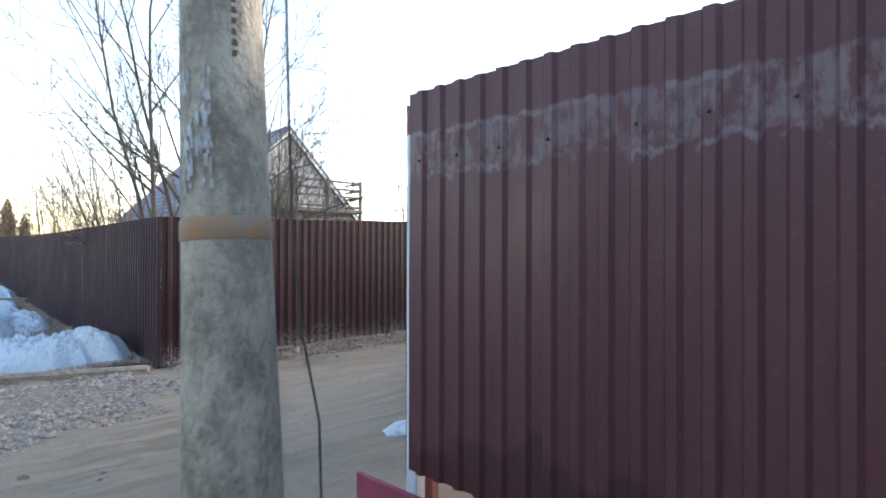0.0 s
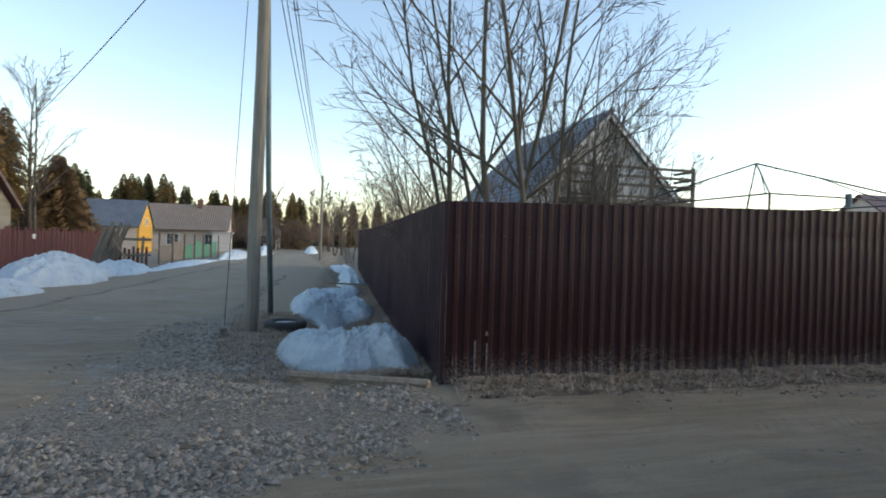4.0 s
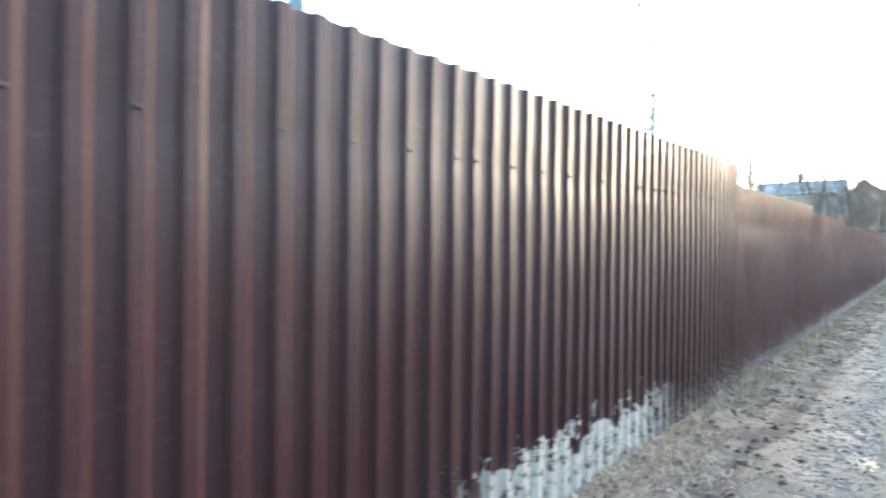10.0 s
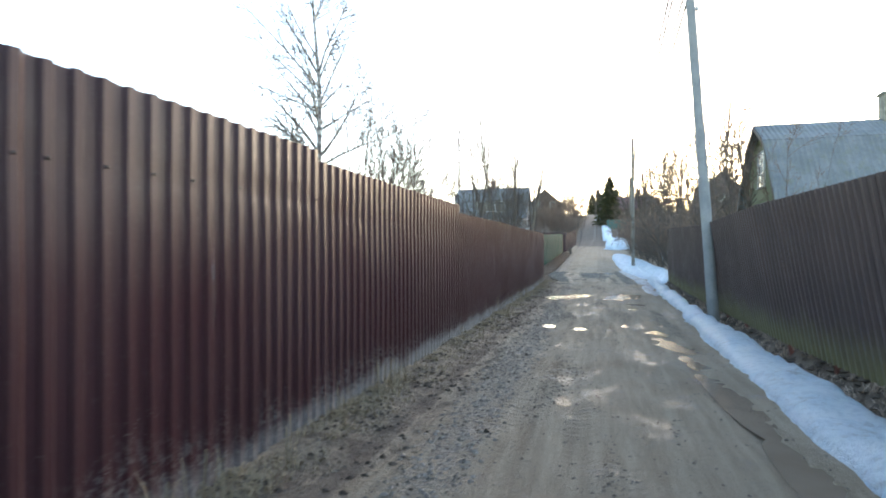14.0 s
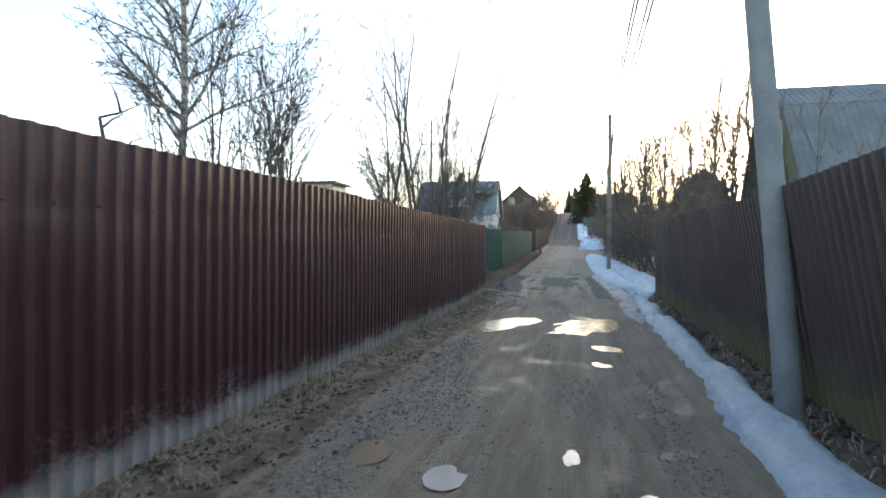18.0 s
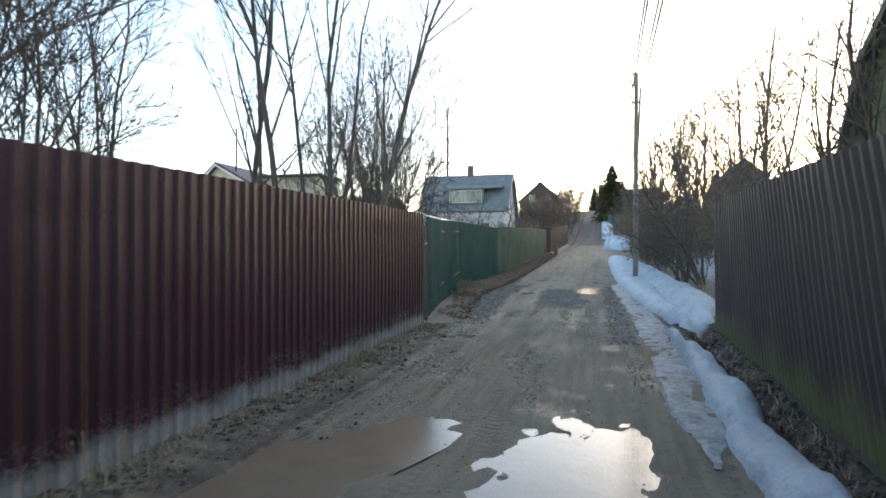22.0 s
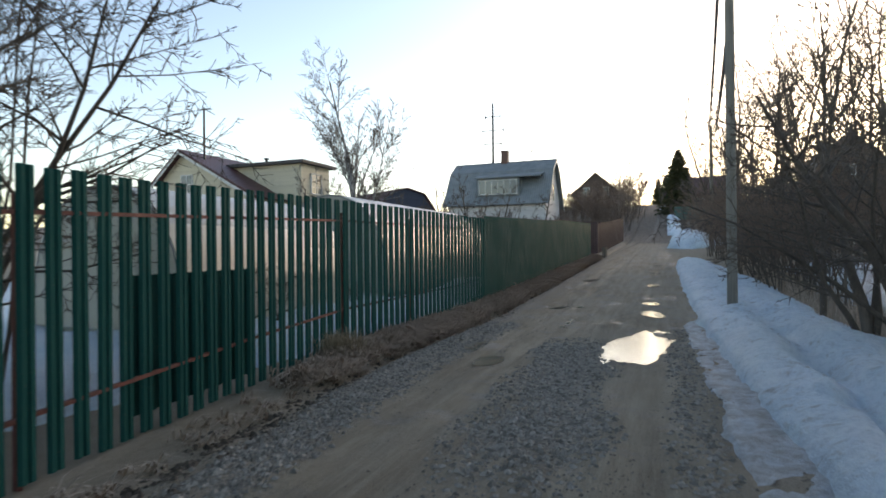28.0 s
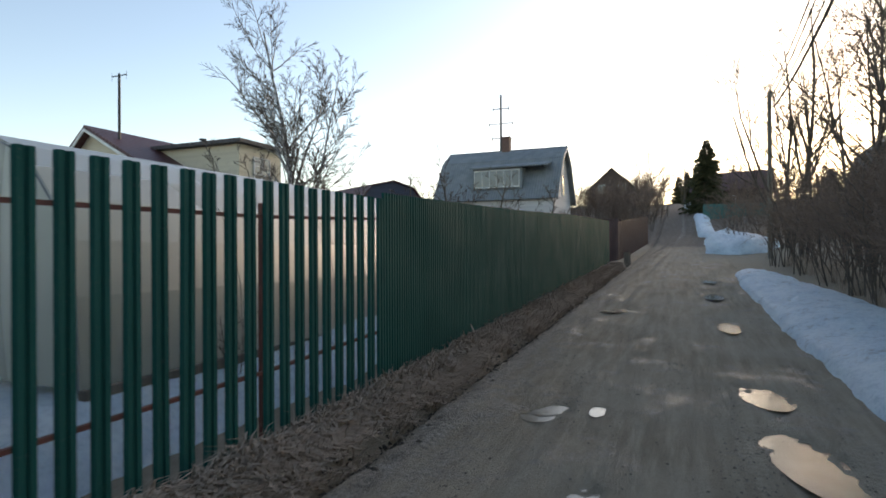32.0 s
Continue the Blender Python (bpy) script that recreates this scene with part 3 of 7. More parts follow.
def lane_left(y):
    return -7.0 if y < 36 else lerp([(36, -7.0), (43, -7.6), (46, -8.0), (60, -8.05), (75, -7.9), (90, -7.0), (105, -6.1), (200, -5.9)], y)


def lane_right(y):
    return lerp([(0, -3.0), (10, -3.3), (20, -3.75), (60, -4.0), (80, -3.9), (105, -4.5), (200, -4.6)], y)


def puddle_depth(x, y):
    """How far (0 to 1) a place lies in a puddle's hollow, the height of the land there, and how trodden flat its rim is."""
    d, zc, calm = 0.0, 0.0, 0.0
    for px, py, hw, hl, a in PUDDLES:
        if abs(y - py) > hl * 2.4 + 0.6 or abs(x - px) > max(hw, hl) * 2.4 + 0.3:
            continue
        c, s = math.cos(radians(a)), math.sin(radians(a))
        u, v = ((x - px) * c + (y - py) * s) / hw, (-(x - px) * s + (y - py) * c) / hl
        r = math.sqrt(u * u + v * v) + 0.6 * noise.noise((x * 3.1, y * 2.2, 3.1)) + 0.5 * noise.noise((x * 9, y * 6, 6.1)) + (0.9 * noise.noise((x * 13, y * 8, 9.1)) if hw < 0.2 else 0.0)
        e = 1 - step01(0.55, 1.5, r)
        f = (1 - step01(1.2, 3.2, r)) * (1.0 if hw > 0.2 else 0.35)
        if f > calm:
            calm = f
            zc = level(px, py) if d == 0 else zc
        if e > d:
            d, zc = e, level(px, py)
    return d, zc, calm


def level(x, y):
    """Broad height of the land, with verges and ditches but no roughness."""
    z = lerp(RISE, y)
    z += 0.16 * step01(-4.5, -1.0, x) * (1 - step01(3.0, 7.0, y)) * step01(-6, -1, y)
    if y > 17:      # ditch on the right, and the verge that the fence stands on
        k = step01(17, 20, y) * (1 - step01(46, 56, y))
        z -= 0.27 * k * math.exp(-((x + 3.2 - 0.28 * step01(24, 40, y)) / 0.2) ** 2)
        z += 0.10 * k * step01(-3.1, -2.75, x) * (1 - step01(36, 42, y))
        z += 0.30 * step01(-2.6, 1.5, x) * step01(40, 60, y)
    if y > 38.5:    # narrow ditch and grassy bank before the green fence
        gx, k = lerp(GREEN_LINE, y), 0.08 * step01(38.5, 43, y) + 0.92 * step01(43, 47.5, y)
        z -= 0.17 * k * math.exp(-((x - gx - 0.74) / 0.12) ** 2)
        z += 0.08 * k * math.exp(-((x - gx - 0.22) / 0.3) ** 2)
    elif y > 3.3:
        z += 0.05 * math.exp(-((x - LEFT_FENCE_X) / 0.4) ** 2)
    if x < -7.9 and y < 3.6 + SPLAY * (-7.65 - x):      # ditch along the side street
        mid = 2.1 + SPLAY * (-7.65 - x)
        z -= 0.34 * step01(-7.9, -9.5, x) * math.exp(-((y - mid) / 0.6) ** 2)
        z -= 0.17 * step01(-8.4, -11.5, x) * step01(0.3, 1.0, y - mid)
    return z


def land(x, y):
    z = level(x, y)
    near = 1 - step01(25, 60, abs(x + 5))
    z += near * (0.030 * noise.noise((x * 0.9, y * 0.9, 0)) + 0.012 * noise.noise((x * 4, y * 4, 2)))
    ll, lr = lane_left(y), lane_right(y)
    if y > 2 and ll < x < lr:
        w = (x - ll) / (lr - ll)
        wob = 0.16 * noise.noise((0.0, y * 0.18, 5))
        for t in (0.24, 0.36, 0.64, 0.77):
            z -= 0.032 * math.exp(-(((w - t - wob * 0.25) * (lr - ll)) / 0.16) ** 2)
        z += 0.016 * noise.noise((x * 5, y * 0.35, 7)) + 0.010 * noise.noise((x * 9, y * 1.0, 1))
        z += 0.016 * max(0.0, noise.noise((x * 2.2, y * 0.9, 21))) * noise.noise((x * 13, y * 9, 8))
        z += 0.012 * noise.noise((x * 7, y * 3, 31)) * step01(0.0, 0.4, noise.noise((x * 0.8, y * 0.5, 17)))
        d, zc, calm = puddle_depth(x, y)
        if calm > 0:
            flat = min(zc, level(x, y)) - 0.004
            z = z + (min(z, flat + 0.25 * (z - flat)) - z) * calm
            z = z * (1 - d) + (zc - 0.06) * d
    elif near > 0.2:
        z += 0.03 * noise.noise((x * 3.1, y * 3.1, 9)) + 0.014 * noise.noise((x * 9, y * 9, 4))
    return z


def cover(x, y):
    """Road, stone and grass masks, 0 to 1."""
    road = stone = grass = 0.0
    ll, lr = lane_left(y), lane_right(y)
    j = 0.35 * noise.noise((x * 0.7, y * 0.7, 11))
    if y > 1.5:
        road = step01(ll - 0.15, ll + 0.35, x + j * (1.0 if y < 38 else 0.4)) * (1 - step01(lr - 0.1, lr + 0.35, x + j))
        stone = 0.52 * math.exp(-((x - ll - 0.45) / 0.45) ** 2) * step01(4, 9, y)
        stone = max(stone, 0.6 * step01(40, 45, y) * (1 - step01(47, 52, y)) * math.exp(-((x + 5.6 + 2 * j) / 1.1) ** 2))
        stone *= 1 - 0.75 * step01(36, 40, y) * max(math.exp(-((x + 6.75 + j * 0.5) / 0.3) ** 2), math.exp(-((x + 4.75 + j * 0.5) / 0.28) ** 2))
        stone = max(stone, 0.55 * step01(37, 41, y) * (1 - step01(47, 51, y)) * math.exp(-((x - ll - 0.4) / 0.35) ** 2))
        stone = max(stone, 0.42 * math.exp(-((x - lr + 0.4) / 0.4) ** 2) * step01(15, 25, y))
        stone = max(stone, 0.6 * step01(40, 43, y) * (1 - step01(70, 80, y)) * math.exp(-((x - lerp(GREEN_LINE, y) - 1.1) / 0.3) ** 2))
        grass = 1.0 - road
        if 3.4 < y < 39 and x < ll:
            grass = 0.5 if (x < ll - 0.1) else 0.3
    if 17 < y < 41 and x > -3.5:
        grass *= 0.2
    road *= 1 - 0.9 * step01(80, 100, y)
    grass *= 1 - 0.75 * step01(80, 100, y)
    s = y - STREET(x)
    if x < 3 and y < 3.5:
        w = 1.5 + 1.6 * step01(-13, -6, x)
        st = 1 - step01(w, w + 0.9, abs(s) + j)
        fork = step01(-7.6, -6.2, x + j) * step01(-6, -3, y)
        road = max(road, st, fork)
        g = math.exp(-((x + 7.4) / 2.6) ** 2 - ((y - 0.75 + j) / 1.15) ** 2)
        stone = max(stone, 1.25 * g, 0.95 * math.exp(-((x + 6.6 + 1.5 * j) / 1.1) ** 2 - ((y - 2.2 + 1.5 * j) / 0.8) ** 2), 0.75 * math.exp(-((s - 2.0 + j) / 0.7) ** 2) * step01(-20, -12, x))
        grass = max(grass if y > 1.5 else 0.0, (1 - road) * 0.75)
    elif y < 1.5:
        grass = 0.8
    return road, min(stone, 1.0), min(grass, 1.0) * (1 - 0.6 * min(stone, 1))


def spaced(parts):
    out = []
    for a, b, s in parts:
        n = max(1, round((b - a) / s))
        out += [a + (b - a) * i / n for i in range(n)]
    return np.array(out + [parts[-1][1]])


def build_ground():
    xs = spaced([(-900, -300, 100), (-300, -120, 30), (-120, -40, 6), (-40, -16, 1.2), (-16, -9.6, 0.25), (-9.6, -2.4, 0.07), (-2.4, -1.5, 0.12), (-1.5, 3, 0.3), (3, 20, 1.5), (20, 100, 8), (100, 300, 40), (300, 900, 100)])
    ys = spaced([(-900, -300, 100), (-300, -60, 30), (-60, -12, 4), (-12, -4, 0.6), (-4, 12, 0.11), (12, 60, 0.095), (60, 80, 0.22), (80, 120, 0.7), (120, 200, 4), (200, 400, 20), (400, 900, 100)])
    nx, ny = len(xs), len(ys)
    v = np.empty((ny, nx, 3), dtype=np.float32)
    c = np.zeros((ny, nx, 4), dtype=np.float32)
    for j, y in enumerate(ys):
        for i, x in enumerate(xs):
            x, y = float(x), float(y)
            v[j, i] = (x, y, land(x, y))
            c[j, i] = (*cover(x, y), 1.0)
    idx = np.arange(nx * ny).reshape(ny, nx)
    quads = np.stack([idx[:-1, :-1], idx[:-1, 1:], idx[1:, 1:], idx[1:, :-1]], -1).reshape(-1, 4)
    me = bpy.data.meshes.new("ground")
    me.vertices.add(nx * ny)
    me.vertices.foreach_set("co", v.ravel())
    me.loops.add(quads.size)
    me.loops.foreach_set("vertex_index", quads.ravel().astype(np.int32))
    me.polygons.add(len(quads))
    me.polygons.foreach_set("loop_start", np.arange(0, quads.size, 4, dtype=np.int32))
    me.polygons.foreach_set("use_smooth", np.ones(len(quads), dtype=bool))
    me.update(calc_edges=True)
    me.attributes.new("cover", "FLOAT_COLOR", "POINT").data.foreach_set("color", c.ravel())
    me.materials.append(GROUND)
    tagged(new("ground", me), "muddy earth lane with gravel verges and withered grass", "ground", kind="structure")


build_ground()


def build_puddles():
    for i, (px, py, hw, hl, a) in enumerate(PUDDLES):
        m, n = Mesh(), 28
        zl = level(px, py) - 0.022 - 0.0006 * (i % 7)
        rim = []
        for k in range(n):
            t = 2 * math.pi * k / n
            r = 1.42 + 0.12 * noise.noise((math.cos(t) * 1.3, math.sin(t) * 1.3, i * 3.7))
            q = pose(px, py, zl, 0, 0, a) @ Vector((math.cos(t) * hw * r, math.sin(t) * hl * r, 0))
            rim.append((q.x, q.y, zl))
        m.add([(px, py, zl)] + rim, [(0, 1 + k, 1 + (k + 1) % n) for k in range(n)])
        tagged(part("puddle", m, WATER), "shallow muddy puddle in a wheel rut of the lane", "puddle", "puddles in the lane")


build_puddles()

# ---- corrugated fences ----
PITCH = 0.1375          # rib spacing of the profiled sheets
SHEET = PITCH * 8
SCREW_MESH = Mesh().tube([(0, 0, 0), (0.004, 0, 0), (0.009, 0, 0)], [0.010, 0.009, 0.006], 8).mesh("screw", SCREW, True)


def sheet_mesh(width, bottom, top, seed, material, wave=False, depth=0.02):
    """A profiled sheet in the y-z plane from y = 0 to width, ribs to +x; bottom and top: heights at both ends."""
    rnd = random.Random(seed)
    u = []
    n = round(width / PITCH)
    for k in range(n):
        o = k * width / n
        if wave:
            u += [(o + width / n * q / 8, depth * 0.5 * (1 - math.cos(2 * math.pi * q / 8))) for q in range(8)]
        else:
            u += [(o + 0.004, 0.0), (o + 0.066, 0.0), (o + 0.081, depth), (o + 0.122, depth)]
    u.append((width + 0.012, 0.0))
    drop = ((top[0] + top[1] - bottom[0] - bottom[1]) / 2)
    rail = drop - 0.38
    heights = [0.0, 0.2, 0.45, 0.75, rail - 0.62, rail - 0.42, rail - 0.28, rail - 0.17, rail - 0.09, rail - 0.03, rail + 0.03, rail + 0.1, rail + 0.2, drop] if rail > 1.4 else [drop * q / 6 for q in range(7)]
    rows = len(heights)
    bow, push = rnd.uniform(0.4, 1.0), rnd.uniform(-0.004, 0.004)

    def pressed(z, yy):
        """The sheet is drawn in at its upper rail and springs out above and below it."""
        s = bow * (1 + 0.7 * noise.noise((yy * 3.1, seed, z * 1.5)))
        g = 0.011 * s * (1 - math.exp(-(rail - z) / 0.22)) if z < rail else 0.007 * s * (1 - math.exp(-(z - rail) / 0.12))
        return g + push * math.sin(math.pi * z / drop)
    v, f = [], []
    for side in (0, 1):
        for r in range(rows):
            g = heights[r] / drop
            for yy, d in u:
                e = yy / width
                zb, zt = bottom[0] + (bottom[1] - bottom[0]) * e, top[0] + (top[1] - top[0]) * e
                ripple = 0.0 if wave else 0.004 * rnd.uniform(-1, 1) * (r == rows - 1)
                v.append((d + pressed(heights[r], yy) - side * 0.0016, yy, zb + (zt - zb) * g + ripple))
    w = len(u)
    for side in (0, 1):
        o = side * rows * w
        for r in range(rows - 1):
            for k in range(w - 1):
                q = (o + r * w + k, o + r * w + k + 1, o + (r + 1) * w + k + 1, o + (r + 1) * w + k)
                f.append(q if side == 0 else q[::-1])
    o = rows * w
    for k in range(w - 1):
        f.append((o + (rows - 1) * w + k, (rows - 1) * w + k, (rows - 1) * w + k + 1, o + (rows - 1) * w + k + 1)[::-1])
        f.append((o + k, k, k + 1, o + k + 1))
    me = Mesh().add(v, f).mesh("sheet", material)
    return me


def sheet_fence(label, group, start, end, bottom, top, material, face=1, wave=False, screws=None, lean=lambda s: 0.0, post_gap=2.5, rails=True, deep=0.02, breaks=()):
    """Profiled sheets between two points. bottom and top give heights by the distance along; face: +1 shows the ribs to the right of the way;
    lean: degrees by which it hangs over to its ribbed side."""
    a, b = Vector((*start, 0)), Vector((*end, 0))
    d = (b - a)
    length = d.length
    yaw = math.degrees(math.atan2(-d.x, d.y))
    fence = thing("corrugated_fence", label, "fence", group, (start[0], start[1], 0), yaw)
    ends = list(breaks) + [length]
    s0, i = -SHEET, -1
    w = SHEET
    while s0 + w < length - PITCH * 0.5:
        s0, i = s0 + w, i + 1
        w = min(SHEET, min(e for e in ends if e > s0 + 0.01) - s0)
        w = max(1, round(w / PITCH)) * PITCH
        z0, z1 = bottom(s0), bottom(s0 + w)
        t0, t1 = top(s0 + 0.02), top(s0 + w - 0.02)
        me = sheet_mesh(w, (0.0, z1 - z0), (t0 - z0, t1 - z0), 100 + i * 7, material(s0) if callable(material) else material, wave, deep)
        ob = new("sheet", me)
        ob.parent = fence
        ob.matrix_basis = Matrix.Translation(((0.0017 if i % 2 else 0) * face, s0, z0)) @ Matrix.Diagonal((face, 1, 1, 1)) @ pose(0, 0, 0, 0, lean(s0 + w / 2), 0)
        if screws and screws[0] <= s0 <= screws[1]:
            for k in range(8):
                if (k + i) % 2 == 0 and k * PITCH < w:
                    e = (k * PITCH + 0.1) / w
                    for zz in (t0 + (t1 - t0) * e - z0 - 0.38, 0.30):
                        sc = new("screw", SCREW_MESH)
                        sc.parent = fence
                        sc.matrix_basis = Matrix.Translation((0.019 * face, s0 + k * PITCH + 0.1, z0 + zz)) @ Matrix.Diagonal((face, 1, 1, 1))
    if rails:
        for h in (0.28, -0.38):
            k = Mesh()
            cuts = max(1, round(length / 2.5))
            for c in range(cuts):
                p, q = length * c / cuts, length * (c + 1) / cuts
                zp = (bottom if h > 0 else top)(p + 0.01) + h
                zq = (bottom if h > 0 else top)(q - 0.01) + h
                op, oq = face * math.tan(radians(lean(p))) * (zp - bottom(p)), face * math.tan(radians(lean(q))) * (zq - bottom(q))
                back = (0.006, 0.045) if lean(p) == 0 else (0.03, 0.07)
                k.add([(op - back[i] * face, p, zp + dz) for i, dz in ((0, -0.02), (1, -0.02), (1, 0.02), (0, 0.02))]
                      + [(oq - back[i] * face, q, zq + dz) for i, dz in ((0, -0.02), (1, -0.02), (1, 0.02), (0, 0.02))],
                      [(0, 1, 5, 4), (1, 2, 6, 5), (2, 3, 7, 6), (3, 0, 4, 7), (0, 3, 2, 1), (4, 5, 6, 7)])
            part("rail", k, RED_RAIL, fence, "rust-red steel rail")
        k = 0.1
        while k < length:
            slant = Matrix.Identity(4)
            slant[0][2] = face * math.tan(radians(lean(k)))
            slant[0][3] = -slant[0][2] * bottom(k) - (0.03 * face if slant[0][2] else 0.0)
            part("post", Mesh().box(-0.11 * face, k - 0.03, bottom(k) - 0.4, -0.05 * face, k + 0.03, top(k) - 0.06, slant, 0.006), RED_RAIL, fence)
            k += post_gap
    return fence


STEPS = [(0, 1.99, 80 * PITCH, 2.24), (80 * PITCH, 2.035, 113 * PITCH, 2.105), (113 * PITCH, 2.025, 147 * PITCH, 2.06), (147 * PITCH, 1.935, 183 * PITCH, 2.00), (183 * PITCH, 1.985, 40, 2.14)]


def lane_top(s):
    for a, za, b, zb in STEPS:
        if s < b:
            return za + (zb - za) * (s - a) / (b - a)
    return STEPS[-1][3]


def lane_bottom(s):
    return lerp([(0, 0.0), (9, 0.02), (11, 0.02), (30, 0.04), (35.4, 0.16)], s)


# sheets before the first step use the copy with shade in its colour
lane_fence = sheet_fence("long brown corrugated steel fence along the mud lane", "", (LEFT_FENCE_X, 3.22), (LEFT_FENCE_X, 38.56), lane_bottom, lane_top, lambda s: BROWN_SHADED if s < 80 * PITCH - 0.1 else BROWN, 1, screws=(0, 36), breaks=[q[2] for q in STEPS[:-1]])
for _y, _z0, _z1 in ((0.35, 0.12, 0.47), (0.487, 0.10, 0.44), (0.48, 0.52, 0.57)):      # whitewash runs on two ribs
    part("paint_mark", Mesh().box(0.0205, _y - 0.016, _z0, 0.0215, _y + 0.014, _z1), PAINT_MARK, lane_fence, "pale paint run")
sheet_fence("brown corrugated steel fence above the street ditch", "", (-36.0, 3.22 + SPLAY * 28.35), (LEFT_FENCE_X - 0.02, 3.20),
            lambda s: -0.26 + 0.24 * step01(23.5, 28.3, s) + 0.2 * step01(18, 0, s), lambda s: 1.99 + 0.2 * step01(20, 0, s), BROWN_STREET, 1)
part("corner_trim", Mesh().box(LEFT_FENCE_X + 0.0, 3.19, 0.0, LEFT_FENCE_X + 0.022, 3.215, 1.99), BROWN_STREET,
     tagged(new("fence_corner"), "folded brown corner strip of the sheet fence", "fence corner"))
# the fence at the mouth of the lane, beside the concrete pole
sheet_fence("brown corrugated steel fence with a hoar band, beside a concrete pole", "", (-2.07, 2.55), (5.9, 2.55),
            lambda s: 0.33, lambda s: 2.41 + 0.01 * s, BROWN_NEAR, 1, screws=(0, 4))


def right_bottom(y):
    return 0.11 + 0.6 * lerp(RISE, y) if y > 3 else 0.02


def right_side():
    """The weathered fence on the right of the lane, in straight runs."""
    runs = list(zip(RIGHT_FENCE_LINE, RIGHT_FENCE_LINE[1:]))
    tops = [(2.38, 2.2), (1.97, 1.985), (1.98, 1.92), (1.91, 2.24)]
    tilt = lambda y: lerp([(17, 9.0), (24, 10.0), (30, 9.5), (33, 7.5), (36, 4.0), (39.2, 0.0)], y) if y >= 17 else 0.0
    for i, ((y0, x0), (y1, x1)) in enumerate(runs):
        length = math.hypot(x1 - x0, y1 - y0)
        ta, tb = tops[i]
        # first run is unseen; its dark brown keeps bounced light off the lane fence
        sheet_fence("weathered brown-grey corrugated fence with yellow moss low down" if i else "unseen corrugated sheet fence on the lane side, dark brown to bounce less light", "fence runs on the lane's right",
                    (x0, y0), (x1, y1), lambda s, y0=y0: right_bottom(y0 + s) + (0.22 if y0 < 3 else 0), lambda s, ta=ta, tb=tb, n=length: ta + (tb - ta) * s / n,
                    BROWN_STREET if i == 0 else GREY_SHEET, -1, deep=0.03, lean=lambda s, y0=y0: tilt(y0 + s))


right_side()
for _y0, _y1 in ((32.0, 35.2),):
    tagged(part("ground_board", Mesh().box(-0.02, 0, -0.07, 0.02, _y1 - _y0, 0.07, pose(-2.93, _y0, 0.07, 0, -14, -1.6), 0.006), OLD_WOOD), "grey weathered board lying along the fence foot", "board", "")

# ---- green slat fence ----


def green_bottom(y):
    return level(lerp(GREEN_LINE, y) + 0.25, y) + 0.04


def green_top(y):
    return lerp([(39.5, 2.10), (43, 2.22), (46.5, 2.37), (54, 2.45), (54.05, 2.52), (60, 2.70), (66, 2.95), (75.4, 3.20)], y)


def slat_mesh(h):
    """A folded steel slat with a raised middle and a mitred head."""
    w, d = 0.062, 0.028
    prof = [(-w, 0.0), (-w + 0.012, d), (-0.016, d), (-0.010, d * 0.4), (0.010, d * 0.4), (0.016, d), (w - 0.012, d), (w, 0.0)]
    v, f, n = [], [], len(prof)
    for back in (0.0, 0.0022):
        for z in (0.0, h - 0.012, h):
            for y, x in prof:
                y2 = y * (0.93 if z == h else 1.0)
                v.append((x - back, y2, z))
    for side in (0, 1):
        o = side * 3 * n
        for r in range(2):
            for k in range(n - 1):
                q = (o + r * n + k, o + r * n + k + 1, o + r * n + n + k + 1, o + r * n + n + k)
                f.append(q if side == 0 else q[::-1])
    o = 3 * n
    for r in (0, 2):
        for k in range(n - 1):
            f.append((r * n + k, o + r * n + k, o + r * n + k + 1, r * n + k + 1))
    for k in (0, n - 1):
        for r in range(2):
            f.append((r * n + k, r * n + n + k, o + r * n + n + k, o + r * n + k))
    return Mesh().add(v, f).mesh("slat", GREEN)


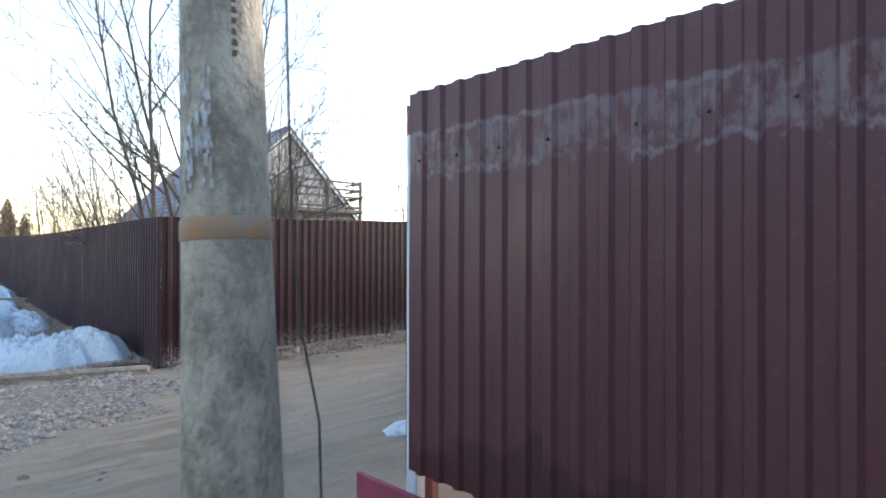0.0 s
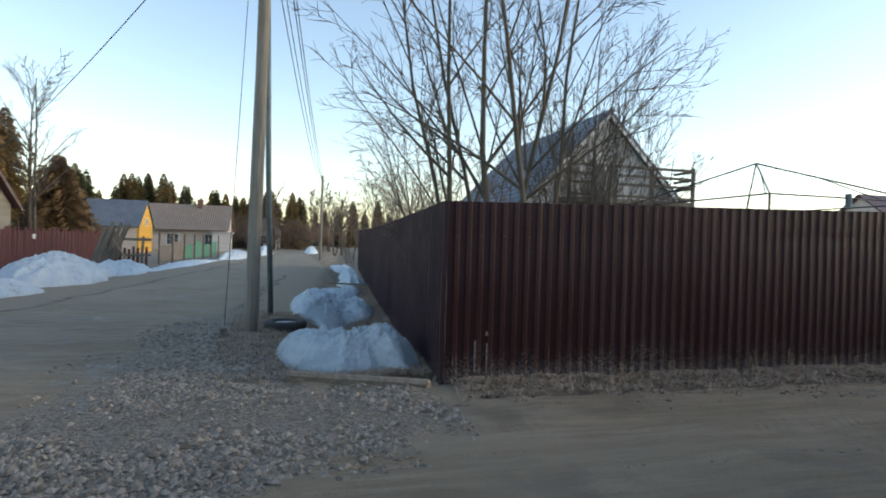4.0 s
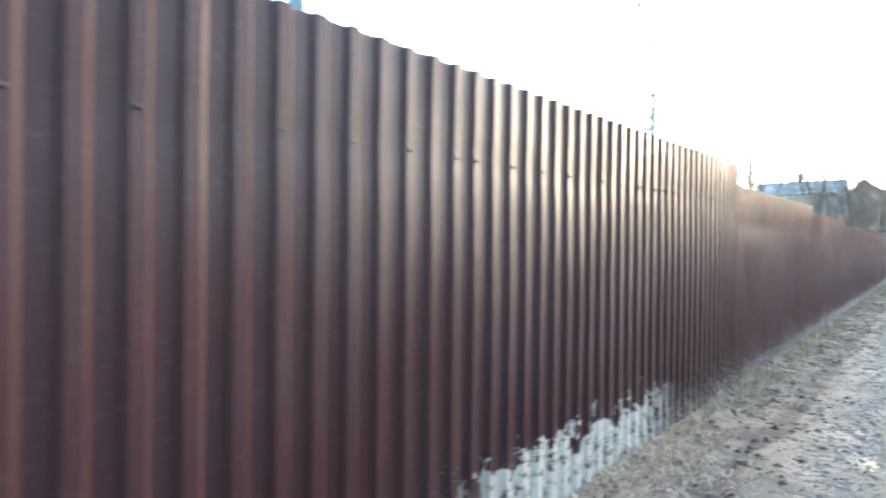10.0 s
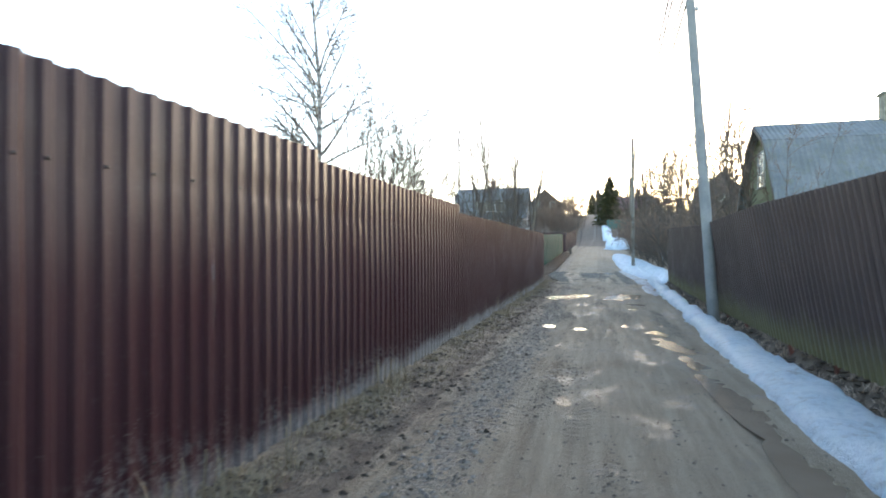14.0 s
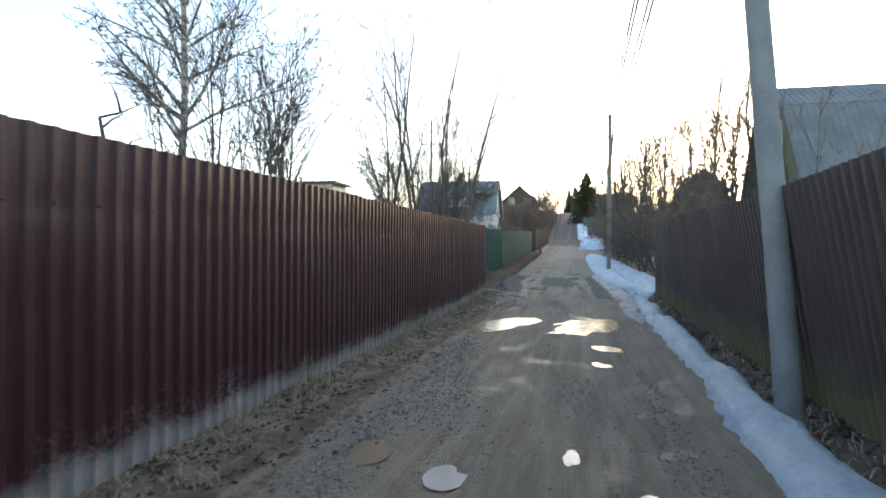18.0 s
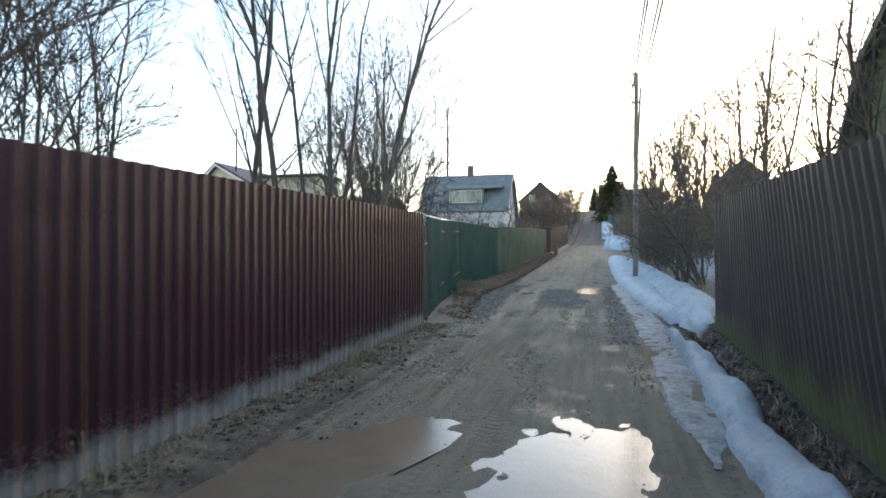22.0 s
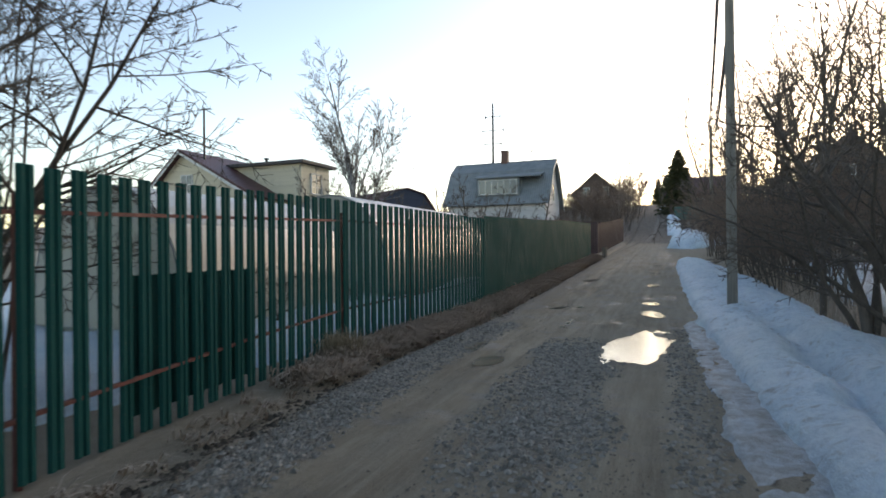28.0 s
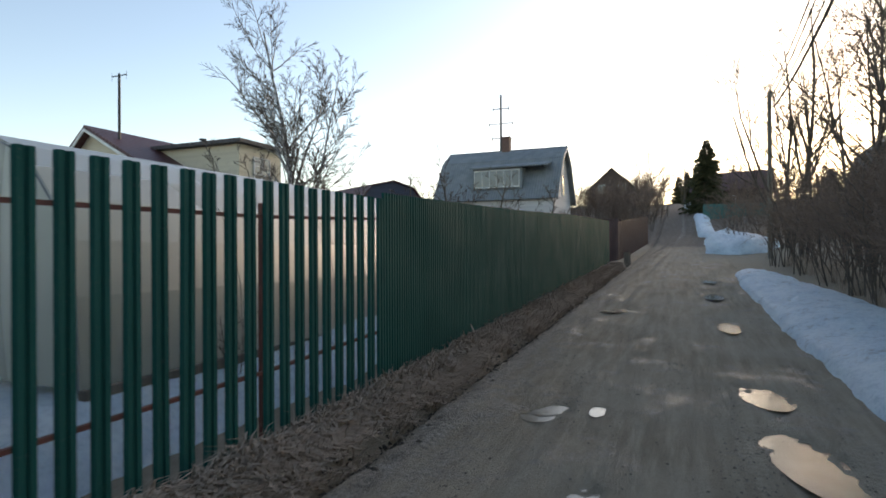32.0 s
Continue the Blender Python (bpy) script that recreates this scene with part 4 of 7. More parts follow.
def green_fence():
    fence = thing("slat_fence", "dark green steel slat fence on rust-red rails", "fence")
    shared = {}
    y, count = 39.62, 0
    rnd = random.Random(5)
    while y < 75.3:
        zb, zt = green_bottom(y), green_top(y)
        h = round((zt - zb) / 0.03) * 0.03
        if h not in shared:
            shared[h] = slat_mesh(h)
        ob = new("slat", shared[h])
        ob.parent = fence
        slope = math.degrees(math.atan2(-(lerp(GREEN_LINE, y + 0.3) - lerp(GREEN_LINE, y - 0.3)), 0.6))
        ob.matrix_basis = pose(lerp(GREEN_LINE, y), y, zt - h + rnd.uniform(-0.006, 0.006), rnd.uniform(-0.35, 0.35), 0, slope + rnd.uniform(-2, 2))
        y += 0.217 if y < 53.9 else 0.132
        count += 1
    for name, zz in (("rail", -0.30), ("rail", -1.62)):
        yy = 39.5
        while yy < 75.2:
            y2 = min(yy + 2.5, 75.3)
            k = Mesh()
            p, q = (lerp(GREEN_LINE, yy) - 0.022, yy, green_top(yy) + zz), (lerp(GREEN_LINE, y2) - 0.022, y2, green_top(y2 - 0.06) + zz)
            k.add([(p[0] + a, p[1], p[2] + b) for a, b in ((0.018, -0.015), (-0.018, -0.015), (-0.018, 0.015), (0.018, 0.015))]
                  + [(q[0] + a, q[1], q[2] + b) for a, b in ((0.018, -0.015), (-0.018, -0.015), (-0.018, 0.015), (0.018, 0.015))],
                  [(0, 1, 5, 4), (1, 2, 6, 5), (2, 3, 7, 6), (3, 0, 4, 7), (0, 3, 2, 1), (4, 5, 6, 7)])
            part(name, k, RED_RAIL, fence, "rust-red rail")
            part("post", Mesh().box(p[0] - 0.075, yy - 0.02, green_bottom(yy) - 0.5, p[0] - 0.025, yy + 0.02, green_top(yy) - 0.18, c=0.006), RED_RAIL, fence, "rust-red square post") if zz > -1 else None
            yy = y2
    # a dark green sheet fixed behind the slats
    part("backing_sheet", sheet_mesh(1.925, (0, 0), (1.2, 1.2), 3, GREEN), GREEN, fence, "dark green profiled sheet").matrix_basis = \
        pose(lerp(GREEN_LINE, 43.3) - 0.16, 43.0, level(-8.6, 43.5) + 0.12, 0, 0, 8.5)


green_fence()


def chainlink(name, label, pts, z0, h, step=0.075, r=0.0016, post=OLD_WOOD):
    """Woven wire between posts: two families of slanted wires."""
    ob = thing(name, label, "fence")
    k = Mesh()
    for (xa, ya), (xb, yb) in zip(pts, pts[1:]):
        n = math.hypot(xb - xa, yb - ya)
        way = ((xb - xa) / n, (yb - ya) / n)
        for fam in (1, -1):
            s = -h
            while s < n + h:
                a, b = max(s if fam > 0 else s - h, 0.0), min(s + h if fam > 0 else s, n)
                if b > a:
                    def at(u):
                        hz = (u - s) if fam > 0 else (s - u)
                        return (xa + way[0] * u, ya + way[1] * u, z0(ya + way[1] * u) + min(max(hz, 0), h))
                    k.tube([at(a), at(b)], r, 3, False)
                s += step
    part("wire_mesh", k, post if post is DARK_STEEL else WIRE, ob, "grey woven wire")
    for x, y in pts:
        part("post", Mesh().tube([(x, y, z0(y) - 0.4), (x, y, z0(y) + h + 0.1)], [0.03, 0.026], 7), post, ob)
    return ob


chainlink("wire_fence", "rusty wire mesh between the brown and the green fence", [(-7.67, 38.66), (-7.84, 39.44)], lambda y: 0.15, 1.75, 0.05, 0.0028, DARK_STEEL)
part("rail", Mesh().tube([(-7.67, 38.66, 1.55), (-7.84, 39.46, 1.58)], 0.016, 6), DARK_STEEL, tagged(new("gate_bar"), "grey bar across the wire mesh gap", "bar"))
chainlink("wire_fence", "sagging wire mesh fence behind the snow bank", [(-1.6, 41.0), (-1.45, 44.0), (-1.35, 47.0), (-1.3, 50.0), (-1.25, 53.0), (-1.2, 57.0)], lambda y: level(-1.4, y), 1.25, 0.1, 0.0018)

# ---- poles and wires ----


def round_pole(name, label, base, top, r0, r1, material, category="utility pole"):
    ob = thing(name, label, category)
    n = 9
    pts = [Vector(base).lerp(Vector(top), i / n) for i in range(n + 1)]
    part("shaft", Mesh().tube(pts, [r0 + (r1 - r0) * i / n + 0.004 * math.sin(i * 2.3) for i in range(n + 1)], 16), material, ob, smooth=True)
    return ob


def insulators(ob, at, way, count=4, gap=0.28):
    """White insulators on hooks up one side of a pole's head."""
    for i in range(count):
        z = at[2] - i * gap
        side = 1 if i % 2 else -1
        p = Vector((at[0] + way[0] * 0.12 * side, at[1] + way[1] * 0.12 * side, z))
        k = part("hook", Mesh().tube([(at[0], at[1], z - 0.05), (p.x + way[0] * 0.06 * side, p.y + way[1] * 0.06 * side, z - 0.06), (p.x + way[0] * 0.06 * side, p.y + way[1] * 0.06 * side, z)], 0.008, 6), CABLE, ob)
        part("insulator", Mesh().tube([(p.x + way[0] * 0.06 * side, p.y + way[1] * 0.06 * side, z + dz) for dz in (-0.01, 0.02, 0.04, 0.07, 0.10)], [0.03, 0.04, 0.025, 0.035, 0.018], 10), WHITE_TRIM, k, "white glazed insulator", True)


def wire_between(a, b, sag, r=0.013, name="overhead_wire", label="thin overhead wire between poles"):
    a, b = Vector(a), Vector(b)
    pts = []
    for i in range(25):
        f = i / 24
        p = a.lerp(b, f)
        p.z -= sag * 4 * f * (1 - f)
        pts.append(p)
    ob = part(name, Mesh().tube(pts, r, 5), CABLE)
    return tagged(ob, label, "wire", "overhead wires")


def concrete_pole():
    ob = thing("concrete_pole", "stained grey concrete utility pole with a rusty band", "utility pole", at=(-1.59, 1.27, 0))
    h, n = 9.0, 24
    lean = lambda z: 0.062 * (1.75 - z)
    pts = [(lean(-0.3 + (h + 0.3) * i / n), 0, -0.3 + (h + 0.3) * i / n) for i in range(n + 1)]
    rad = [0.172 - 0.0165 * p[2] + 0.002 * math.sin(p[2] * 3.1) if p[2] < 3 else 0.1225 - 0.006 * (p[2] - 3) for p in pts]
    part("shaft", Mesh().tube(pts, rad, 28), CONCRETE, ob, smooth=True)
    rust = mat_plain("rust_stain", (0.31, 0.16, 0.065), (0.22, 0.20, 0.17), 18.0, 0.9)
    chalk = mat_plain("flaking_whitewash", (0.42, 0.45, 0.46), (0.24, 0.24, 0.225), 14.0, 0.9)
    r = lambda z: 0.1735 - 0.0165 * z
    part("rusty_band", Mesh().tube([(lean(z), 0, z) for z in (1.57, 1.578, 1.636, 1.645)], [r(1.6) - 0.003, r(1.6) + 0.0015, r(1.6) + 0.0008, r(1.6) - 0.003], 28, False), rust, ob, "rust-stained paint band", True)
    rnd = random.Random(3)
    flakes = Mesh()
    for i in range(70):      # old white marks on the side that faces the street
        a0, z0 = radians(rnd.choice((rnd.uniform(-87, -72), rnd.uniform(-56, -44), rnd.uniform(-87, -44)))), rnd.choice((rnd.uniform(1.72, 2.1), rnd.uniform(1.72, 2.1), rnd.uniform(1.72, 2.1)))
        da, dz = radians(rnd.uniform(2, 7)), rnd.uniform(0.015, 0.06)
        q = [(lean(z) + (r(z) + 0.0025) * math.cos(a), (r(z) + 0.0025) * math.sin(a), z) for a, z in ((a0, z0), (a0 + da, z0 + rnd.uniform(-.01, .01)), (a0 + da * rnd.uniform(.6, 1.1), z0 + dz), (a0 + da * rnd.uniform(0, .4), z0 + dz * rnd.uniform(.7, 1.2)))]
        flakes.add(q, [(0, 1, 2, 3)])
    part("whitewash_flakes", flakes, chalk, ob, "flakes of old whitewash")
    for i in range(8):       # a column of painted marks, worn past reading
        z0 = 2.42 - i * 0.036
        q = [(lean(z) + (r(z) + 0.002) * math.cos(radians(a)), (r(z) + 0.002) * math.sin(radians(a)), z) for z, a in ((z0, -14), (z0, -14 + (9, 6, 8)[i % 3]), (z0 + 0.022, -14 + (7, 9, 6)[i % 3]), (z0 + 0.022, -13))]
        part("painted_mark", Mesh().add(q, [(0, 1, 2, 3)]), CABLE, ob, "worn black painted mark")
    # a loose black lead hanging down the pole
    part("loose_lead", Mesh().tube([(0.40, 0.12, 0.17), (0.415, 0.11, 0.6), (0.41, 0.10, 1.03), (0.385, 0.055, 1.3), (0.39, 0.02, 1.59), (0.45, -0.03, 1.94), (0.47, -0.06, 2.6), (0.33, -0.03, 4.2), (0.1, 0.0, 5.6)], 0.004, 6), CABLE, ob, "black lead", True)
    return ob


concrete_pole()


def street_pole():
    ob = round_pole("wooden_pole", "weathered wooden utility pole with a slanting steel strut", (-11.63, 0.96, -0.5), (-11.55, 1.1, 8.2), 0.115, 0.085, POLE_WOOD)
    part("strut", Mesh().tube([(-13.68, 1.23, -0.3), (-12.7, 1.15, 2.6), (-11.68, 1.1, 5.6)], [0.055, 0.052, 0.05], 12), STEEL_OLD, ob, "teal-grey steel strut", True)
    arm = part("lamp_arm", Mesh().tube([(-11.58, 1.02, 5.75), (-11.4, 0.75, 6.0), (-11.15, 0.35, 6.12)], 0.022, 8), STEEL_OLD, ob, "thin steel lamp arm", True)
    part("lamp_head", Mesh().box(-0.28, -0.1, -0.04, 0.28, 0.1, 0.06, pose(-11.0, 0.1, 6.14, 0, 8, -58), 0.03), STEEL_OLD, arm, "flat grey street lamp head")
    part("crossarm", Mesh().box(-0.05, -0.55, -0.04, 0.05, 0.55, 0.04, pose(-11.57, 1.05, 5.95, 0, 0, 4), 0.008), POLE_WOOD, ob)
    insulators(ob, (-11.56, 1.08, 8.0), (0.08, 1.0), 5, 0.22)
    part("earth_wire", Mesh().tube([(-11.48, 0.9, 7.6), (-11.2, 0.75, 3.5), (-10.95, 0.62, 0.05)], 0.006, 5), CABLE, ob)
    part("wire_foot", Mesh().box(-0.06, -0.06, 0, 0.06, 0.06, 0.2, pose(-10.95, 0.62, -0.03, 4, 6, 20), 0.02), CONCRETE, ob, "small concrete block")
    return ob


street_pole()
far_pole = round_pole("wooden_pole", "distant wooden utility pole beside the side street", (-49.7, 3.9, -0.5), (-49.7, 3.95, 6.9), 0.12, 0.09, POLE_WOOD)
insulators(far_pole, (-49.7, 3.95, 6.7), (0.08, 1), 4)
for i, (dy, dz) in enumerate(((-0.12, 7.9), (0.16, 7.65), (-0.14, 7.4), (0.18, 7.1))):
    wire_between((-11.56, 1.08 + dy, dz), (-49.7, 3.95 + dy, dz - 1.25), 0.7)
wire_between((-11.56, 1.0, 7.7), (-33.6, -12.9, 4.5), 0.4)

lane_pole = round_pole("wooden_pole", "leaning grey utility pole in the ditch by the fence", (-3.36, 26.75, -0.6), (-3.72, 27.9, 8.4), 0.108, 0.085, mat_plain("grey_pole_surface", (0.20, 0.21, 0.21), (0.29, 0.295, 0.285), 3.0, 0.85, 40, 0.5, dist=0.01))
insulators(lane_pole, (-3.68, 27.75, 7.6), (1, 0.1), 6, 0.24)
snow_pole = round_pole("wooden_pole", "dark wooden utility pole standing in the snow bank", (-3.28, 52.8, -0.4), (-3.27, 52.8, 8.5), 0.102, 0.085, POLE_WOOD)
insulators(snow_pole, (-3.27, 52.8, 8.15), (1, 0.1), 4, 0.3)
part("clamp", Mesh().tube([(-3.27, 52.8, 7.3), (-3.27, 52.8, 7.4)], 0.115, 14), STEEL_OLD, snow_pole)
hill_pole = round_pole("wooden_pole", "wooden utility pole further up the lane", (-1.9, 79.0, 0.8), (-1.9, 79.0, 9.3), 0.12, 0.09, POLE_WOOD)
insulators(hill_pole, (-1.9, 79.0, 9.0), (1, 0.1), 4, 0.3)
for i, (dx, dz) in enumerate(((-0.16, 0.0), (0.14, -0.12), (-0.14, -0.3), (0.16, -0.45))):
    wire_between((-3.68 + dx, 27.75, 7.65 + dz), (-3.27 + dx, 52.8, 8.2 + dz), 0.45, 0.026)
    wire_between((-3.27 + dx, 52.8, 8.2 + dz), (-1.9 + dx, 79.0, 9.0 + dz), 0.6, 0.04 if i == 3 else 0.022)

# ---- snow ----


def snow_strip(name, label, left, right, height, y0, y1, material, step=0.14, across=16, seed=1):
    """A bank along the lane: left and right edges and crest height by y."""
    v, f = [], []
    n = max(2, int((y1 - y0) / step))
    for i in range(n + 1):
        y = y0 + (y1 - y0) * i / n
        end = step01(0, 1.2, min(y - y0, y1 - y))
        a = left(y) + 0.12 * noise.noise((y * 0.8, seed, 0)) + 0.05 * noise.noise((y * 4.3, seed, 2))
        b = right(y) + 0.18 * noise.noise((y * 0.9, seed, 5)) + 0.06 * noise.noise((y * 4.1, seed, 8))
        mid = (a + b) / 2
        a, b = mid + (a - mid) * (0.15 + 0.85 * end), mid + (b - mid) * (0.15 + 0.85 * end)
        for k in range(across + 1):
            u = k / across
            x = a + (b - a) * u
            e = math.pow(max(1 - abs(2 * u - 1) ** 2.6, 0.0), 0.7)
            h = height(y) * e * (0.02 + 0.98 * end) * (1 + 0.45 * noise.noise((x * 1.3, y * 0.9, seed)) + 0.25 * noise.noise((x * 3.7, y * 3.1, seed)))
            h += e * (0.03 * noise.noise((x * 7, y * 6, seed)) + 0.022 * noise.noise((x * 16, y * 14, seed)))
            z = level(x, y) + max(h, 0) - (0.05 if k in (0, across) else 0.0)
            if level(x, y) < lerp(RISE, y) - 0.1 and 0 < k < across:      # snow bridges the ditch's edge
                z = max(z, lerp(RISE, y) - 0.16 + h * 0.6)
            v.append((x, y, z))
    w = across + 1
    for i in range(n):
        for k in range(across):
            f.append((i * w + k, i * w + k + 1, (i + 1) * w + k + 1, (i + 1) * w + k))
    return tagged(part(name, Mesh().add(v, f), material, None, "", True), label, "snow bank", "snow banks")


def snow_pile(label, x, y, rx, ry, h, turn, material, seed, sink=0.0, dent=0.5, steep=False):
    v, f = [], []
    n, rings = 96, 30
    for r in range(rings + 1):
        q = r / rings
        for k in range(n):
            a = 2 * math.pi * k / n
            ca, sa = math.cos(a), math.sin(a)
            edge = 1 + 0.28 * noise.noise((ca * 1.4, sa * 1.4, seed)) + 0.12 * noise.noise((ca * 4, sa * 4, seed))
            p = pose(x, y, 0, 0, 0, turn) @ Vector((ca * rx * q * edge, sa * ry * q * edge, 0))
            hh = h * math.pow(max(1 - q ** (2.4 if steep else 1.9), 0), 0.72 if steep else 0.78)
            hh *= 1 + dent * 0.6 * noise.noise((p.x * 1.5, p.y * 1.5, seed)) + (0.10 if steep else 0.22) * noise.noise((p.x * 4.5, p.y * 4.5, seed))
            if steep:       # a crust broken into slanting facets
                cell = noise.voronoi((p.x * 2.3, p.y * 2.3, seed))
                tilt = cell[1][0]
                hh += 0.10 * h * (noise.noise((tilt.x * 9.1, tilt.y * 7.7, 1.0)) + 1.6 * (p.x * 2.3 - tilt.x) * noise.noise((tilt.x * 5.3, tilt.y * 6.1, 4.0))) * (1 - q ** 5)
            pit = abs(noise.noise((p.x * 2.6, p.y * 2.6, seed + 40)))
            fine = abs(noise.noise((p.x * 5.5, p.y * 5.5, seed + 70)))
            hh += (0.10 * (pit - 0.25) + (0.13 if steep else 0.09) * (fine - 0.2) + (0.045 * noise.noise((p.x * 19, p.y * 19, seed)) if steep else 0.0) + 0.05 * noise.noise((p.x * 5, p.y * 5, seed)) + 0.05 * noise.noise((p.x * 13, p.y * 13, seed))) * min(h * 1.7, 1.0) * (1 - q ** (2 if steep else 4))
            v.append((p.x, p.y, level(p.x, p.y) + hh - sink - (0.08 if r == rings else 0)))
    for r in range(rings):
        for k in range(n):
            j = (k + 1) % n
            f.append((r * n + k, r * n + j, (r + 1) * n + j, (r + 1) * n + k)[::-1])
    return tagged(part("snow_pile", Mesh().add(v, f), material, None, "", not steep), label, "snow pile", "snow piles")


snow_strip("snow_bank", "thin crust of grey melting snow along the lane's ditch", lambda y: lerp([(16, -4.15), (20, -4.12), (24, -4.02), (29, -3.78), (33, -3.7), (36.5, -3.62), (41, -3.55)], y),
           lambda y: lerp([(16, -3.15), (22, -3.3), (26, -3.36), (30, -3.34), (33, -3.2), (35.4, -3.25), (36.3, -3.32), (37.2, -3.46), (39, -3.5)], y),
           lambda y: lerp([(16, 0.10), (24, 0.13), (36, 0.18), (41, 0.18)], y), 15.5, 39.4, SNOW_MELT, 0.1, 16, 3)
snow_strip("snow_bank", "broad bank of old snow between lane and wire fence", lambda y: lerp([(39.5, -3.3), (43, -3.6), (50, -3.95), (58, -4.1), (67, -4.2), (72, -4.0)], y),
           lambda y: lerp([(39.2, -3.05), (41.2, -2.45), (44, -1.75), (50, -1.55), (58, -1.7), (66, -2.3), (72, -3.0)], y),
           lambda y: lerp([(39.5, 0.26), (44, 0.28), (49, 0.38), (52, 0.34), (60, 0.32), (72, 0.22)], y), 39.1, 71.5, SNOW, 0.12, 22, 9)
snow_strip("snow_bank", "grey icy slush at the edge of the wheel tracks", lambda y: lerp([(33, -4.06), (37, -4.02), (44, -4.1), (52, -4.3)], y), lambda y: lerp([(33, -3.6), (40, -3.45), (45, -3.5), (52, -3.75)], y), lambda y: 0.022, 33.0, 52.5, SNOW_DIRTY, 0.12, 10, 15)
snow_strip("snow_bank", "snow heap beside the lane at the foot of the hill", lambda y: lerp([(82, -4.6), (88, -4.4), (98, -4.2)], y), lambda y: lerp([(82, -1.8), (88, 0.0), (98, -1.5)], y),
           lambda y: 0.75, 82, 98, SNOW, 0.3, 14, 21)
snow_strip("snow_bank", "narrow snow strip up the hill", lambda y: -4.5, lambda y: -3.0, lambda y: 0.5, 100, 122, SNOW, 0.4, 10, 27)
snow_strip("snow_bank", "small snow patch on the hill road", lambda y: -5.5, lambda y: -3.6, lambda y: 0.5, 138, 150, SNOW, 0.5, 8, 31)

for i, (x, y, rx, ry, h, a, s) in enumerate(((-9.3, 2.36, 1.24, 0.80, 0.62, 18, 2.2), (-15.6, 2.52, 2.1, 1.0, 0.52, -6, 4.4), (-20.2, 3.2, 1.6, 0.7, 0.34, -5, 7.1),
                                             (-25.0, 4.0, 1.8, 0.5, 0.4, 0, 9.7), (-30.5, 4.4, 2.2, 0.5, 0.4, 0, 11.2), (-38.0, 4.6, 2.4, 0.6, 0.35, 0, 13.0))):
    snow_pile("blue-white lump of old snow in the street ditch, speckled with dirt", x, y, rx, ry, h, a, SNOW_LUMP, s, dent=0.2, steep=True)
snow_pile("thin remnant of snow on the muddy lane mouth", -3.35, 3.75, 0.2, 0.32, 0.03, 20, SNOW, 5.5)
for i, (x, y, rx, ry, h, a, s) in enumerate(((-13.2, -6.1, 2.6, 1.35, 0.62, -4, 20.0), (-17.2, -5.9, 2.6, 1.2, 0.48, -4, 21.3), (-22.6, -5.75, 3.0, 1.35, 0.8, -5, 22.7), (-27.2, -5.1, 2.6, 0.9, 0.5, -5, 23.1), (-9.5, -7.2, 2.6, 1.4, 0.8, 0, 24.0))):
    snow_pile("long heap of cleared snow against the red picket fence", x, y, rx, ry, h, a, SNOW, s, dent=0.35)
for i, (x, y, rx, ry, h, s) in enumerate(((-36, -3.9, 7.5, 0.55, 0.22, 30.0), (-50, -2.6, 6.0, 0.8, 0.6, 31.0), (-63, -1.0, 4, 0.8, 0.8, 32.0), (-74, 4.0, 4, 0.8, 0.8, 33.0))):
    snow_pile("low strip of snow along the far side of the street", x, y, rx, ry, h, -4, SNOW, s)


def snow_field(label, x0, x1, y0, y1, seed, lift=0.10):
    """Snow cover that thins out into bare patches."""
    m, nx, ny = Mesh(), int((x1 - x0) / 0.4), int((y1 - y0) / 0.4)
    v, f = [], []
    for j in range(ny + 1):
        for i in range(nx + 1):
            x, y = x0 + (x1 - x0) * i / nx, y0 + (y1 - y0) * j / ny
            rim = min(i, nx - i, j, ny - j) * 0.4
            q = noise.noise((x * 0.22, y * 0.22, seed)) + 0.4 * noise.noise((x * 0.9, y * 0.9, seed))
            v.append((x, y, level(x, y) + lift * (0.75 + (1.5 if lift < 0.3 else 0.5) * q) - (lift + 0.2) * (1 - step01(0, 1.0, rim))))
    for j in range(ny):
        for i in range(nx):
            f.append((j * (nx + 1) + i, j * (nx + 1) + i + 1, (j + 1) * (nx + 1) + i + 1, (j + 1) * (nx + 1) + i))
    return tagged(part("snow_field", m.add(v, f), SNOW_CLEAN, None, "", True), label, "snow cover")


snow_field("unbroken garden snow behind the green fence", -30, -9.2, 38.5, 64, 3.0, 0.6)
snow_field("patchy garden snow behind the wire fence", -1.25, 16, 40.5, 66, 8.0, 0.16)

# ---- trees ----


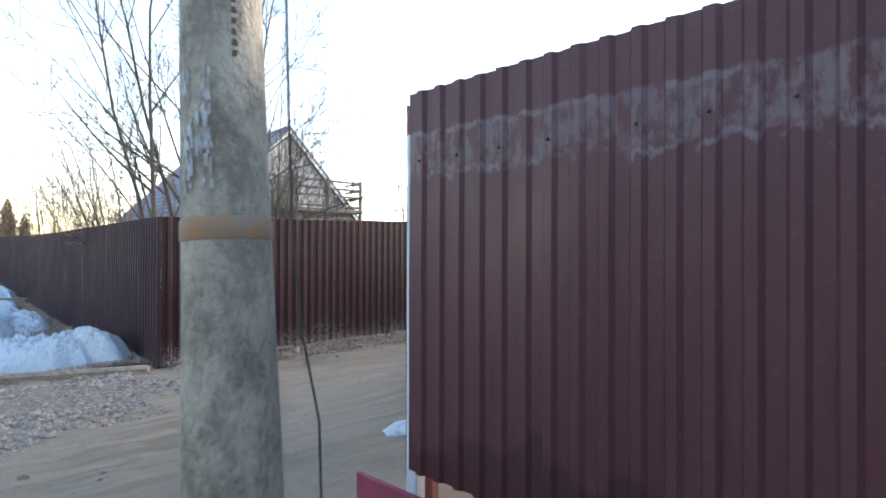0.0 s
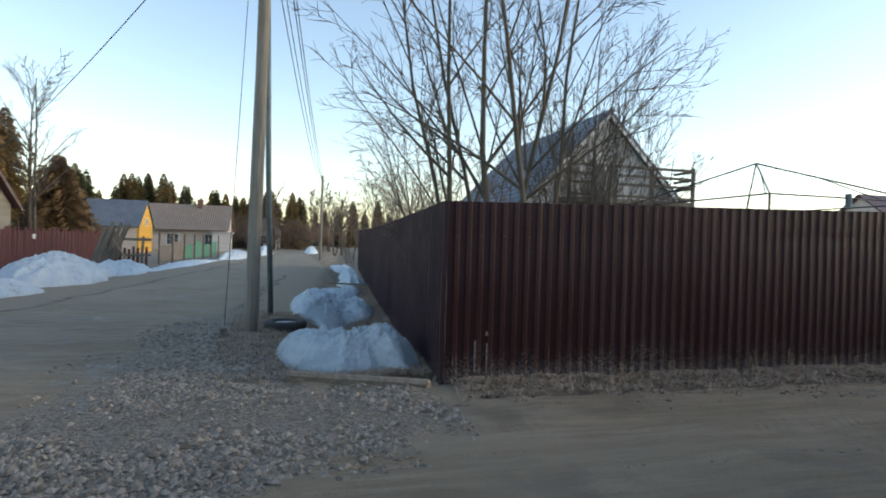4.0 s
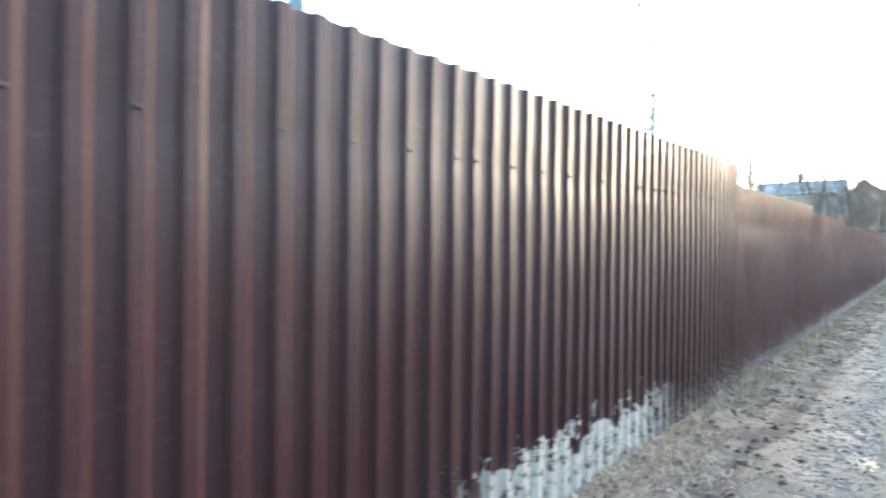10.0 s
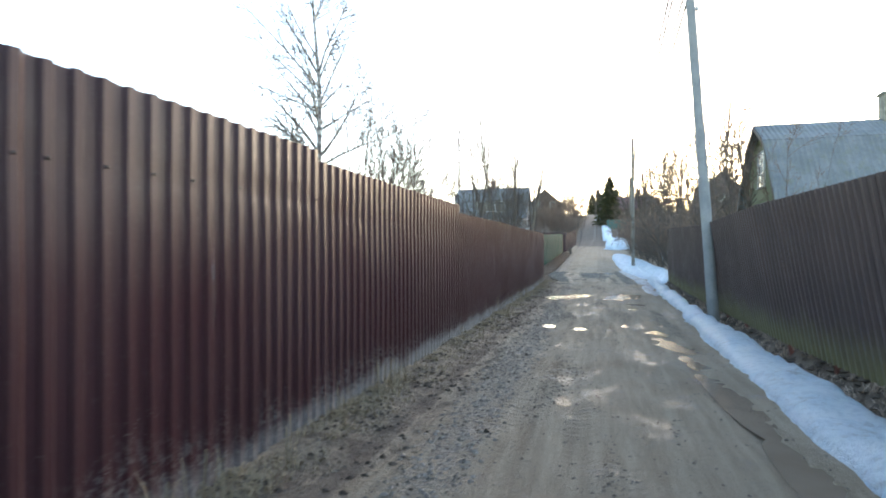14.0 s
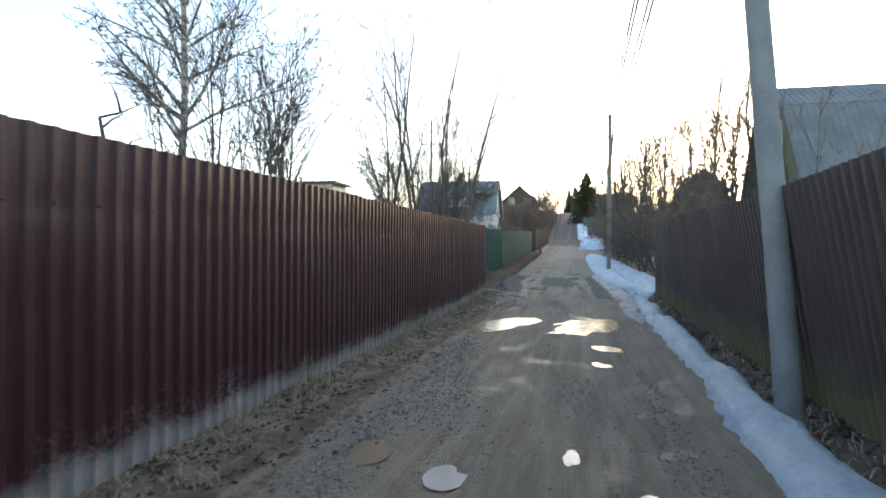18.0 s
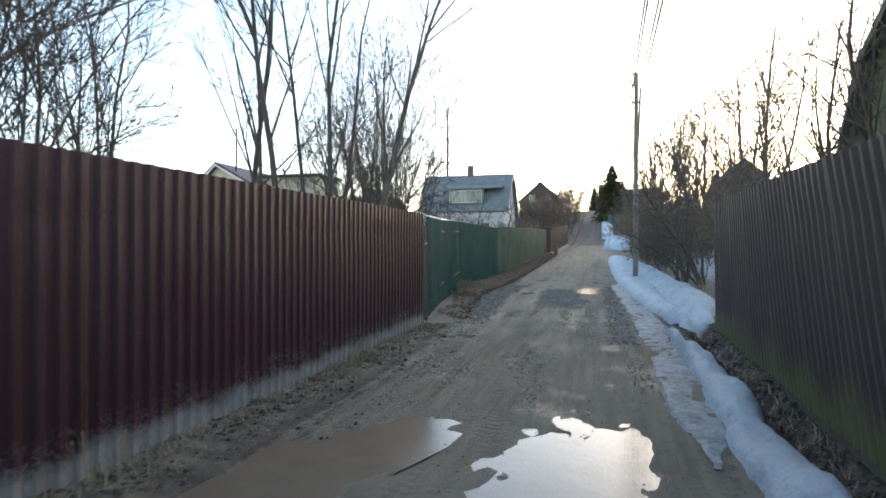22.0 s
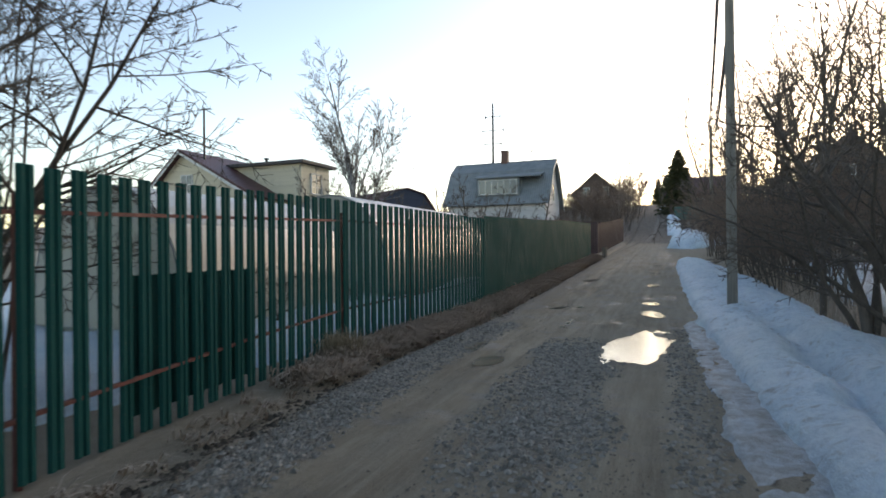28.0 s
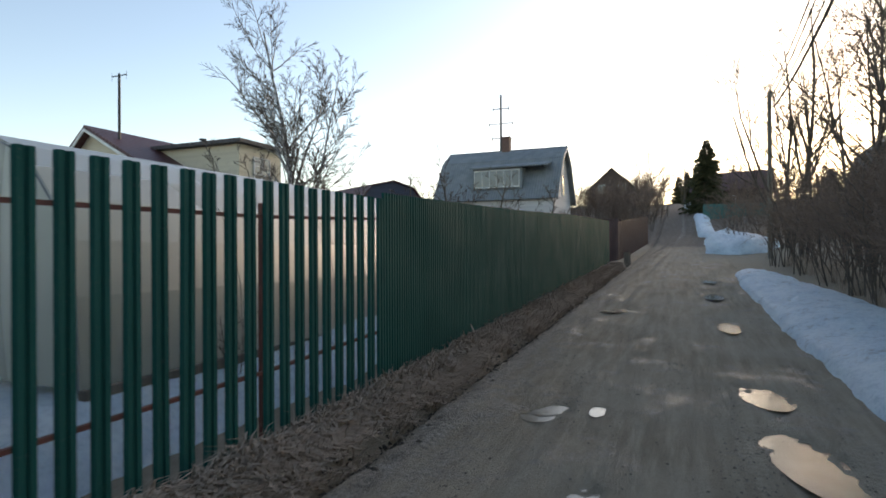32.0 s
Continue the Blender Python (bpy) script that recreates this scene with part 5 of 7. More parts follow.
def grow(m_thick, m_thin, p, d, length, r, depth, rnd, k):
    """One limb with its side limbs. k: (wander, lift, side limbs, side angle, side length, thin below)."""
    wander, lift, sides, angle, ratio, thin = k[:6]
    fine = k[6] if len(k) > 6 else 0.0035
    n = 5 if depth == 0 else (4 if r > thin else 3)
    pts, rad = [p.copy()], [r]
    d = d.normalized()
    for i in range(n):
        d = (d + Vector((rnd.gauss(0, wander), rnd.gauss(0, wander), rnd.gauss(0, wander) + lift))).normalized()
        p = p + d * (length / n)
        pts.append(p.copy())
        rad.append(max(r * (1 - 0.78 * (i + 1) / n), fine * 0.5))
    (m_thick if r > thin else m_thin).tube(pts, rad, 8 if r > 0.05 else (5 if r > thin else 3), False)
    if depth >= len(sides):
        return
    for s in range(sides[depth]):
        f = rnd.uniform(0.25, 0.98) if depth else rnd.uniform(0.3, 0.98)
        i = min(int(f * n), n - 1)
        q = pts[i].lerp(pts[i + 1], f * n - i)
        along = (pts[i + 1] - pts[i]).normalized()
        out = along.orthogonal().normalized()
        out.rotate(Matrix.Rotation(rnd.uniform(0, 2 * math.pi), 3, along))
        a = radians(rnd.gauss(angle, 9))
        way = along * math.cos(a) + out * math.sin(a)
        rr = max(r * (1 - 0.78 * f) * rnd.uniform(0.45, 0.7), fine)
        grow(m_thick, m_thin, q, way, length * ratio * rnd.uniform(0.65, 1.15) * (1.15 - 0.5 * f), rr, depth + 1, rnd, k)


def bare_tree(label, at, stems, seed, k, bark=BARK, twig=TWIG, name="bare_tree", category="tree", group="bare trees"):
    """A leafless tree or shrub. stems: (dx, dy, lean x, lean y, length, radius)."""
    rnd = random.Random(seed)
    ob = thing(name, label, category, group, (at[0], at[1], level(at[0], at[1]) - 0.1))
    thin_mesh = Mesh()
    for dx, dy, lx, ly, length, r in stems:
        t = Mesh()
        grow(t, thin_mesh, Vector((dx, dy, 0)), Vector((lx, ly, 1)), length, r, 0, rnd, k)
        part("trunk" if len(stems) == 1 else "stem", t, bark, ob, smooth=True)
    if thin_mesh.v:
        part("crown", thin_mesh, twig, ob, "fine leafless twigs")
    return ob


def shrub(label, at, count, height, spread, seed, k=None, bark=BARK, r=0.028, twig=TWIG, name="bare_shrub"):
    rnd = random.Random(seed * 13 + 1)
    stems = []
    for i in range(count):
        a, q = rnd.uniform(0, 2 * math.pi), math.sqrt(rnd.random()) * spread
        dx, dy = math.cos(a) * q, math.sin(a) * q
        stems.append((dx, dy, dx * 0.22 + rnd.gauss(0, 0.1), dy * 0.22 + rnd.gauss(0, 0.1), height * rnd.uniform(0.7, 1.08), r * rnd.uniform(0.6, 1.25)))
    return bare_tree(label, at, stems, seed, k or (0.07, 0.03, (7, 4), 36, 0.36, 0.012), bark, twig, name, "shrub", "bare shrubs")


K_WILLOW = (0.085, 0.02, (10, 8, 6), 33, 0.40, 0.014, 0.0045)
K_BIRCH = (0.07, -0.02, (34, 14, 9), 42, 0.31, 0.014, 0.012)
K_TALL = (0.085, 0.05, (11, 6, 4), 33, 0.38, 0.012, 0.008)
K_FRUIT = (0.16, 0.01, (9, 7, 5), 52, 0.50, 0.013)

# by the corner of the brown fence
bare_tree("old willow with several grey-olive trunks behind the fence corner", (-8.85, 4.15),
          [(0, 0, -0.02, 0.02, 7.4, 0.062), (-0.2, -0.35, -0.02, -0.05, 6.6, 0.05), (0.25, 0.45, 0.03, 0.06, 7.2, 0.05), (-0.1, 0.7, 0.0, 0.16, 6.6, 0.042), (-0.5, 0.1, -0.12, -0.04, 6.8, 0.045), (-0.3, -0.45, -0.04, -0.15, 6.4, 0.042), (-0.1, 0.2, 0.0, 0.0, 7.0, 0.045)], 11, K_WILLOW, BARK_GREEN)
shrub("spreading bare willow shrub behind the brown fence", (-9.6, 5.9), 15, 4.4, 0.45, 12, (0.05, 0.02, (8, 5, 3), 26, 0.42, 0.011, 0.0045), BARK_GREEN, 0.02)
shrub("spreading bare willow shrub behind the brown fence", (-10.2, 6.9), 13, 4.0, 0.5, 14, (0.05, 0.02, (8, 5, 3), 28, 0.42, 0.011, 0.0045), BARK_GREEN, 0.02)
for i, (x, y, n, h) in enumerate(((-13.0, 5.2, 9, 4.3), (-16.0, 5.6, 10, 4.8), (-19.5, 5.7, 10, 4.4), (-23.5, 6.2, 10, 4.8), (-28, 6.6, 10, 4.6), (-33, 7.2, 10, 5.0), (-40, 6.0, 11, 4.8), (-47, 6.5, 11, 5.4))):
    shrub("thicket of bare branches over the street fence", (x, y), n, h, 1.0, 30 + i, (0.09, 0.02, (8, 5, 3), 38, 0.38, 0.012, 0.006), BARK, 0.03, TWIG_RED)

# along the lane, behind the long brown fence
snag = thing("broken_tree", "snapped dead tree with two bent limbs behind the fence", "tree", "", (-14.3, 31.4, 0))
part("trunk", Mesh().tube([(0.05, 0.15, -0.1), (0.02, 0.06, 2.0), (0, 0, 3.55), (0, -0.1, 3.93)], [0.09, 0.06, 0.04, 0.028], 8), BARK, snag, smooth=True)
for _limb in (((0, -0.1, 3.93), (0, 0.48, 4.17), (-0.05, 1.03, 4.47)), ((0, -0.02, 3.75), (0, 0.25, 3.98), (0, 0.5, 4.13)), ((0, 0.45, 4.15), (0, 0.33, 4.48), (0, 0.19, 4.66)), ((0.02, 0.08, 1.6), (0, 0.72, 3.59), (-0.05, 1.6, 3.99))):
    part("limb", Mesh().tube(_limb, [0.026, 0.02, 0.009], 6), BARK, snag, smooth=True)
bare_tree("tall birch with fine drooping twigs", (-17.7, 38.1), [(0, 0, 0.01, 0.0, 14.5, 0.17)], 41, K_BIRCH, BARK_BIRCH, TWIG)
for i, (x, y, n, h) in enumerate(((-13.4, 34.6, 6, 7.0), (-12.3, 35.6, 6, 6.6), (-15.2, 36.0, 5, 7.6), (-14.8, 38.5, 5, 7.6))):
    shrub("clump of slender bare trees behind the fence", (x, y), n, h, 0.55, 50 + i, K_TALL, BARK, 0.045)
for i, (x, y, h, r, lx, ly) in enumerate(((-9.98, 36.73, 7.4, 0.062, 0.0, 0.0), (-9.16, 36.55, 7.2, 0.066, 0.02, 0.02), (-8.69, 36.87, 7.0, 0.055, 0.03, 0.04), (-8.36, 37.1, 7.0, 0.075, 0.27, 0.17), (-8.95, 37.6, 6.8, 0.05, 0.10, 0.05), (-9.5, 37.9, 7.2, 0.05, 0.04, -0.03), (-10.5, 37.6, 7.0, 0.05, -0.05, 0.02))):
    bare_tree("slender bare grey tree near the brown fence's end", (x, y), [(0, 0, lx, ly, h, r)], 60 + i, (0.07, 0.05, (9, 6, 4), 28, 0.36, 0.013, 0.006), BARK, TWIG)
for i, (x, y, n, h) in enumerate(((-9.3, 41.0, 18, 6.2), (-9.9, 42.2, 16, 5.6), (-9.1, 40.0, 14, 5.6), (-10.6, 40.9, 14, 6.4))):
    shrub("dense bare shrub pressing on the green fence", (x, y), n, h, 0.5, 70 + i, (0.08, 0.03, (8, 6, 3), 32, 0.34, 0.010, 0.0045), BARK, 0.018)
bare_tree("gnarled apple tree with low spreading branches", (-11.0, 42.6), [(0, 0, 0.1, 0.25, 5.4, 0.09), (0.1, 0.1, 0.22, 0.34, 4.6, 0.05), (-0.1, 0, 0.0, 0.3, 5.0, 0.055), (0, 0.1, 0.35, 0.2, 4.4, 0.05), (0, 0, 0.12, 0.5, 3.4, 0.035), (-0.3, 0, -0.3, 0.3, 4.6, 0.06)], 75, (0.13, -0.01, (13, 9, 5), 48, 0.38, 0.012, 0.006), BARK, TWIG)
bare_tree("gnarled apple tree with low spreading branches", (-10.5, 46.6), [(0, 0, 0.1, -0.3, 1.5, 0.05), (0.1, 0.1, 0.3, 0.1, 1.4, 0.04)], 76, K_FRUIT, BARK, TWIG)
shrub("low bare currant bush in the garden snow", (-10.4, 49.8), 9, 1.1, 0.3, 77, None, BARK, 0.012)
shrub("low bare currant bush in the garden snow", (-10.6, 53.0), 9, 1.2, 0.3, 78, None, BARK, 0.012)
bare_tree("birch with a fine twiggy crown beside the cream house", (-20.6, 67.8), [(0, 0, 0.0, 0.02, 11.2, 0.15), (0.15, 0.1, 0.16, 0.05, 8.5, 0.08), (-0.15, 0.0, -0.15, 0.05, 8.0, 0.08)], 81, (0.07, 0.03, (22, 12, 8), 38, 0.36, 0.014, 0.011), BARK_BIRCH, TWIG)
bare_tree("spreading garden tree under the birch", (-20.9, 66.6), [(0, 0, 0.05, 0, 5.6, 0.10), (0.1, 0, 0.4, 0.1, 5.0, 0.07), (0, 0, -0.4, 0.1, 5.0, 0.07), (0, 0, 0.7, 0.0, 4.2, 0.05), (0, 0, -0.7, 0.0, 4.2, 0.05)], 82, (0.1, 0.03, (11, 8, 5), 42, 0.40, 0.016, 0.015), BARK, TWIG)
for i, (x, y, h) in enumerate(((-23.5, 66.0, 4.6), (-18.3, 74.6, 4.8), (-16.9, 75.5, 4.9), (-15.0, 79.0, 4.6), (-13.0, 81.0, 4.0), (-19.5, 72.0, 4.2))):
    bare_tree("old garden fruit tree without leaves", (x, y), [(0, 0, 0.05, 0, h, 0.10), (0.05, 0.05, 0.3, 0.1, h * 0.8, 0.07), (0, 0.05, -0.28, 0.12, h * 0.8, 0.07)], 85 + i, (0.11, 0.03, (8, 6, 4), 44, 0.42, 0.018, 0.016), BARK, TWIG)

# on the right of the lane
for i, (x, y, n, h) in enumerate(((-1.6, 41.5, 5, 3.2), (-0.6, 45.5, 6, 3.8), (-0.9, 53.5, 8, 3.2), (-1.4, 56.0, 22, 3.2), (-1.3, 58.0, 24, 3.2), (-1.2, 60.5, 24, 3.4), (-1.4, 62.5, 24, 3.4), (-1.3, 65.0, 24, 3.4), (-1.3, 67.5, 22, 3.4), (-1.6, 71.0, 20, 3.4), (-1.8, 75.0, 20, 3.2))):
    shrub("tangle of bare brush beside the snow bank", (x, y), n, h, 0.8, 100 + i, (0.13, 0.0, (11, 8), 44, 0.40, 0.011, 0.007), BARK, 0.022, TWIG_RED)
for i, (x, y, lx, ly, h) in enumerate(((-1.35, 48.6, -0.24, -0.05, 4.2), (-1.95, 48.9, -0.06, 0.05, 3.8), (0.3, 53.2, -0.22, 0.0, 4.4), (-0.4, 44.6, -0.2, 0.1, 4.6))):
    bare_tree("leaning old apple tree with a crooked trunk behind wire", (x, y), [(0, 0, lx, ly, h, 0.085), (0.02, 0.02, lx - 0.18, ly + 0.15, h * 0.9, 0.05), (0, 0, lx + 0.3, ly + 0.05, h * 0.9, 0.05), (0, 0, lx + 0.1, ly + 0.3, h * 0.85, 0.045)], 320 + i, (0.15, 0.02, (9, 8, 5), 50, 0.42, 0.013, 0.006), BARK, TWIG)
for i, (x, y, h, r) in enumerate(((-1.85, 52.0, 6.6, 0.06), (0.4, 52.0, 6.5, 0.07), (1.2, 47.5, 7.0, 0.08), (2.4, 56.0, 8.5, 0.09), (3.0, 58.5, 10.5, 0.10), (1.5, 63.0, 9.0, 0.08), (3.6, 69.0, 10.5, 0.10), (0.6, 71.0, 9.0, 0.09), (5.5, 64.0, 9.0, 0.09), (2.2, 78.0, 10.5, 0.11), (4.4, 82.0, 11.5, 0.12))):
    bare_tree("thin bare tree against the evening sky", (x, y), [(0, 0, random.Random(i).uniform(-0.14, 0.1), 0, h, r)], 120 + i, (0.08, 0.03, (20, 8, 3), 40, 0.36, 0.014, 0.013), BARK, TWIG)
for i, (x, y, h, r) in enumerate(((-0.9, 77.5, 10.5, 0.12), (0.2, 72.0, 10.0, 0.12), (1.4, 67.5, 10.5, 0.12), (-0.3, 85.0, 11.0, 0.13), (2.0, 76.0, 11.0, 0.13), (3.0, 62.5, 10.0, 0.11))):
    bare_tree("large bare tree with a wide crown over the brush", (x, y), [(0, 0, 0.02, 0, h, r), (0.2, 0.1, 0.22, 0.1, h * 0.85, r * 0.7), (-0.2, 0.1, -0.25, 0.0, h * 0.85, r * 0.7), (0, -0.2, 0.0, -0.2, h * 0.8, r * 0.6)], 220 + i, (0.09, 0.04, (13, 6, 3), 36, 0.40, 0.016, 0.013), BARK, TWIG)
for i, (x, y, n, h) in enumerate(((2.0, 41.5, 8, 5.5), (3.5, 44.0, 8, 6.0), (0.5, 60.0, 8, 5.0), (3.2, 73.0, 9, 6.0), (-1.5, 90.0, 12, 4.0), (0.5, 94.0, 12, 5.0), (-1.0, 100.0, 12, 4.6), (2.5, 97.0, 12, 5.5), (-1.2, 108.0, 12, 5.0), (-9.6, 100.0, 12, 3.6), (-9.4, 107.0, 12, 4.2), (-9.0, 114.0, 12, 4.5), (-8.7, 122.0, 12, 4.8), (-8.8, 131.0, 12, 5.2))):
    shrub("thicket of bare brush on the slope", (x, y), n, h, 1.4, 140 + i, (0.1, 0.02, (9, 6), 40, 0.38, 0.014, 0.012), BARK, 0.03, TWIG_RED)
for i, (x, y, h) in enumerate(((-21, 118, 8.5), (-24, 125, 9.5), (-11.5, 140, 9.0), (-10.0, 150, 9.5), (-5.5, 172, 9), (-3.5, 176, 9.5), (2.0, 160, 9.0), (7, 135, 9), (-30, 140, 9), (12, 122, 9))):
    bare_tree("distant bare tree on the hill", (x, y), [(0, 0, 0.03, 0, h, 0.12), (0.2, 0, 0.2, 0, h * 0.8, 0.08), (-0.2, 0, -0.18, 0, h * 0.8, 0.08)], 160 + i, (0.09, 0.03, (12, 7, 4), 38, 0.38, 0.02, 0.018), BARK, TWIG)

bare_tree("tall bare aspen behind the weathered fence", (5.9, 69.8), [(0, 0, 0.0, 0.0, 16.5, 0.16)], 341, (0.06, 0.03, (26, 9, 5), 40, 0.30, 0.014, 0.012), BARK, TWIG)
bare_tree("wide old garden tree over the weathered fence", (0.9, 43.5), [(0, 0, 0.0, 0.05, 8.0, 0.11), (0, 0, -0.2, 0.0, 7.0, 0.08), (0, 0, 0.25, 0.1, 7.0, 0.07), (0.05, 0, -0.1, 0.3, 7.0, 0.07)], 342, (0.12, 0.03, (10, 8, 5), 42, 0.42, 0.013, 0.007), BARK, TWIG)

# birch and garden trees by the side street
bare_tree("slim bare tree with two stems behind the picket fence", (-39.5, -13.0), [(0, 0, -0.03, -0.04, 10.5, 0.12), (0.3, 0.4, 0.05, 0.06, 10.0, 0.11)], 180, (0.07, 0.04, (18, 9, 4), 34, 0.34, 0.014, 0.012), BARK, TWIG)
for i, (x, y, h) in enumerate(((-92, -1.0, 9.0), (-70, 6.5, 7.5), (-78, 8.0, 8.0), (-88, 7.0, 8.5), (-99, 7.5, 9.0), (-110, 5.0, 10.0), (-120, 2.5, 10.0), (-130, 6, 11))):
    bare_tree("bare tree far down the street", (x, y), [(0, 0, 0.02, 0, h, 0.12), (0.2, 0.1, 0.15, 0.1, h * 0.85, 0.08)], 190 + i, (0.08, 0.03, (14, 8, 3), 36, 0.36, 0.02, 0.025), BARK, TWIG_RED)


def conifer_parts(height, radius, seed, droop=0.35, dense=1.0):
    rnd = random.Random(seed)
    crown = Mesh()
    whorls = int(height * 3.4 * dense)
    for w in range(whorls):
        f = (w + rnd.random() * 0.6) / whorls
        z = height * (0.06 + 0.94 * f)
        reach = radius * (1 - f) ** 0.72 * rnd.uniform(0.75, 1.15) + 0.05
        for b in range(rnd.randint(8, 11)):
            a = rnd.uniform(0, 2 * math.pi)
            L = reach * rnd.uniform(0.6, 1.1)
            ca, sa = math.cos(a), math.sin(a)
            n = max(3, int(L / 0.28))
            for s in range(n):
                g = (s + 0.6) / n
                px, py, pz = ca * L * g, sa * L * g, z - droop * L * g * g + 0.10 * L * g
                size = (0.34 + 0.42 * (1 - g)) * min(1.0, 0.35 + L * 0.5) * rnd.uniform(0.7, 1.3)
                for side in (-1, 1):
                    sx, sy = -sa * side * size + ca * size * 0.55, ca * side * size + sa * size * 0.55
                    hang = size * rnd.uniform(0.25, 0.9)
                    crown.add([(px, py, pz + 0.03), (px + sx * 0.55 + ca * 0.1, py + sy * 0.55 + sa * 0.1, pz - hang * 0.2), (px + sx, py + sy, pz - hang), (px + sx * 0.4 - ca * 0.08, py + sy * 0.4 - sa * 0.08, pz - hang * 0.7)], [(0, 1, 2, 3)])
    return crown


def conifer(label, height, radius, seed, material=NEEDLES, droop=0.35, dense=1.0):
    ob = thing("spruce", label, "conifer", "conifers")
    part("trunk", Mesh().tube([(0, 0, -0.5), (0, 0, height * 0.5), (0, 0, height * 0.99)], [height * 0.014 + 0.03, height * 0.008 + 0.02, 0.01], 7), BARK, ob)
    part("crown", conifer_parts(height, radius, seed, droop, dense), material, ob, "dense needled boughs")
    return ob


def stand(kinds, spots):
    """Puts copies of grown trees at (x, y, height factor, turn, kind)."""
    used = set()
    for x, y, s, a, k in spots:
        m = pose(x, y, level(x, y) - 0.1, 0, 0, a) @ Matrix.Diagonal((s, s, s, 1))
        if k in used:
            copy_thing(kinds[k], m)
        else:
            kinds[k].matrix_basis = m
            used.add(k)


big_spruces = [conifer("tall dark spruce behind the houses of the side street", 16.0, 4.2, 1), conifer("tall dark spruce behind the houses of the side street", 15.0, 3.9, 2),
               conifer("tall brownish spruce behind the houses of the side street", 15.5, 4.4, 3, NEEDLES_WARM, 0.5)]
rnd_s = random.Random(77)
spots = [(-53.0, -30.5, 0.93, 20, 0), (-55.0, -27.5, 0.98, 80, 2), (-56.5, -24.8, 1.0, 150, 0), (-59.0, -22.4, 0.82, 220, 2), (-54.2, -29.2, 0.9, 300, 1), (-58.0, -33.0, 0.95, 40, 1), (-49.0, -37.5, 0.7, 10, 1), (-61, -26, 1.0, 10, 2), (-55.8, -26.2, 0.94, 60, 1), (-57.2, -23.6, 0.92, 200, 2), (-60.0, -28.5, 1.0, 140, 2), (-62.0, -25.0, 0.98, 250, 0)]
for i in range(54):
    y = -44 + i * 0.9
    spots.append((-114 + rnd_s.uniform(-13, 10), y + rnd_s.uniform(-1.2, 1.2), (0.55 + 0.42 * rnd_s.random() ** 1.5) * (1.0 if i < 30 else 0.82), rnd_s.uniform(0, 360), (2, 2, 0, 2, 1)[i % 5]))
for i in range(16):
    spots.append((-165 + rnd_s.uniform(-9, 9), -22 + i * 3.3, rnd_s.uniform(0.65, 0.9), rnd_s.uniform(0, 360), (2, 1)[i % 2]))
stand(big_spruces, spots)
thuja = conifer("bushy brown-green conifer beside the red-roofed house", 6.4, 3.3, 9, RUSTY_SCRUB, 0.7, 2.4)
thuja.matrix_basis = pose(-42.0, -12.4, 0)
hill_spruce = [conifer("dark spruce on the hill beside the lane", 9.4, 3.0, 15, NEEDLES, 0.3, 1.7), conifer("dark spruce far up the hill", 9.0, 2.6, 16, NEEDLES, 0.3, 1.4)]
# brush on the slope at the end of the lane
brush = [shrub("bare brown brush on the slope at the lane's end", (-12 + i, 103 + i), 12, 4.2, 1.5, 240 + i, (0.1, 0.02, (9, 6), 40, 0.38, 0.014, 0.014), BARK, 0.03, TWIG_RED) for i in range(3)]
rnd_b = random.Random(91)
for i in range(46):
    y = rnd_b.uniform(98, 178)
    x = rnd_b.choice((rnd_b.uniform(-17, -8.8), rnd_b.uniform(-2.6, 9)))
    s = rnd_b.uniform(0.8, 1.25)
    copy_thing(brush[i % 3], pose(x, y, level(x, y) - 0.1, 0, 0, rnd_b.uniform(0, 360)) @ Matrix.Diagonal((s, s, s, 1)))
for i in range(34):
    x, y, s = rnd_b.uniform(-100, -84), -24 + i * 0.95, rnd_b.uniform(0.9, 1.35)
    copy_thing(brush[i % 3], pose(x, y, level(x, y) - 0.1, 0, 0, rnd_b.uniform(0, 360)) @ Matrix.Diagonal((s, s, s, 1)))
for i in range(16):
    x, y, s = rnd_b.uniform(-0.8, 9), rnd_b.uniform(58, 98), rnd_b.uniform(0.7, 1.0)
    copy_thing(brush[i % 3], pose(x, y, level(x, y) - 0.1, 0, 0, rnd_b.uniform(0, 360)) @ Matrix.Diagonal((s, s, s, 1)))
for i in range(16):
    x, y, s = rnd_b.uniform(-32, -10), rnd_b.uniform(76, 92), rnd_b.uniform(0.5, 0.8)
    copy_thing(brush[i % 3], pose(x, y, level(x, y) - 0.1, 0, 0, rnd_b.uniform(0, 360)) @ Matrix.Diagonal((s, s, s, 1)))
stand(hill_spruce, [(-2.9, 126, 1.0, 0, 0), (-6.5, 205, 0.9, 60, 1), (-4.5, 208, 1.0, 160, 0), (-1.5, 206, 1.05, 260, 1), (1.0, 204, 0.95, 20, 0), (8.5, 118, 0.6, 90, 1)])

# ---- houses ----


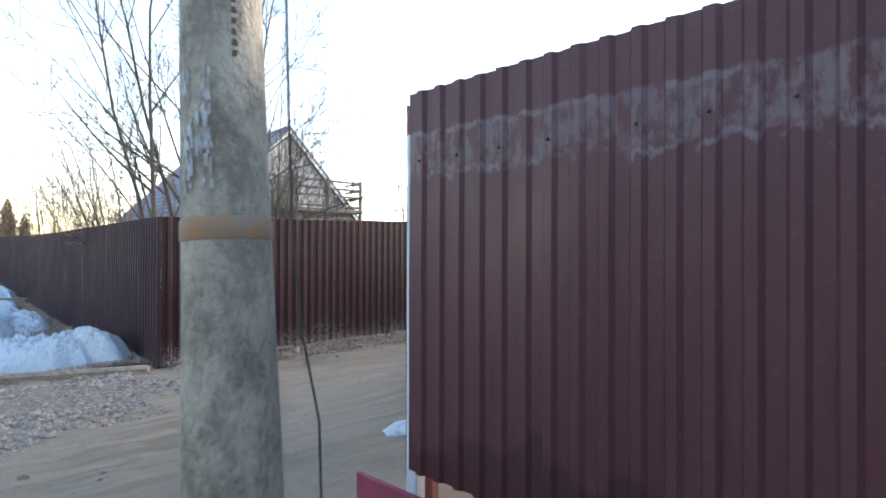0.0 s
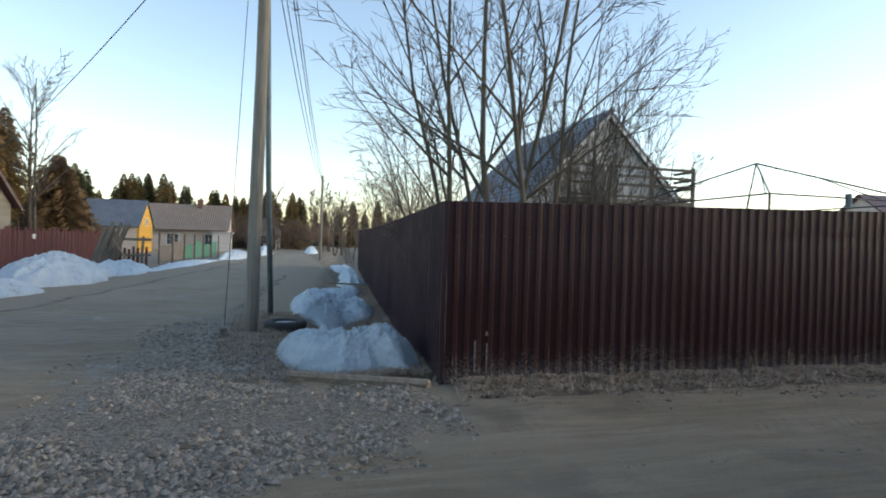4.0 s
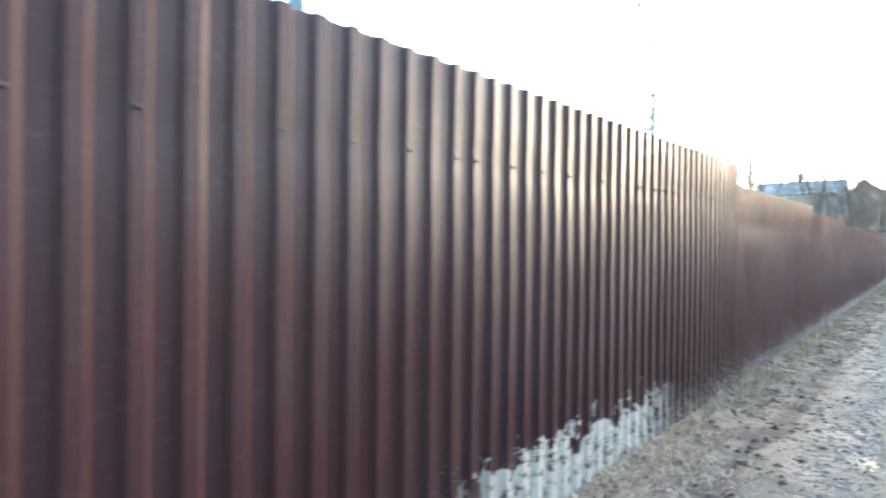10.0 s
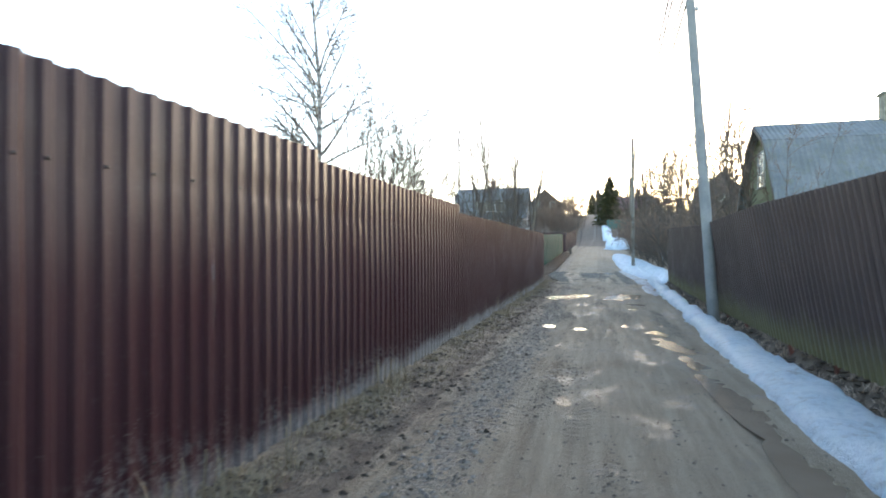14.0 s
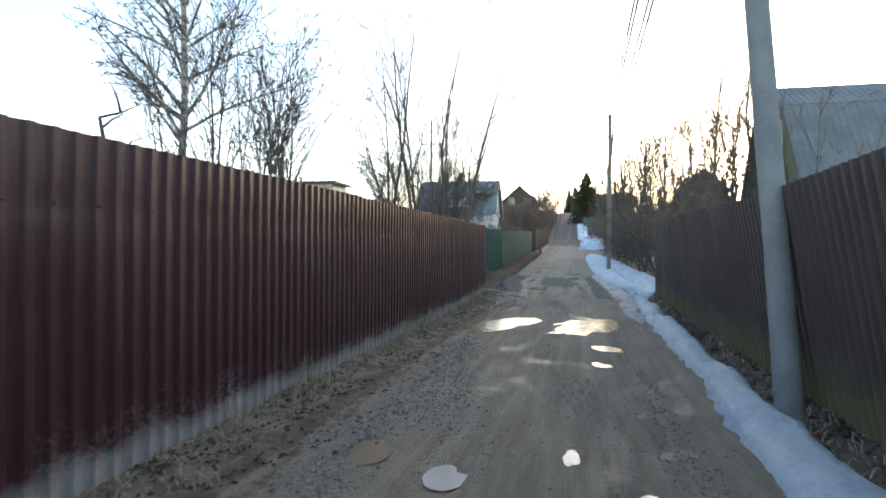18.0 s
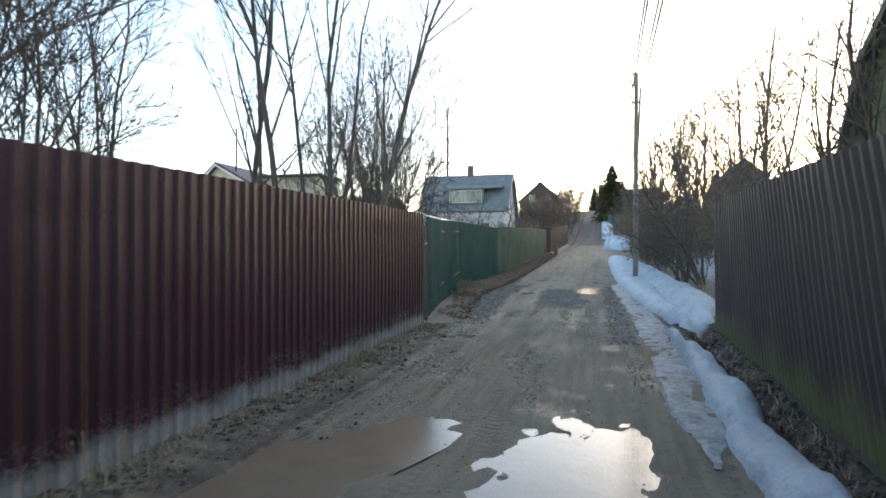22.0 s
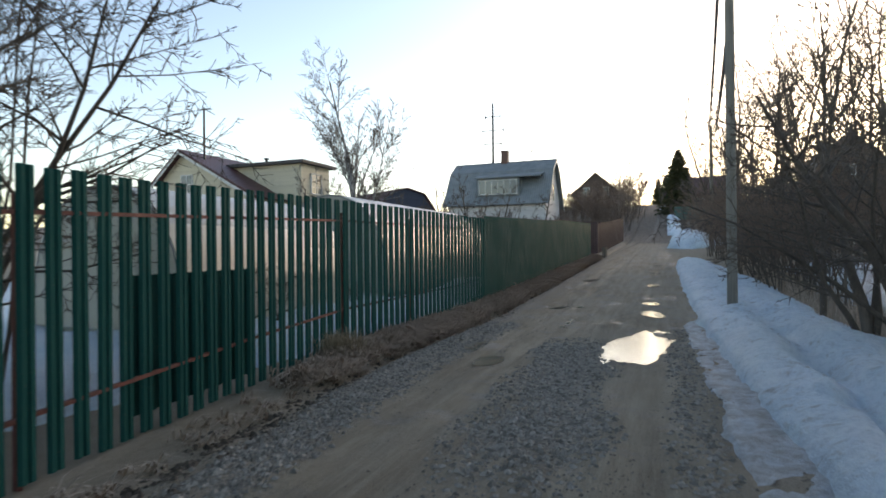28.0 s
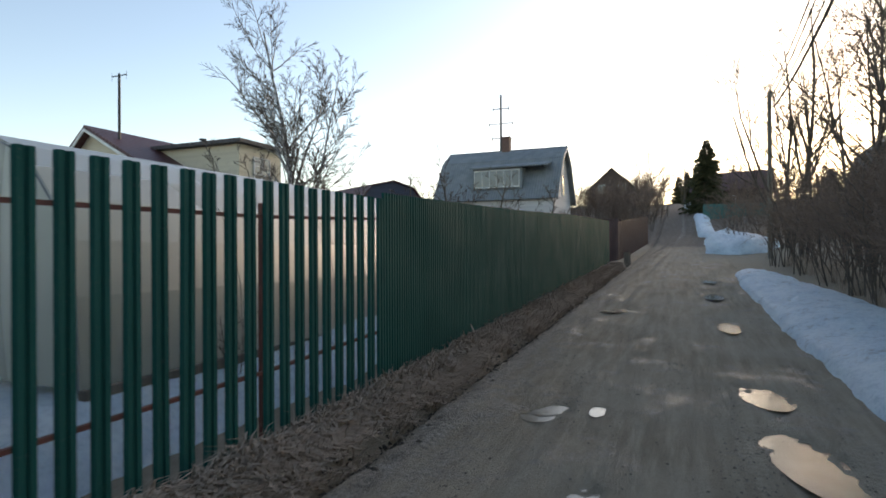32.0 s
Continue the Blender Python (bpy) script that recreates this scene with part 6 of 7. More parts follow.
def window_part(house, w, h, m, cols=2, rows=2, frame_mat=WHITE_TRIM):
    """A window under its house, in the plane x-z of pose m, looking to -y."""
    t = 0.06
    k = Mesh()
    k.box(-w / 2 - t, -0.05, -h / 2 - t, -w / 2, 0.04, h / 2 + t, m, 0.01)
    k.box(w / 2, -0.05, -h / 2 - t, w / 2 + t, 0.04, h / 2 + t, m, 0.01)
    k.box(-w / 2, -0.05, h / 2, w / 2, 0.04, h / 2 + t, m, 0.01)
    k.box(-w / 2, -0.05, -h / 2 - t, w / 2, 0.04, -h / 2, m, 0.01)
    for c in range(1, cols):
        x = -w / 2 + w * c / cols
        k.box(x - 0.02, -0.035, -h / 2, x + 0.02, 0.03, h / 2, m)
    for r in range(1, rows):
        z = -h / 2 + h * r / rows
        k.box(-w / 2, -0.033, z - 0.018, w / 2, 0.028, z + 0.018, m)
    win = part("window", k, frame_mat, house, "painted window frame")
    part("pane", Mesh().box(-w / 2, -0.012, -h / 2, w / 2, 0.0, h / 2, m), GLASS, win, "dark reflecting pane")
    part("sill", Mesh().box(-w / 2 - 0.1, -0.12, -h / 2 - t - 0.03, w / 2 + 0.1, -0.05, -h / 2 - t, m, 0.01), frame_mat, win)


def house(label, at, turn, half, length, base, profile, wall, roof, gable=None, over=0.35, windows=(), chimney=None, chimney_mat=BRICK, thick=0.10, trim=None):
    """A house with its ridge along its own y axis. profile: right half of the roof, pairs (x, z) from ridge to eave, in world height;
    windows: (face, along, z, w, h, cols, rows) with face s/n (gables), e/w (sides)."""
    ob = thing("house", label, "house", "", (at[0], at[1], 0), turn)
    eave_x, eave_z = profile[-1]
    wall_half = half
    out = [(-wall_half, base), (wall_half, base)]

    def roof_z(x):
        for (xa, za), (xb, zb) in zip(profile, profile[1:]):
            if x <= xb:
                return za + (zb - za) * (x - xa) / (xb - xa)
        return eave_z
    pts = sorted({wall_half} | {p[0] for p in profile if p[0] < wall_half})
    right = [(x, roof_z(x) - 0.05) for x in reversed(pts)]
    left = [(-x, z) for x, z in reversed(right) if x > 1e-6]
    ztop = right[0][1]
    for name, (x0, x1) in (("side_wall", (wall_half - 0.2, wall_half)), ("side_wall", (-wall_half, -wall_half + 0.2))):
        part(name, Mesh().box(x0, -length / 2 + 0.2, base, x1, length / 2 - 0.2, ztop), wall, ob)
    outline = [(-wall_half, base), (wall_half, base)] + right + left
    for s in (-1, 1):
        part("gable_wall", Mesh().prism(outline, 1, s * length / 2, s * (length / 2 - 0.2)), gable or wall, ob)
    L = length / 2 + over
    for s in (1, -1):
        for (xa, za), (xb, zb) in zip(profile, profile[1:]):
            dx, dz = xb - xa, zb - za
            n = math.hypot(dx, dz)
            ux, uz = -dz / n * thick, dx / n * thick
            q = [(s * xa, za), (s * xb, zb), (s * (xb + ux), zb + uz), (s * (xa + (ux if xa > 0.01 else 0)), za + (uz if xa > 0.01 else thick * n / max(dx, 0.05)))]
            if xa <= 0.01:
                q[3] = (0.0, za + min(thick * 1.5, thick * n / max(dx, 0.3)))
            part("roof_slope", Mesh().prism(q, 1, -L, L), roof, ob)
            if trim:
                for e in (-1, 1):
                    r = [(a, b - 0.02) for a, b in q[:2]]
                    t = [(a, b - 0.16) for a, b in reversed(q[:2])]
                    part("verge_board", Mesh().prism(r + t, 1, e * (L - 0.03), e * (L + 0.012)), trim, ob)
    for face, along, z, w, h, cols, rows in windows:
        if face == "s":
            m = pose(along, -length / 2 - 0.03, z)
        elif face == "n":
            m = pose(along, length / 2 + 0.03, z, 0, 0, 180)
        elif face == "e":
            m = pose(wall_half + 0.03, along, z, 0, 0, 90)
        else:
            m = pose(-wall_half - 0.03, along, z, 0, 0, -90)
        window_part(ob, w, h, m, cols, rows)
    if chimney:
        cx, cy, z0, z1, r = chimney
        if r < 0.25:
            c = part("chimney", Mesh().tube([(cx, cy, z0), (cx, cy, z1)], r, 12), chimney_mat, ob, smooth=True)
        else:
            c = part("chimney", Mesh().box(cx - r, cy - r, z0, cx + r, cy + r, z1, c=0.02), chimney_mat, ob)
            part("chimney_cap", Mesh().box(cx - r - 0.06, cy - r - 0.06, z1, cx + r + 0.06, cy + r + 0.06, z1 + 0.12, c=0.03), chimney_mat, c)
    return ob


def antenna(at, z0, z1, label="thin television aerial mast", bars=((0.0, 0.7), (-1.2, 0.5))):
    ob = thing("aerial_mast", label, "aerial", "", at)
    part("mast", Mesh().tube([(0, 0, z0), (0, 0, z1)], [0.08, 0.065], 8), CABLE, ob)
    for dz, w in bars:
        part("crossbar", Mesh().tube([(-w, 0, z1 + dz - 0.1), (w, 0, z1 + dz - 0.1)], 0.03, 6), CABLE, ob)
        for i in range(3):
            part("element", Mesh().tube([(-w + i * w, 0, z1 + dz - 0.35), (-w + i * w, 0, z1 + dz + 0.1)], 0.01, 5), CABLE, ob)
    return ob


# gabled house with a balcony, behind the corner
house("white boarded house with a steep blue-grey roof and a balcony", (-24.4, 12.4), 90, 3.3, 8.6, 0, [(0, 6.35), (3.75, 2.55)], WHITE_SIDING, BLUE_ROOF, WHITE_SIDING, 0.3,
      [("s", 0, 3.9, 1.0, 1.2, 2, 2)], trim=WHITE_TRIM)


def balcony():
    ob = thing("balcony", "grey timber balcony with rails in front of the gable", "balcony")
    for z in (3.35, 3.75, 4.05, 4.35):
        part("rail", Mesh().box(-19.0, 10.4, z - 0.045, -18.94, 15.3, z + 0.045, c=0.01), OLD_WOOD, ob)
        part("rail", Mesh().box(-20.1, 15.26, z - 0.045, -18.95, 15.31, z + 0.045, c=0.01), OLD_WOOD, ob)
    for y in (10.45, 12.0, 13.6, 15.25):
        part("post", Mesh().box(-19.06, y - 0.05, 0, -18.93, y + 0.05, 4.45, c=0.01), OLD_WOOD, ob)
    part("deck", Mesh().box(-20.1, 10.4, 3.1, -18.95, 15.3, 3.25, c=0.01), OLD_WOOD, ob)


balcony()


def gazebo_frame():
    ob = thing("tent_frame", "bare steel tent frame standing without its cover", "tent frame")
    hub = (-10.05, 9.5, 3.11)
    corners = [(-8.2, 8.0, 2.36), (-8.2, 11.0, 2.36), (-11.9, 8.0, 2.36), (-11.9, 11.0, 2.36)]
    for c in corners:
        part("rafter", Mesh().tube([hub, c], 0.013, 6), CABLE, ob)
        part("leg", Mesh().tube([(c[0], c[1], -0.1), c], 0.016, 6), CABLE, ob)
        part("brace", Mesh().tube([Vector(hub).lerp(Vector(c), 0.4), (c[0] * 0.75 + hub[0] * 0.25, c[1] * 0.75 + hub[1] * 0.25, 2.42)], 0.009, 5), CABLE, ob)
    for a, b in ((0, 1), (1, 3), (3, 2), (2, 0)):
        part("edge_bar", Mesh().tube([corners[a], corners[b]], 0.012, 6), CABLE, ob)
    part("knuckle", Mesh().tube([(-8.2, 9.4, 2.22), (-8.2, 9.4, 2.42)], 0.045, 8), STEEL_OLD, ob)


gazebo_frame()

# the side street
house("old wooden cottage with a dark red metal roof", (-34.5, -18.4), 0, 2.6, 11.0, 0, [(0, 4.78), (3.0, 2.8)], GREY_PLANKS, RED_ROOF, GREY_PLANKS, 0.4,
      [("n", 0, 1.6, 0.9, 0.9, 2, 1), ("e", 3.5, 1.5, 0.9, 0.9, 2, 2), ("e", 0.5, 1.5, 0.9, 0.9, 2, 2)], (0.9, 3.5, 3.9, 6.1, 0.14), mat_plain("rusty_stove_pipe", (0.22, 0.08, 0.05), (0.14, 0.06, 0.045), 9, 0.7), trim=OLD_WOOD)
house("small house with a blue-grey roof and a bright yellow gable", (-63.0, -14.6), 0, 2.6, 5.0, 0, [(0, 4.85), (3.1, 2.3)], PINK_WALL, BLUE_ROOF, YELLOW, 0.15, [("n", 0, 2.9, 0.6, 0.6, 2, 1)])
house("long low house under a tan wave-sheet roof", (-77.0, -10.2), 0, 3.2, 8.8, 0, [(0, 5.4), (3.9, 2.35)], PINK_WALL, TAN_ROOF, PINK_WALL, 0.3, [("e", 2.6, 1.3, 1.2, 1.2, 3, 2), ("e", -1.5, 1.3, 1.2, 1.2, 3, 2)], (0.3, 1.0, 5.0, 6.0, 0.3))
part("porch", Mesh().box(-73.6, -7.2, 0, -72.2, -5.2, 2.1, c=0.03).box(-73.8, -7.4, 2.1, -72.0, -5.0, 2.25, c=0.02), WHITE_SIDING, tagged(new("porch_block"), "pale wooden porch on the street side", "porch"))
house("white house with a dark roof far down the street", (-104, -2.8), 90, 2.6, 5.5, 0, [(0, 5.2), (3.0, 2.9)], WHITE_SIDING, DARK_ROOF, WHITE_SIDING, 0.3, [("s", 0, 1.5, 1.0, 1.2, 2, 2)])


def picket_fence():
    fence = thing("picket_fence", "faded red-brown wooden picket fence above the snow", "fence")
    rnd = random.Random(8)
    line = lambda x: -8.9 - SPLAY * (x + 27.56)
    meshes = []
    for h in (1.55, 1.68, 1.6, 1.74):
        k = Mesh().prism([(-0.048, 0), (0.048, 0), (0.048, h - 0.05), (0.0, h), (-0.048, h - 0.05)], 1, -0.011, 0.011)
        meshes.append(k.mesh("picket", RED_WOOD))
    x = -8.0
    while x > -38.4:
        ob = new("picket", meshes[rnd.randrange(4)])
        ob.parent = fence
        ob.matrix_basis = pose(x, line(x), 0.06 + rnd.uniform(-0.03, 0.03), 0, rnd.uniform(-1.5, 1.5), math.degrees(math.atan(-SPLAY)))
        x -= rnd.uniform(0.112, 0.13)
    for z in (0.5, 1.35):
        a, b = (-8.0, line(-8.0) - 0.035, z), (-38.4, line(-38.4) - 0.035, z)
        part("rail", Mesh().tube([a, b], 0.035, 4), RED_WOOD, fence)
    for i in range(13):
        px = -8.0 - i * 2.5
        part("post", Mesh().box(px - 0.05, line(px) - 0.15, -0.3, px + 0.05, line(px) - 0.05, 1.7, c=0.01), RED_WOOD, fence)
    part("number_plate", Mesh().box(-29.2, line(-29.0) + 0.02, 1.28, -28.9, line(-29.0) + 0.035, 1.48), WHITE_TRIM, fence, "small white plate")


picket_fence()


def board_stack():
    ob = thing("board_stack", "old boards and a broken gate propped up in the yard", "timber stack")
    rnd = random.Random(4)
    for i in range(9):
        part("board", Mesh().box(-0.07, -0.015, 0, 0.07, 0.015, 2.1 + rnd.uniform(-0.2, 0.2), pose(-29.6 - i * 0.05, -6.9 + i * 0.09, -0.02, -16 + rnd.uniform(-3, 3), 12 + rnd.uniform(-4, 4), 80), 0.004), OLD_WOOD, ob)
    for y in (-6.2, -5.0):
        part("leg", Mesh().box(-0.05, -0.05, 0, 0.05, 0.05, 1.5, pose(-30.4, y, 0, rnd.uniform(-4, 4), rnd.uniform(-4, 4), 0), 0.006), OLD_WOOD, ob)
    part("crossbar", Mesh().box(-30.46, -6.4, 1.3, -30.34, -4.6, 1.42, c=0.01), OLD_WOOD, ob)
    part("crossbar", Mesh().box(-30.46, -6.4, 0.6, -30.34, -4.6, 0.7, c=0.01), OLD_WOOD, ob)
    part("prop", Mesh().box(-0.05, -0.03, 0, 0.05, 0.03, 1.6, pose(-29.9, -5.2, 0, 32, 0, 0), 0.006), PLANK_WOOD, ob)
    for i in range(9):
        part("slat", Mesh().box(-30.52, -6.3 + i * 0.18, 0.1, -30.48, -6.2 + i * 0.18, 0.95 + rnd.uniform(-0.1, 0.1)), RED_WOOD, ob)


board_stack()


def net_fence():
    ob = thing("net_fence", "sagging green mesh fence on grey posts by the street", "fence")
    green = mat_plain("green_netting", (0.05, 0.20, 0.12), (0.08, 0.25, 0.15), 6.0, 0.7)
    for i in range(7):
        x = -36 - i * 2.6
        y = -5.4 - SPLAY * (x + 36)
        part("post", Mesh().box(x - 0.05, y - 0.05, -0.2, x + 0.05, y + 0.05, 1.75, c=0.01), OLD_WOOD, ob)
        if i < 6:
            part("netting", Mesh().box(x - 2.55, y + 0.07, 0.15, x - 0.05, y + 0.075, 1.25 if i % 2 else 1.05, pose(0, 0, 0)), green if i > 1 else OLD_WOOD, ob)


net_fence()
k = Mesh()
for i in range(60):
    k.box(-80 - i * 0.25, -3.9 + i * 0.02, 0.1, -80.22 - i * 0.25, -3.85 + i * 0.02, 1.7)
tagged(part("board_fence", k, RED_WOOD), "red-brown board fence far down the street", "fence")

# the plank and the tyre at the street ditch
tagged(part("edging_beam", Mesh().box(-0.83, -0.075, -0.03, 0.74, 0.075, 0.12, pose(-7.80, 2.36, -0.04, 0, 0.5, 69.0), 0.03), PLANK_WOOD), "muddy squared beam edging the gravel above the ditch", "beam")
tagged(part("plank", Mesh().box(-1.1, -0.1, 0, 1.1, 0.1, 0.05, pose(-22.6, 4.0, -0.05, 0, 2, 80), 0.01), PLANK_WOOD), "plank laid across the ditch", "plank")
tyre = thing("old_tyre", "black worn tyre lying half sunk in mud with ice inside", "tyre", "", (-12.0, 1.52, level(-12.0, 1.52) + 0.06), 0)
k = Mesh()
ring = 26
prof = [(0.22, -0.08), (0.32, -0.09), (0.365, -0.05), (0.365, 0.05), (0.32, 0.09), (0.22, 0.08), (0.2, 0.0)]
k.add([(math.cos(2 * math.pi * i / ring) * r, math.sin(2 * math.pi * i / ring) * r, z) for i in range(ring) for r, z in prof],
      [(i * 7 + j, ((i + 1) % ring) * 7 + j, ((i + 1) % ring) * 7 + (j + 1) % 7, i * 7 + (j + 1) % 7) for i in range(ring) for j in range(7)])
part("tread", k, TYRE, tyre, "worn black rubber", True)
part("ice", Mesh().tube([(0, 0, -0.06), (0, 0, 0.05)], 0.225, 20), SNOW_DIRTY, tyre, "grey ice filling")

# red board and pale post at the foot of the near fence
tagged(part("red_board", Mesh().box(-2.22, 2.30, 0.12, -1.2, 2.33, 0.34, pose(0, 0, 0), 0.004), mat_plain("crimson_board", (0.26, 0.03, 0.07), (0.2, 0.025, 0.055), 5, 0.6)), "crimson painted board propped at the fence foot", "board")
tagged(part("corner_post", Mesh().box(-2.12, 2.57, -0.2, -2.03, 2.66, 2.2, c=0.008), PALE_SHEET), "pale blue-grey square corner post of the fence", "post")

# mossy house with a mansard roof, right of the lane
house("weathered olive-green house with a mossy grey wave-sheet mansard roof", (6.4, 43.4), 90, 3.3, 9.4, 0.3, [(0, 6.9), (1.5, 6.0), (3.5, 2.7)], GREEN_PLANKS, MOSSY_ROOF, GREEN_PLANKS, 0.35,
      [("n", 0, 5.0, 0.9, 1.5, 2, 3), ("n", 0, 1.9, 1.2, 1.2, 2, 2)], (0.0, -0.2, 6.6, 8.0, 0.28), CONCRETE, trim=OLD_WOOD)
tagged(part("lean_to_roof", Mesh().box(-1.9, 30.2, 2.14, 0.9, 33.6, 2.22, pose(0, 0, 0), 0.01).box(-1.7, 30.4, 0.0, 0.7, 33.4, 2.14), OLD_WOOD), "low shed roof just over the weathered fence", "shed")

# greenhouses behind the green fence


def greenhouse(label, x, y0, y1, half, top, base):
    ob = thing("greenhouse", label, "greenhouse", "greenhouses")
    n = 14
    arc = [(x + half * math.cos(math.pi * i / n) * (1.0 if 0 < i < n else 1.0), base + (top - base) * math.pow(math.sin(math.pi * i / n), 0.72)) for i in range(n + 1)]
    panels = max(2, round((y1 - y0) / 2.1))
    for p in range(panels):
        a, b = y0 + (y1 - y0) * p / panels, y0 + (y1 - y0) * (p + 1) / panels - 0.012
        inner = [(xx + (x - xx) * 0.006, zz - 0.008) for xx, zz in arc]
        part("panel", Mesh().prism(arc + inner[::-1], 1, a, b), POLYCARB, ob)
        part("hoop", Mesh().tube([(xx + (x - xx) * 0.02, a, zz - 0.03) for xx, zz in arc], 0.014, 6, False), WIRE, ob)
    for y in (y0, y1):
        part("end_panel", Mesh().prism(arc, 1, y - 0.006, y + 0.006), POLYCARB, ob)
    for sx in (-1, 1):
        part("sill_beam", Mesh().box(x + sx * half - 0.05, y0, base - 0.25, x + sx * half + 0.05, y1, base, c=0.01), OLD_WOOD, ob)


greenhouse("milky plastic tunnel greenhouse in the snow", -12.0, 45.4, 49.6, 1.5, 2.62, 0.55)
greenhouse("milky plastic tunnel greenhouse in the snow", -12.1, 51.4, 59.3, 1.6, 3.0, 0.65)
tagged(part("garden_stake", Mesh().tube([(-9.75, 49.2, 0.0), (-9.72, 49.2, 1.15)], 0.028, 7), RED_RAIL), "rusty garden stake in the snow", "stake")

# cream house with maroon roof, left background
cream = thing("house", "cream house with a maroon roof and a flat-topped upper storey", "house")
part("gable_wall", Mesh().prism([(-36.4, 0.8), (-28.9, 0.8), (-28.9, 5.3), (-34.6, 8.35), (-36.4, 6.7)], 1, 69.0, 77.5), CREAM_SIDING, cream)
part("roof_slope", Mesh().prism([(-34.6, 8.4), (-28.3, 5.0), (-28.2, 5.13), (-34.6, 8.56)], 1, 68.5, 78.0), MAROON_ROOF, cream)
part("roof_slope", Mesh().prism([(-34.6, 8.4), (-37.0, 6.2), (-37.1, 6.33), (-34.6, 8.56)], 1, 68.5, 78.0), MAROON_ROOF, cream)
part("verge_board", Mesh().prism([(-34.6, 8.38), (-28.3, 4.98), (-28.35, 4.84), (-34.6, 8.22)], 1, 68.46, 68.52), WHITE_TRIM, cream)
part("verge_board", Mesh().prism([(-34.6, 8.38), (-37.0, 6.18), (-36.95, 6.04), (-34.6, 8.22)], 1, 68.46, 68.52), WHITE_TRIM, cream)
part("upper_storey", Mesh().box(-32.8, 71.6, 5.0, -27.1, 75.0, 7.55, c=0.02), CREAM_SIDING, cream)
part("flat_roof", Mesh().prism([(71.2, 7.75), (75.4, 7.75), (75.4, 7.55), (71.2, 7.55)], 0, -33.3, -26.7), DARK_ROOF, cream)
part("lower_wing", Mesh().box(-32.8, 71.9, 0.8, -27.2, 74.9, 5.0), CREAM_SIDING, cream)
window_part(cream, 0.9, 1.2, pose(-34.3, 68.96, 6.2), 2, 2)
window_part(cream, 1.2, 1.3, pose(-27.06, 73.3, 6.3, 0, 0, 90), 2, 3)
part("stove_pipe", Mesh().tube([(-31.0, 73.0, 7.5), (-31.0, 73.0, 8.25)], 0.10, 10).tube([(-31.0, 73.0, 8.25), (-31.0, 73.0, 8.33)], 0.2, 10), CABLE, cream)
antenna((-33.4, 69.6, 0), 6.0, 11.4, bars=((0.0, 0.55),))
house("far cottage with a brown tiled roof", (-39.0, 52.0), 0, 4.0, 9.0, 0.2, [(0, 6.6), (4.5, 3.2)], PINK_WALL, MAROON_ROOF, PINK_WALL, 0.4, [("e", 0, 2.2, 1.2, 1.2, 2, 2)])
house("dark blue house with a maroon mansard roof", (-33.0, 96.0), 60, 3.6, 7.0, 2.0, [(0, 8.2), (2.2, 7.7), (4.0, 5.6)], mat_siding("navy_wall", (0.06, 0.07, 0.11), (0.05, 0.06, 0.09)), MAROON_ROOF, None, 0.3, [("e", 0, 5.0, 1.0, 1.0, 2, 2)])

# the mansard house ahead
house("pale two-storey house with a blue-grey wave-sheet mansard roof", (-19.5, 95.2), 90, 3.7, 9.4, 2.0, [(0, 10.3), (1.75, 9.2), (4.05, 5.8)], WHITE_SIDING, SLATE_ROOF, WHITE_SIDING, 0.45,
      [("s", 0.2, 7.2, 0.8, 1.6, 1, 2), ("s", -1.5, 3.9, 0.9, 1.5, 2, 2), ("s", 1.5, 3.9, 0.9, 1.5, 2, 2), ("w", 1.0, 3.9, 1.6, 1.3, 3, 2), ("w", -2.5, 3.9, 0.9, 1.3, 2, 2)], (0.0, 0.0, 9.9, 11.4, 0.32), trim=WHITE_TRIM)


def dormer():
    ob = thing("dormer", "long dormer window set into the mansard roof", "dormer")
    part("cheek_wall", Mesh().box(-21.3, 91.55, 6.7, -17.2, 93.6, 8.4, c=0.02), SLATE_ROOF, ob)
    part("dormer_roof", Mesh().prism([(91.3, 8.38), (94.2, 9.1), (94.2, 9.2), (91.3, 8.48)], 0, -21.5, -15.2), SLATE_ROOF, ob)
    window_part(ob, 3.6, 1.25, pose(-19.25, 91.5, 7.55), 6, 1)


dormer()
far_mast = thing("power_mast", "tall thin steel mast with cross-arms on the far hill", "mast", "", (-40.2, 162.0, 0))
part("shaft", Mesh().tube([(0, 0, 9.0), (0, 0, 34.2)], [0.34, 0.2], 8), CABLE, far_mast)
for _z, _w in ((31.3, 1.7), (28.2, 2.5), (25.2, 1.9)):
    _arm = part("cross_arm", Mesh().tube([(-_w, 0, _z), (_w, 0, _z)], 0.09, 6), CABLE, far_mast)
    for _e in (-1, 1):
        part("insulator", Mesh().tube([(_e * _w, 0, _z - 0.5), (_e * _w, 0, _z + 0.35)], 0.1, 6), CABLE, _arm)
house("dark brown log house with white windows up the hill", (-16.8, 153.6), 0, 4.0, 8.0, 8.6, [(0, 15.9), (4.7, 11.7)], DARK_PLANKS, DARK_ROOF, DARK_PLANKS, 0.4,
      [("s", -1.7, 12.4, 1.1, 1.4, 2, 2), ("s", 1.7, 12.4, 1.1, 1.4, 2, 2)])
part("stone_wall", Mesh().box(-22, 146.5, 7.0, -10.6, 147.2, 9.4, c=0.05), CONCRETE, tagged(new("retaining_wall"), "pale low retaining wall below the log house", "wall"))
house("brown house behind the hillside spruce", (0.6, 135.0), 80, 3.2, 9.0, 5.5, [(0, 12.3), (3.6, 9.6)], DARK_PLANKS, MAROON_ROOF, DARK_PLANKS, 0.4, [("w", 0, 8.4, 1.2, 1.0, 2, 1)])
